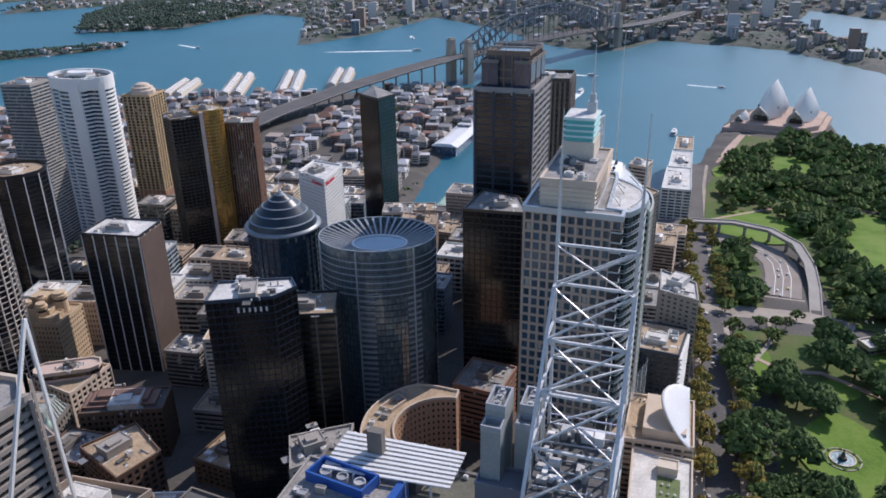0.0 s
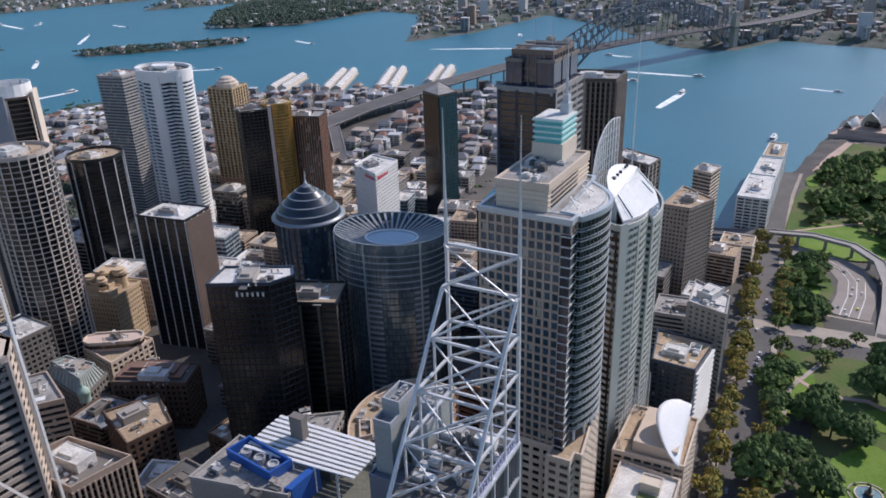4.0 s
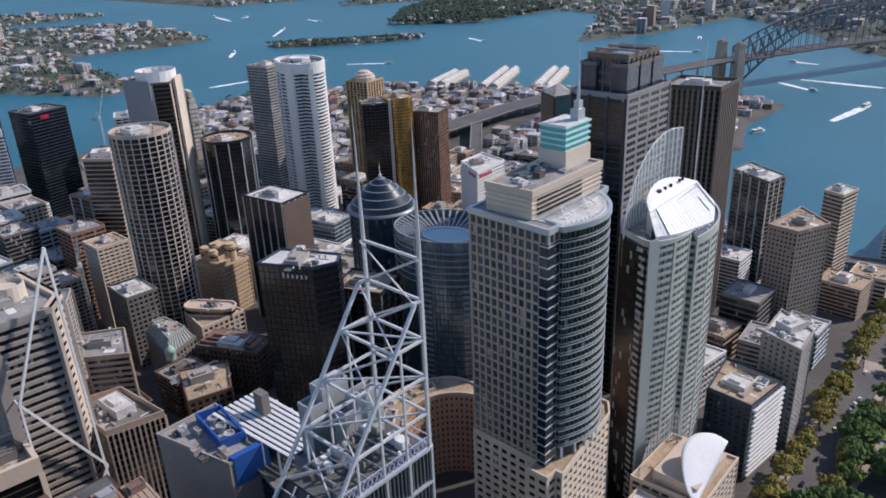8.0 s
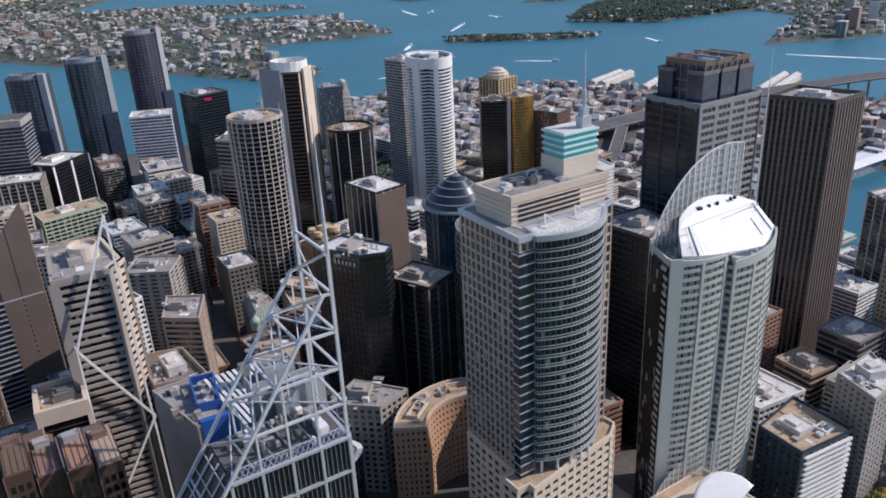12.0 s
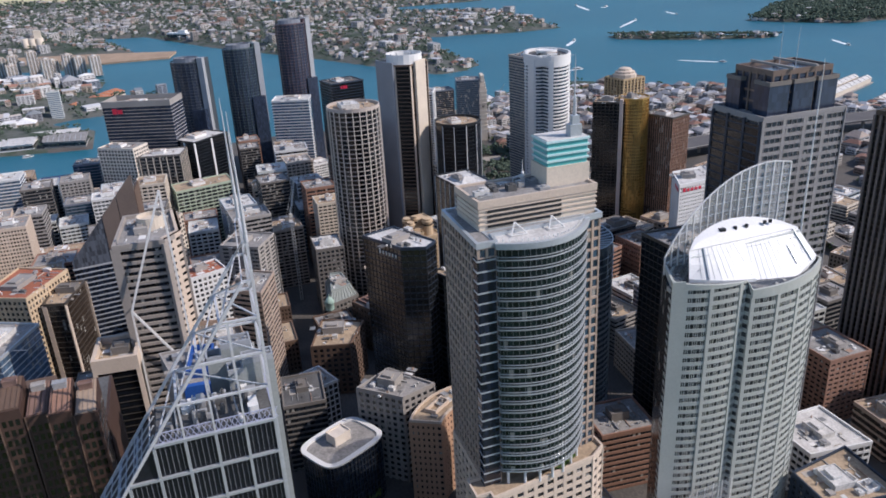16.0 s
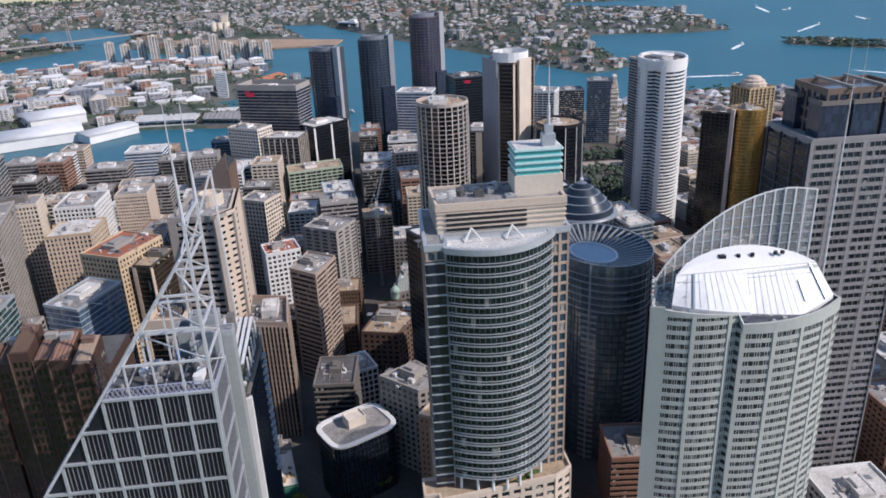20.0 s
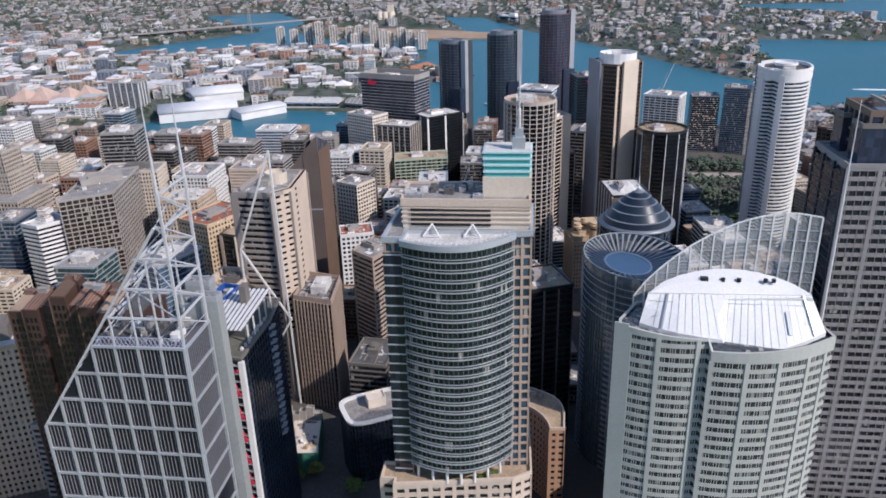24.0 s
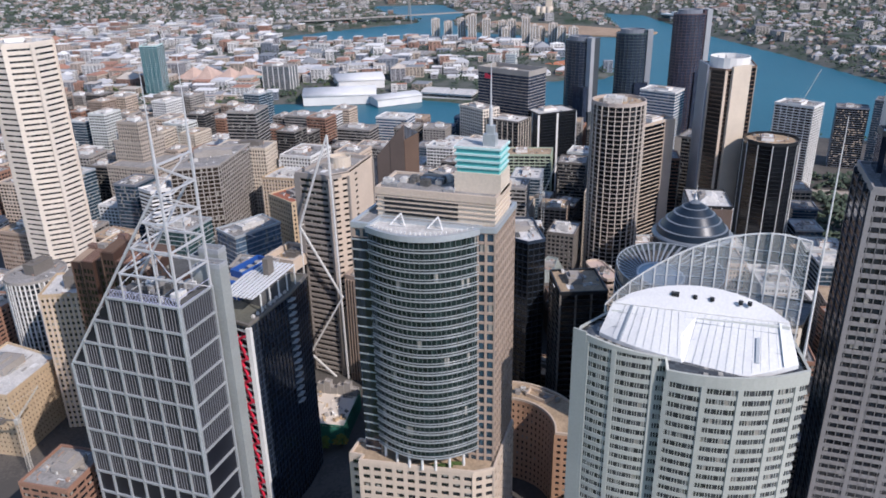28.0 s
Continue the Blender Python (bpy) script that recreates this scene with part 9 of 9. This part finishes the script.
# ---- small buildings of the old quarter and far suburbs, as joined masses ----
# house whites held down, with far haze mixed into the paints
WALLS = island_mat("house_walls", [(0.42, 0.39, 0.35), (0.5, 0.48, 0.46), (0.27, 0.19, 0.15), (0.38, 0.35, 0.32), (0.48, 0.48, 0.48), (0.32, 0.29, 0.27), (0.27, 0.27, 0.28)])
ROOFS = island_mat("house_roofs", [(0.22, 0.12, 0.09), (0.24, 0.23, 0.23), (0.3, 0.3, 0.31), (0.42, 0.42, 0.44), (0.18, 0.18, 0.2), (0.34, 0.28, 0.24), (0.5, 0.5, 0.52)])
WINDOWS = G_DARK
WORK_WALLS = island_mat("warehouse_walls", [(0.55, 0.54, 0.52), (0.6, 0.6, 0.6), (0.42, 0.36, 0.3), (0.3, 0.3, 0.32), (0.5, 0.42, 0.36), (0.68, 0.67, 0.66), (0.36, 0.22, 0.17), (0.2, 0.23, 0.28)])
WORK_ROOFS = island_mat("warehouse_roofs", [(0.7, 0.7, 0.7), (0.45, 0.46, 0.48), (0.6, 0.6, 0.61), (0.3, 0.31, 0.33), (0.38, 0.2, 0.14), (0.75, 0.75, 0.75), (0.5, 0.45, 0.4), (0.22, 0.24, 0.26)])


def houses(name, label, spots, kind="stuff", paints=None, glazed=True):
    """spots: x, y, z, width, depth, height, turn, pitched."""
    wv, wf, rv, rf, pv, pf = [], [], [], [], [], []
    for x, y, z, w, d, h, a, pitched in spots:
        c, s = math.cos(a), math.sin(a)
        P = lambda u, v, q: (x + u * c - v * s, y + u * s + v * c, z + q)
        k = len(wv)
        wv += [P(-w / 2, -d / 2, -2), P(w / 2, -d / 2, -2), P(w / 2, d / 2, -2), P(-w / 2, d / 2, -2), P(-w / 2, -d / 2, h), P(w / 2, -d / 2, h), P(w / 2, d / 2, h), P(-w / 2, d / 2, h)]
        wf += [(k, k + 1, k + 5, k + 4), (k + 1, k + 2, k + 6, k + 5), (k + 2, k + 3, k + 7, k + 6), (k + 3, k, k + 4, k + 7), (k + 4, k + 5, k + 6, k + 7)]
        k = len(rv)
        o = 0.6
        if pitched:
            rh = min(w, d) * 0.32
            rv += [P(-w / 2 - o, -d / 2 - o, h), P(w / 2 + o, -d / 2 - o, h), P(w / 2 + o, d / 2 + o, h), P(-w / 2 - o, d / 2 + o, h), P(-w * 0.25, 0, h + rh), P(w * 0.25, 0, h + rh)]
            rf += [(k, k + 1, k + 5, k + 4), (k + 2, k + 3, k + 4, k + 5), (k + 3, k, k + 4), (k + 1, k + 2, k + 5), (k + 3, k + 2, k + 1, k)]
        else:
            rv += [P(-w / 2 - 0.2, -d / 2 - 0.2, h + 0.05), P(w / 2 + 0.2, -d / 2 - 0.2, h + 0.05), P(w / 2 + 0.2, d / 2 + 0.2, h + 0.05), P(-w / 2 - 0.2, d / 2 + 0.2, h + 0.05),
                   P(-w / 2, -d / 2, h + 0.7), P(w / 2, -d / 2, h + 0.7), P(w / 2, d / 2, h + 0.7), P(-w / 2, d / 2, h + 0.7)]
            rf += [(k, k + 1, k + 5, k + 4), (k + 1, k + 2, k + 6, k + 5), (k + 2, k + 3, k + 7, k + 6), (k + 3, k, k + 4, k + 7), (k + 4, k + 5, k + 6, k + 7)]
        # window rows, set a hand out from the wall
        fl = max(1, int(h / 3.2))
        if glazed and fl <= 12:
            for i in range(fl):
                zz = 0.9 + i * 3.2
                if zz + 1.4 > h:
                    break
                for side in range(4):
                    L = w if side % 2 == 0 else d
                    D = (d if side % 2 == 0 else w) / 2 + 0.06
                    n = max(1, int(L / 8))
                    for q in range(n):
                        u = -L / 2 + (q + 0.5) * L / n
                        hw = 0.36 * L / n
                        k = len(pv)
                        if side == 0:
                            pts = [(u - hw, -D), (u + hw, -D)]
                        elif side == 1:
                            pts = [(D, u - hw), (D, u + hw)]
                        elif side == 2:
                            pts = [(u + hw, D), (u - hw, D)]
                        else:
                            pts = [(-D, u + hw), (-D, u - hw)]
                        pv += [P(*pts[0], zz), P(*pts[1], zz), P(*pts[1], zz + 1.5), P(*pts[0], zz + 1.5)]
                        pf.append((k, k + 1, k + 2, k + 3))
    t = thing(name, (0, 0, 0), label, "houses", kind=kind)
    for nm, v, f, mt in (("walls", wv, wf, (paints or (WALLS, ROOFS))[0]), ("roofs", rv, rf, (paints or (WALLS, ROOFS))[1]), ("windows", pv, pf, WINDOWS)):
        if v:
            ob = sub(nm, mesh_of(nm, v, f, mt), t)
            ob["kind"] = "stuff"
    return t


def near_view(x, y):
    """Whether a place lies in the sector that the flight looks over."""
    a = math.degrees(math.atan2(-(x - 120), y - 150))
    return -16 < a < 166


def scatter(n, box, seed, size, height, shore_gap=12, pitched=0.6, test=None, hf=None, turn=None):
    rr = np.random.RandomState(seed)
    xs, ys = rr.uniform(box[0], box[2], n), rr.uniform(box[1], box[3], n)
    sd = land_at(xs, ys)
    out = []
    for x, y, s in zip(xs, ys, sd):
        if s < shore_gap or not near_view(x, y) or (test and not test(x, y)):
            continue
        if any(math.hypot(x - fx, y - fy) < fr * 0.95 + size[1] * 0.6 for fx, fy, fr in placed):
            continue
        z = hf(x, y) if hf else min(float(hills(np.array(x), np.array(y))), 1.6 + s * 0.14)
        w, d, h = rr.uniform(*size), rr.uniform(*size), height[0] + (height[1] - height[0]) * rr.rand() ** 2
        out.append((x, y, z, w, d, h, rr.uniform(0, 0.5) if turn is None else turn + rr.uniform(-0.15, 0.15), rr.rand() < pitched))
    return out


rocks = lambda x, y: y > 600 and not (-690 < x < -560 and y > 640 and x > -680) and not (x > -300)
houses("old_quarter_houses", "terraces and warehouses of the old quarter", scatter(1500, (-1180, 640, -300, 1440), 1, (9, 22), (6, 16), 14, 0.6, rocks, lambda x, y: min(ground(x, y), 4 + 0.14 * 200), 0.2))
houses("north_shore_houses", "houses and flats along the north shore", scatter(4200, (-3400, 1700, 1500, 4300), 2, (10, 20), (5, 14), 10, 0.75), glazed=False)
houses("north_shore_flats", "taller blocks of flats on the north shore", scatter(420, (-1200, 1900, 1300, 3600), 3, (16, 30), (16, 62), 20, 0.0))
houses("west_suburb_houses", "red and grey roofed houses of the western suburbs", scatter(6500, (-4600, -1900, -1400, 1800), 4, (9, 19), (4.5, 11), 10, 0.8, lambda x, y: not (-2250 < x < -1050 and y < 200) and apron_gap(x, y) > 130), glazed=False)
houses("west_suburb_blocks", "larger pale blocks among the western suburbs", scatter(520, (-4200, -1900, -1400, 1700), 5, (18, 42), (9, 30), 14, 0.1, lambda x, y: not (-2250 < x < -1050 and y < 200) and apron_gap(x, y) > 130))
houses("peninsula_blocks", "warehouses and flats of the inner western peninsula", scatter(1750, (-2250, -1900, -1000, 210), 6, (9, 44), (6, 27), 12, 0.12), paints=(WORK_WALLS, WORK_ROOFS))
houses("southwest_suburb_houses", "grey and white roofed houses of the south-western suburbs", scatter(4200, (-4600, -5000, -1400, -1900), 9, (10, 24), (5, 14), 14, 0.6), glazed=False)
houses("outer_suburb_houses", "pale roofs of the distant western suburbs", scatter(3200, (-8800, -5000, -4400, 1300), 8, (14, 34), (5, 12), 14, 0.6), glazed=False)
houses("southern_blocks", "mixed blocks south of the city centre", scatter(1300, (-1500, -2400, -300, -250), 7, (16, 46), (10, 38), 14, 0.15), paints=(WORK_WALLS, WORK_ROOFS))


# ---- trees ----
def clumps(rx, rz, n, seed, z0, lump=(0.16, 0.3)):
    """A crown of leaf clumps with an uneven outline and gaps."""
    rr = random.Random(seed)
    v, f = [], []
    for _ in range(n):
        a, e = rr.uniform(0, 6.283), math.asin(rr.uniform(-0.55, 1))
        q = rr.uniform(0.5, 1.0) ** 0.5
        lob = 1 + 0.22 * math.sin(3 * a + seed) + 0.15 * math.sin(5 * a + 2 * seed)
        cx, cy, cz = rx * q * lob * math.cos(a) * math.cos(e), rx * q * lob * math.sin(a) * math.cos(e), z0 + rz * q * math.sin(e)
        s = rx * rr.uniform(*lump)
        k = len(v)
        for dx, dy, dz in ((1, 0, 0), (-1, 0, 0), (0, 1, 0), (0, -1, 0), (0, 0, 0.75), (0, 0, -0.6)):
            j = rr.uniform(0.7, 1.3)
            v.append((cx + dx * s * j + rr.uniform(-.2, .2) * s, cy + dy * s * j + rr.uniform(-.2, .2) * s, cz + dz * s * j))
        f += [(k + a_, k + b_, k + c_) for a_, b_, c_ in ((0, 2, 4), (2, 1, 4), (1, 3, 4), (3, 0, 4), (2, 0, 5), (1, 2, 5), (3, 1, 5), (0, 3, 5))]
    return v, f


def tree_kind(r, h, n, seed, leaf, word):
    t = thing("tree", (0, 0, -50), "%s tree with a broad uneven crown" % word, "tree", "trees")
    g = Geo().lathe([(0.07 * r, 0), (0.05 * r, h * 0.4), (0.02 * r, h * 0.7)], 7)
    for i in range(5):
        a = i * 1.257 + seed
        g.beam((0, 0, h * (0.3 + 0.05 * i)), (0.55 * r * math.cos(a), 0.55 * r * math.sin(a), h * 0.72), 0.022 * r)
    sub("trunk", g.mesh("trunk", BARK), t)
    v, f = clumps(r, h * 0.34, n, seed, h * 0.66)
    sub("crown", mesh_of("crown", v, f, leaf), t)
    return t


KINDS = [tree_kind(8.5, 15, 190, 1, LEAF, "dark green fig"), tree_kind(6, 12, 110, 2, LEAF_BRIGHT, "green broad-leaved"), tree_kind(5, 11, 100, 3, LEAF_WARM, "yellowing plane"), tree_kind(4.3, 10, 90, 4, LEAF_WARM, "yellow-green plane")]
used = set()


def plant_tree(kind, x, y, z, s, rr):
    m = Matrix.Translation((x, y, z)) @ Matrix.Rotation(rr.uniform(0, 6.28), 4, "Z") @ Matrix.Diagonal((s, s, s * rr.uniform(0.85, 1.15), 1))
    if kind not in used:
        used.add(kind)
        KINDS[kind].matrix_basis = m
    else:
        ob = copy_thing(KINDS[kind], m)
        ob.matrix_basis = m


rr = random.Random(8)
for y in range(338, 815, 9):
    if rr.random() < 0.22:
        continue
    x = np.interp(y, [p[1] for p in AVENUE], [p[0] for p in AVENUE])
    plant_tree(rr.choice((2, 3, 2)), x - 10.5 + rr.uniform(-1.5, 1.5), y + rr.uniform(-3, 3), ground(x, y), rr.uniform(0.8, 1.5), rr)
    if rr.random() < 0.7 and not 548 < y < 590:
        plant_tree(rr.choice((2, 3, 1)), x + 13 + rr.uniform(-1, 2), y + rr.uniform(-2, 2), ground(x, y), rr.uniform(1.0, 1.4), rr)
LAWNS = [(122, 416, 24, 38), (128, 484, 15, 14), (155, 530, 13, 24), (57, 1030, 10, 28), (133, 1042, 16, 26), (80, 500, 10, 32), (97, 836, 42, 58), (150, 1090, 36, 30), (214, 810, 38, 116), (76, 668, 9, 34), (150, 960, 20, 22), (170, 500, 18, 14), (250, 470, 30, 40)]
xpts = [Vector(p) for p in XW]
n = 0
for _ in range(2600):
    x, y = rr.uniform(62, 330), rr.uniform(325, 900)
    if n > 190 or seg_shore(x, y) < 8:
        continue
    if any(((x - a) / (c + 2)) ** 2 + ((y - b_) / (d + 2)) ** 2 < 1 for a, b_, c, d in LAWNS) and rr.random() < 0.97:
        continue
    if 555 < y < 598 or (x < 145 and 590 < y < 822 and not (60 < x < 84)):
        continue
    if y > 1150 and x < 130:
        continue
    if x > 400 - (y - 325) * 0.1 or math.hypot(x - 121, y - 412) < 16:
        continue
    big = y < 556 and rr.random() < 0.75
    plant_tree(0 if big else rr.choice((0, 1, 1)), x, y, ground(x, y) - 0.3, rr.uniform(0.85, 1.45), rr)
    n += 1
for x, y, k in ((96, 570, 1), (103, 571, 1), (84, 569, 1), (112, 590, 1), (-30, 690, 2), (-45, 640, 3), (-60, 600, 2), (-110, 250, 1), (-100, 205, 2), (-95, 195, 1), (-118, 185, 1), (-88, 230, 1)):
    plant_tree(k, x, y, ground(x, y), 0.75, rr)


def woods(name, label, n, box, seed, size, test=None, hf=None, lumps=4, leaf=None):
    r2 = np.random.RandomState(seed)
    xs, ys = r2.uniform(box[0], box[2], n), r2.uniform(box[1], box[3], n)
    sd = land_at(xs, ys)
    base = []
    for k in range(3):
        v, f = clumps(1.0, 0.62, lumps, 20 + k, 0.6, (0.28, 0.48))
        base.append((np.array(v), np.array(f)))
    V, F, k0 = [], [], 0
    for x, y, s in zip(xs, ys, sd):
        if s < 4 or not near_view(x, y) or (test and not test(x, y)):
            continue
        z = hf(x, y) if hf else min(float(hills(np.array(x), np.array(y))), 1.6 + s * 0.14)
        bv, bf = base[r2.randint(3)]
        q = r2.uniform(*size)
        a = r2.uniform(0, 6.28)
        c, sn = math.cos(a) * q, math.sin(a) * q
        V.append(np.stack([x + bv[:, 0] * c - bv[:, 1] * sn, y + bv[:, 0] * sn + bv[:, 1] * c, z + bv[:, 2] * q * 1.1], 1))
        F.append(bf + k0)
        k0 += len(bv)
    me = mesh_of(name, np.concatenate(V).tolist(), np.concatenate(F).tolist(), leaf or LEAF)
    tagged(new(name, me), label, "trees", kind="stuff")


woods("island_woods", "dense bush covering the harbour islands and headlands", 1500, (-1870, 1420, -1500, 1830), 11, (5, 9), lambda x, y: float(shore(np.array([x]), np.array([y]), GOAT)[0]) > 4, leaf=LEAF_HAZED)
woods("headland_woods", "dense bush on the northern headland", 3400, (-2300, 1950, -1580, 2650), 12, (8, 14), leaf=LEAF_HAZED)
woods("north_shore_trees", "street trees among the north shore houses", 10000, (-3400, 1700, 1500, 4300), 13, (6, 12), lumps=3, leaf=LEAF_HAZED)
woods("west_suburb_trees", "street trees among the western suburbs", 16000, (-4600, -1900, -1350, 1800), 14, (6, 11), lambda x, y: not (-2250 < x < -1050 and y < 200) and apron_gap(x, y) > 130, lumps=3, leaf=LEAF_HAZED)
woods("peninsula_trees", "street trees of the inner western peninsula", 3400, (-2250, -1900, -1000, 210), 15, (5, 9), leaf=LEAF_HAZED)
woods("old_quarter_trees", "trees on the slopes of the old quarter", 900, (-1250, 560, -300, 1450), 16, (4, 7), lambda x, y: (x < -1050 or rr.random() < 0.45) and all(math.hypot(x - fx, y - fy) > fr for fx, fy, fr in placed) and not (-690 < x < -560), lambda x, y: ground(x, y))
cutting = lambda x, y: all(math.hypot(x - fx, y - fy) > fr * 0.9 for fx, fy, fr in placed) and not abs(x + 760) < 16 and not abs(x + 710 - (y - 470) * 0.25) < 9
woods("cutting_trees", "dark and autumn trees beside the western freeway", 330, (-830, 495, -560, 650), 24, (5, 9), cutting, lambda x, y: ground(x, y), 8, LEAF_HAZED)
woods("slope_trees", "autumn trees on the slope behind the slab tower", 70, (-735, 360, -635, 410), 25, (5, 8), cutting, lambda x, y: ground(x, y), 8, LEAF_WARM)
garden = lambda x, y: 130 < x + (y - 850) * 0.05 + 60 and 62 < x < 330 and not any(((x - a) / c) ** 2 + ((y - b_) / d) ** 2 < 1 for a, b_, c, d in LAWNS) and not (x < 128 and y > 1130)
woods("botanic_garden_trees", "dense dark trees of the botanic garden", 430, (60, 830, 330, 1235), 17, (7, 14), garden, lambda x, y: ground(x, y), 24, LEAF_BRIGHT)
woods("park_trees", "dense dark trees of the park", 300, (70, 600, 330, 840), 18, (8, 13), lambda x, y: (x > 150 or 60 < x < 84) and not any(((x - a) / c) ** 2 + ((y - b_) / d) ** 2 < 1 for a, b_, c, d in LAWNS) and not 555 < y < 605, lambda x, y: ground(x, y), 24, LEAF_BRIGHT)
woods("far_woods", "distant tree cover of the outer suburbs", 3600, (-8800, -5000, -4400, 1300), 19, (14, 26), leaf=LEAF_HAZED)
woods("north_ridge_woods", "distant tree cover north of the harbour", 1900, (-5000, 3800, 2500, 7500), 20, (12, 24), leaf=LEAF_HAZED)
woods("southern_trees", "street trees south of the city centre", 1500, (-1500, -2400, -300, -250), 21, (4, 8), lambda x, y: all(math.hypot(x - fx, y - fy) > fr for fx, fy, fr in placed))
woods("southwest_suburb_trees", "street trees of the south-western suburbs", 4600, (-4600, -5000, -1400, -1900), 22, (8, 14), leaf=LEAF_HAZED)
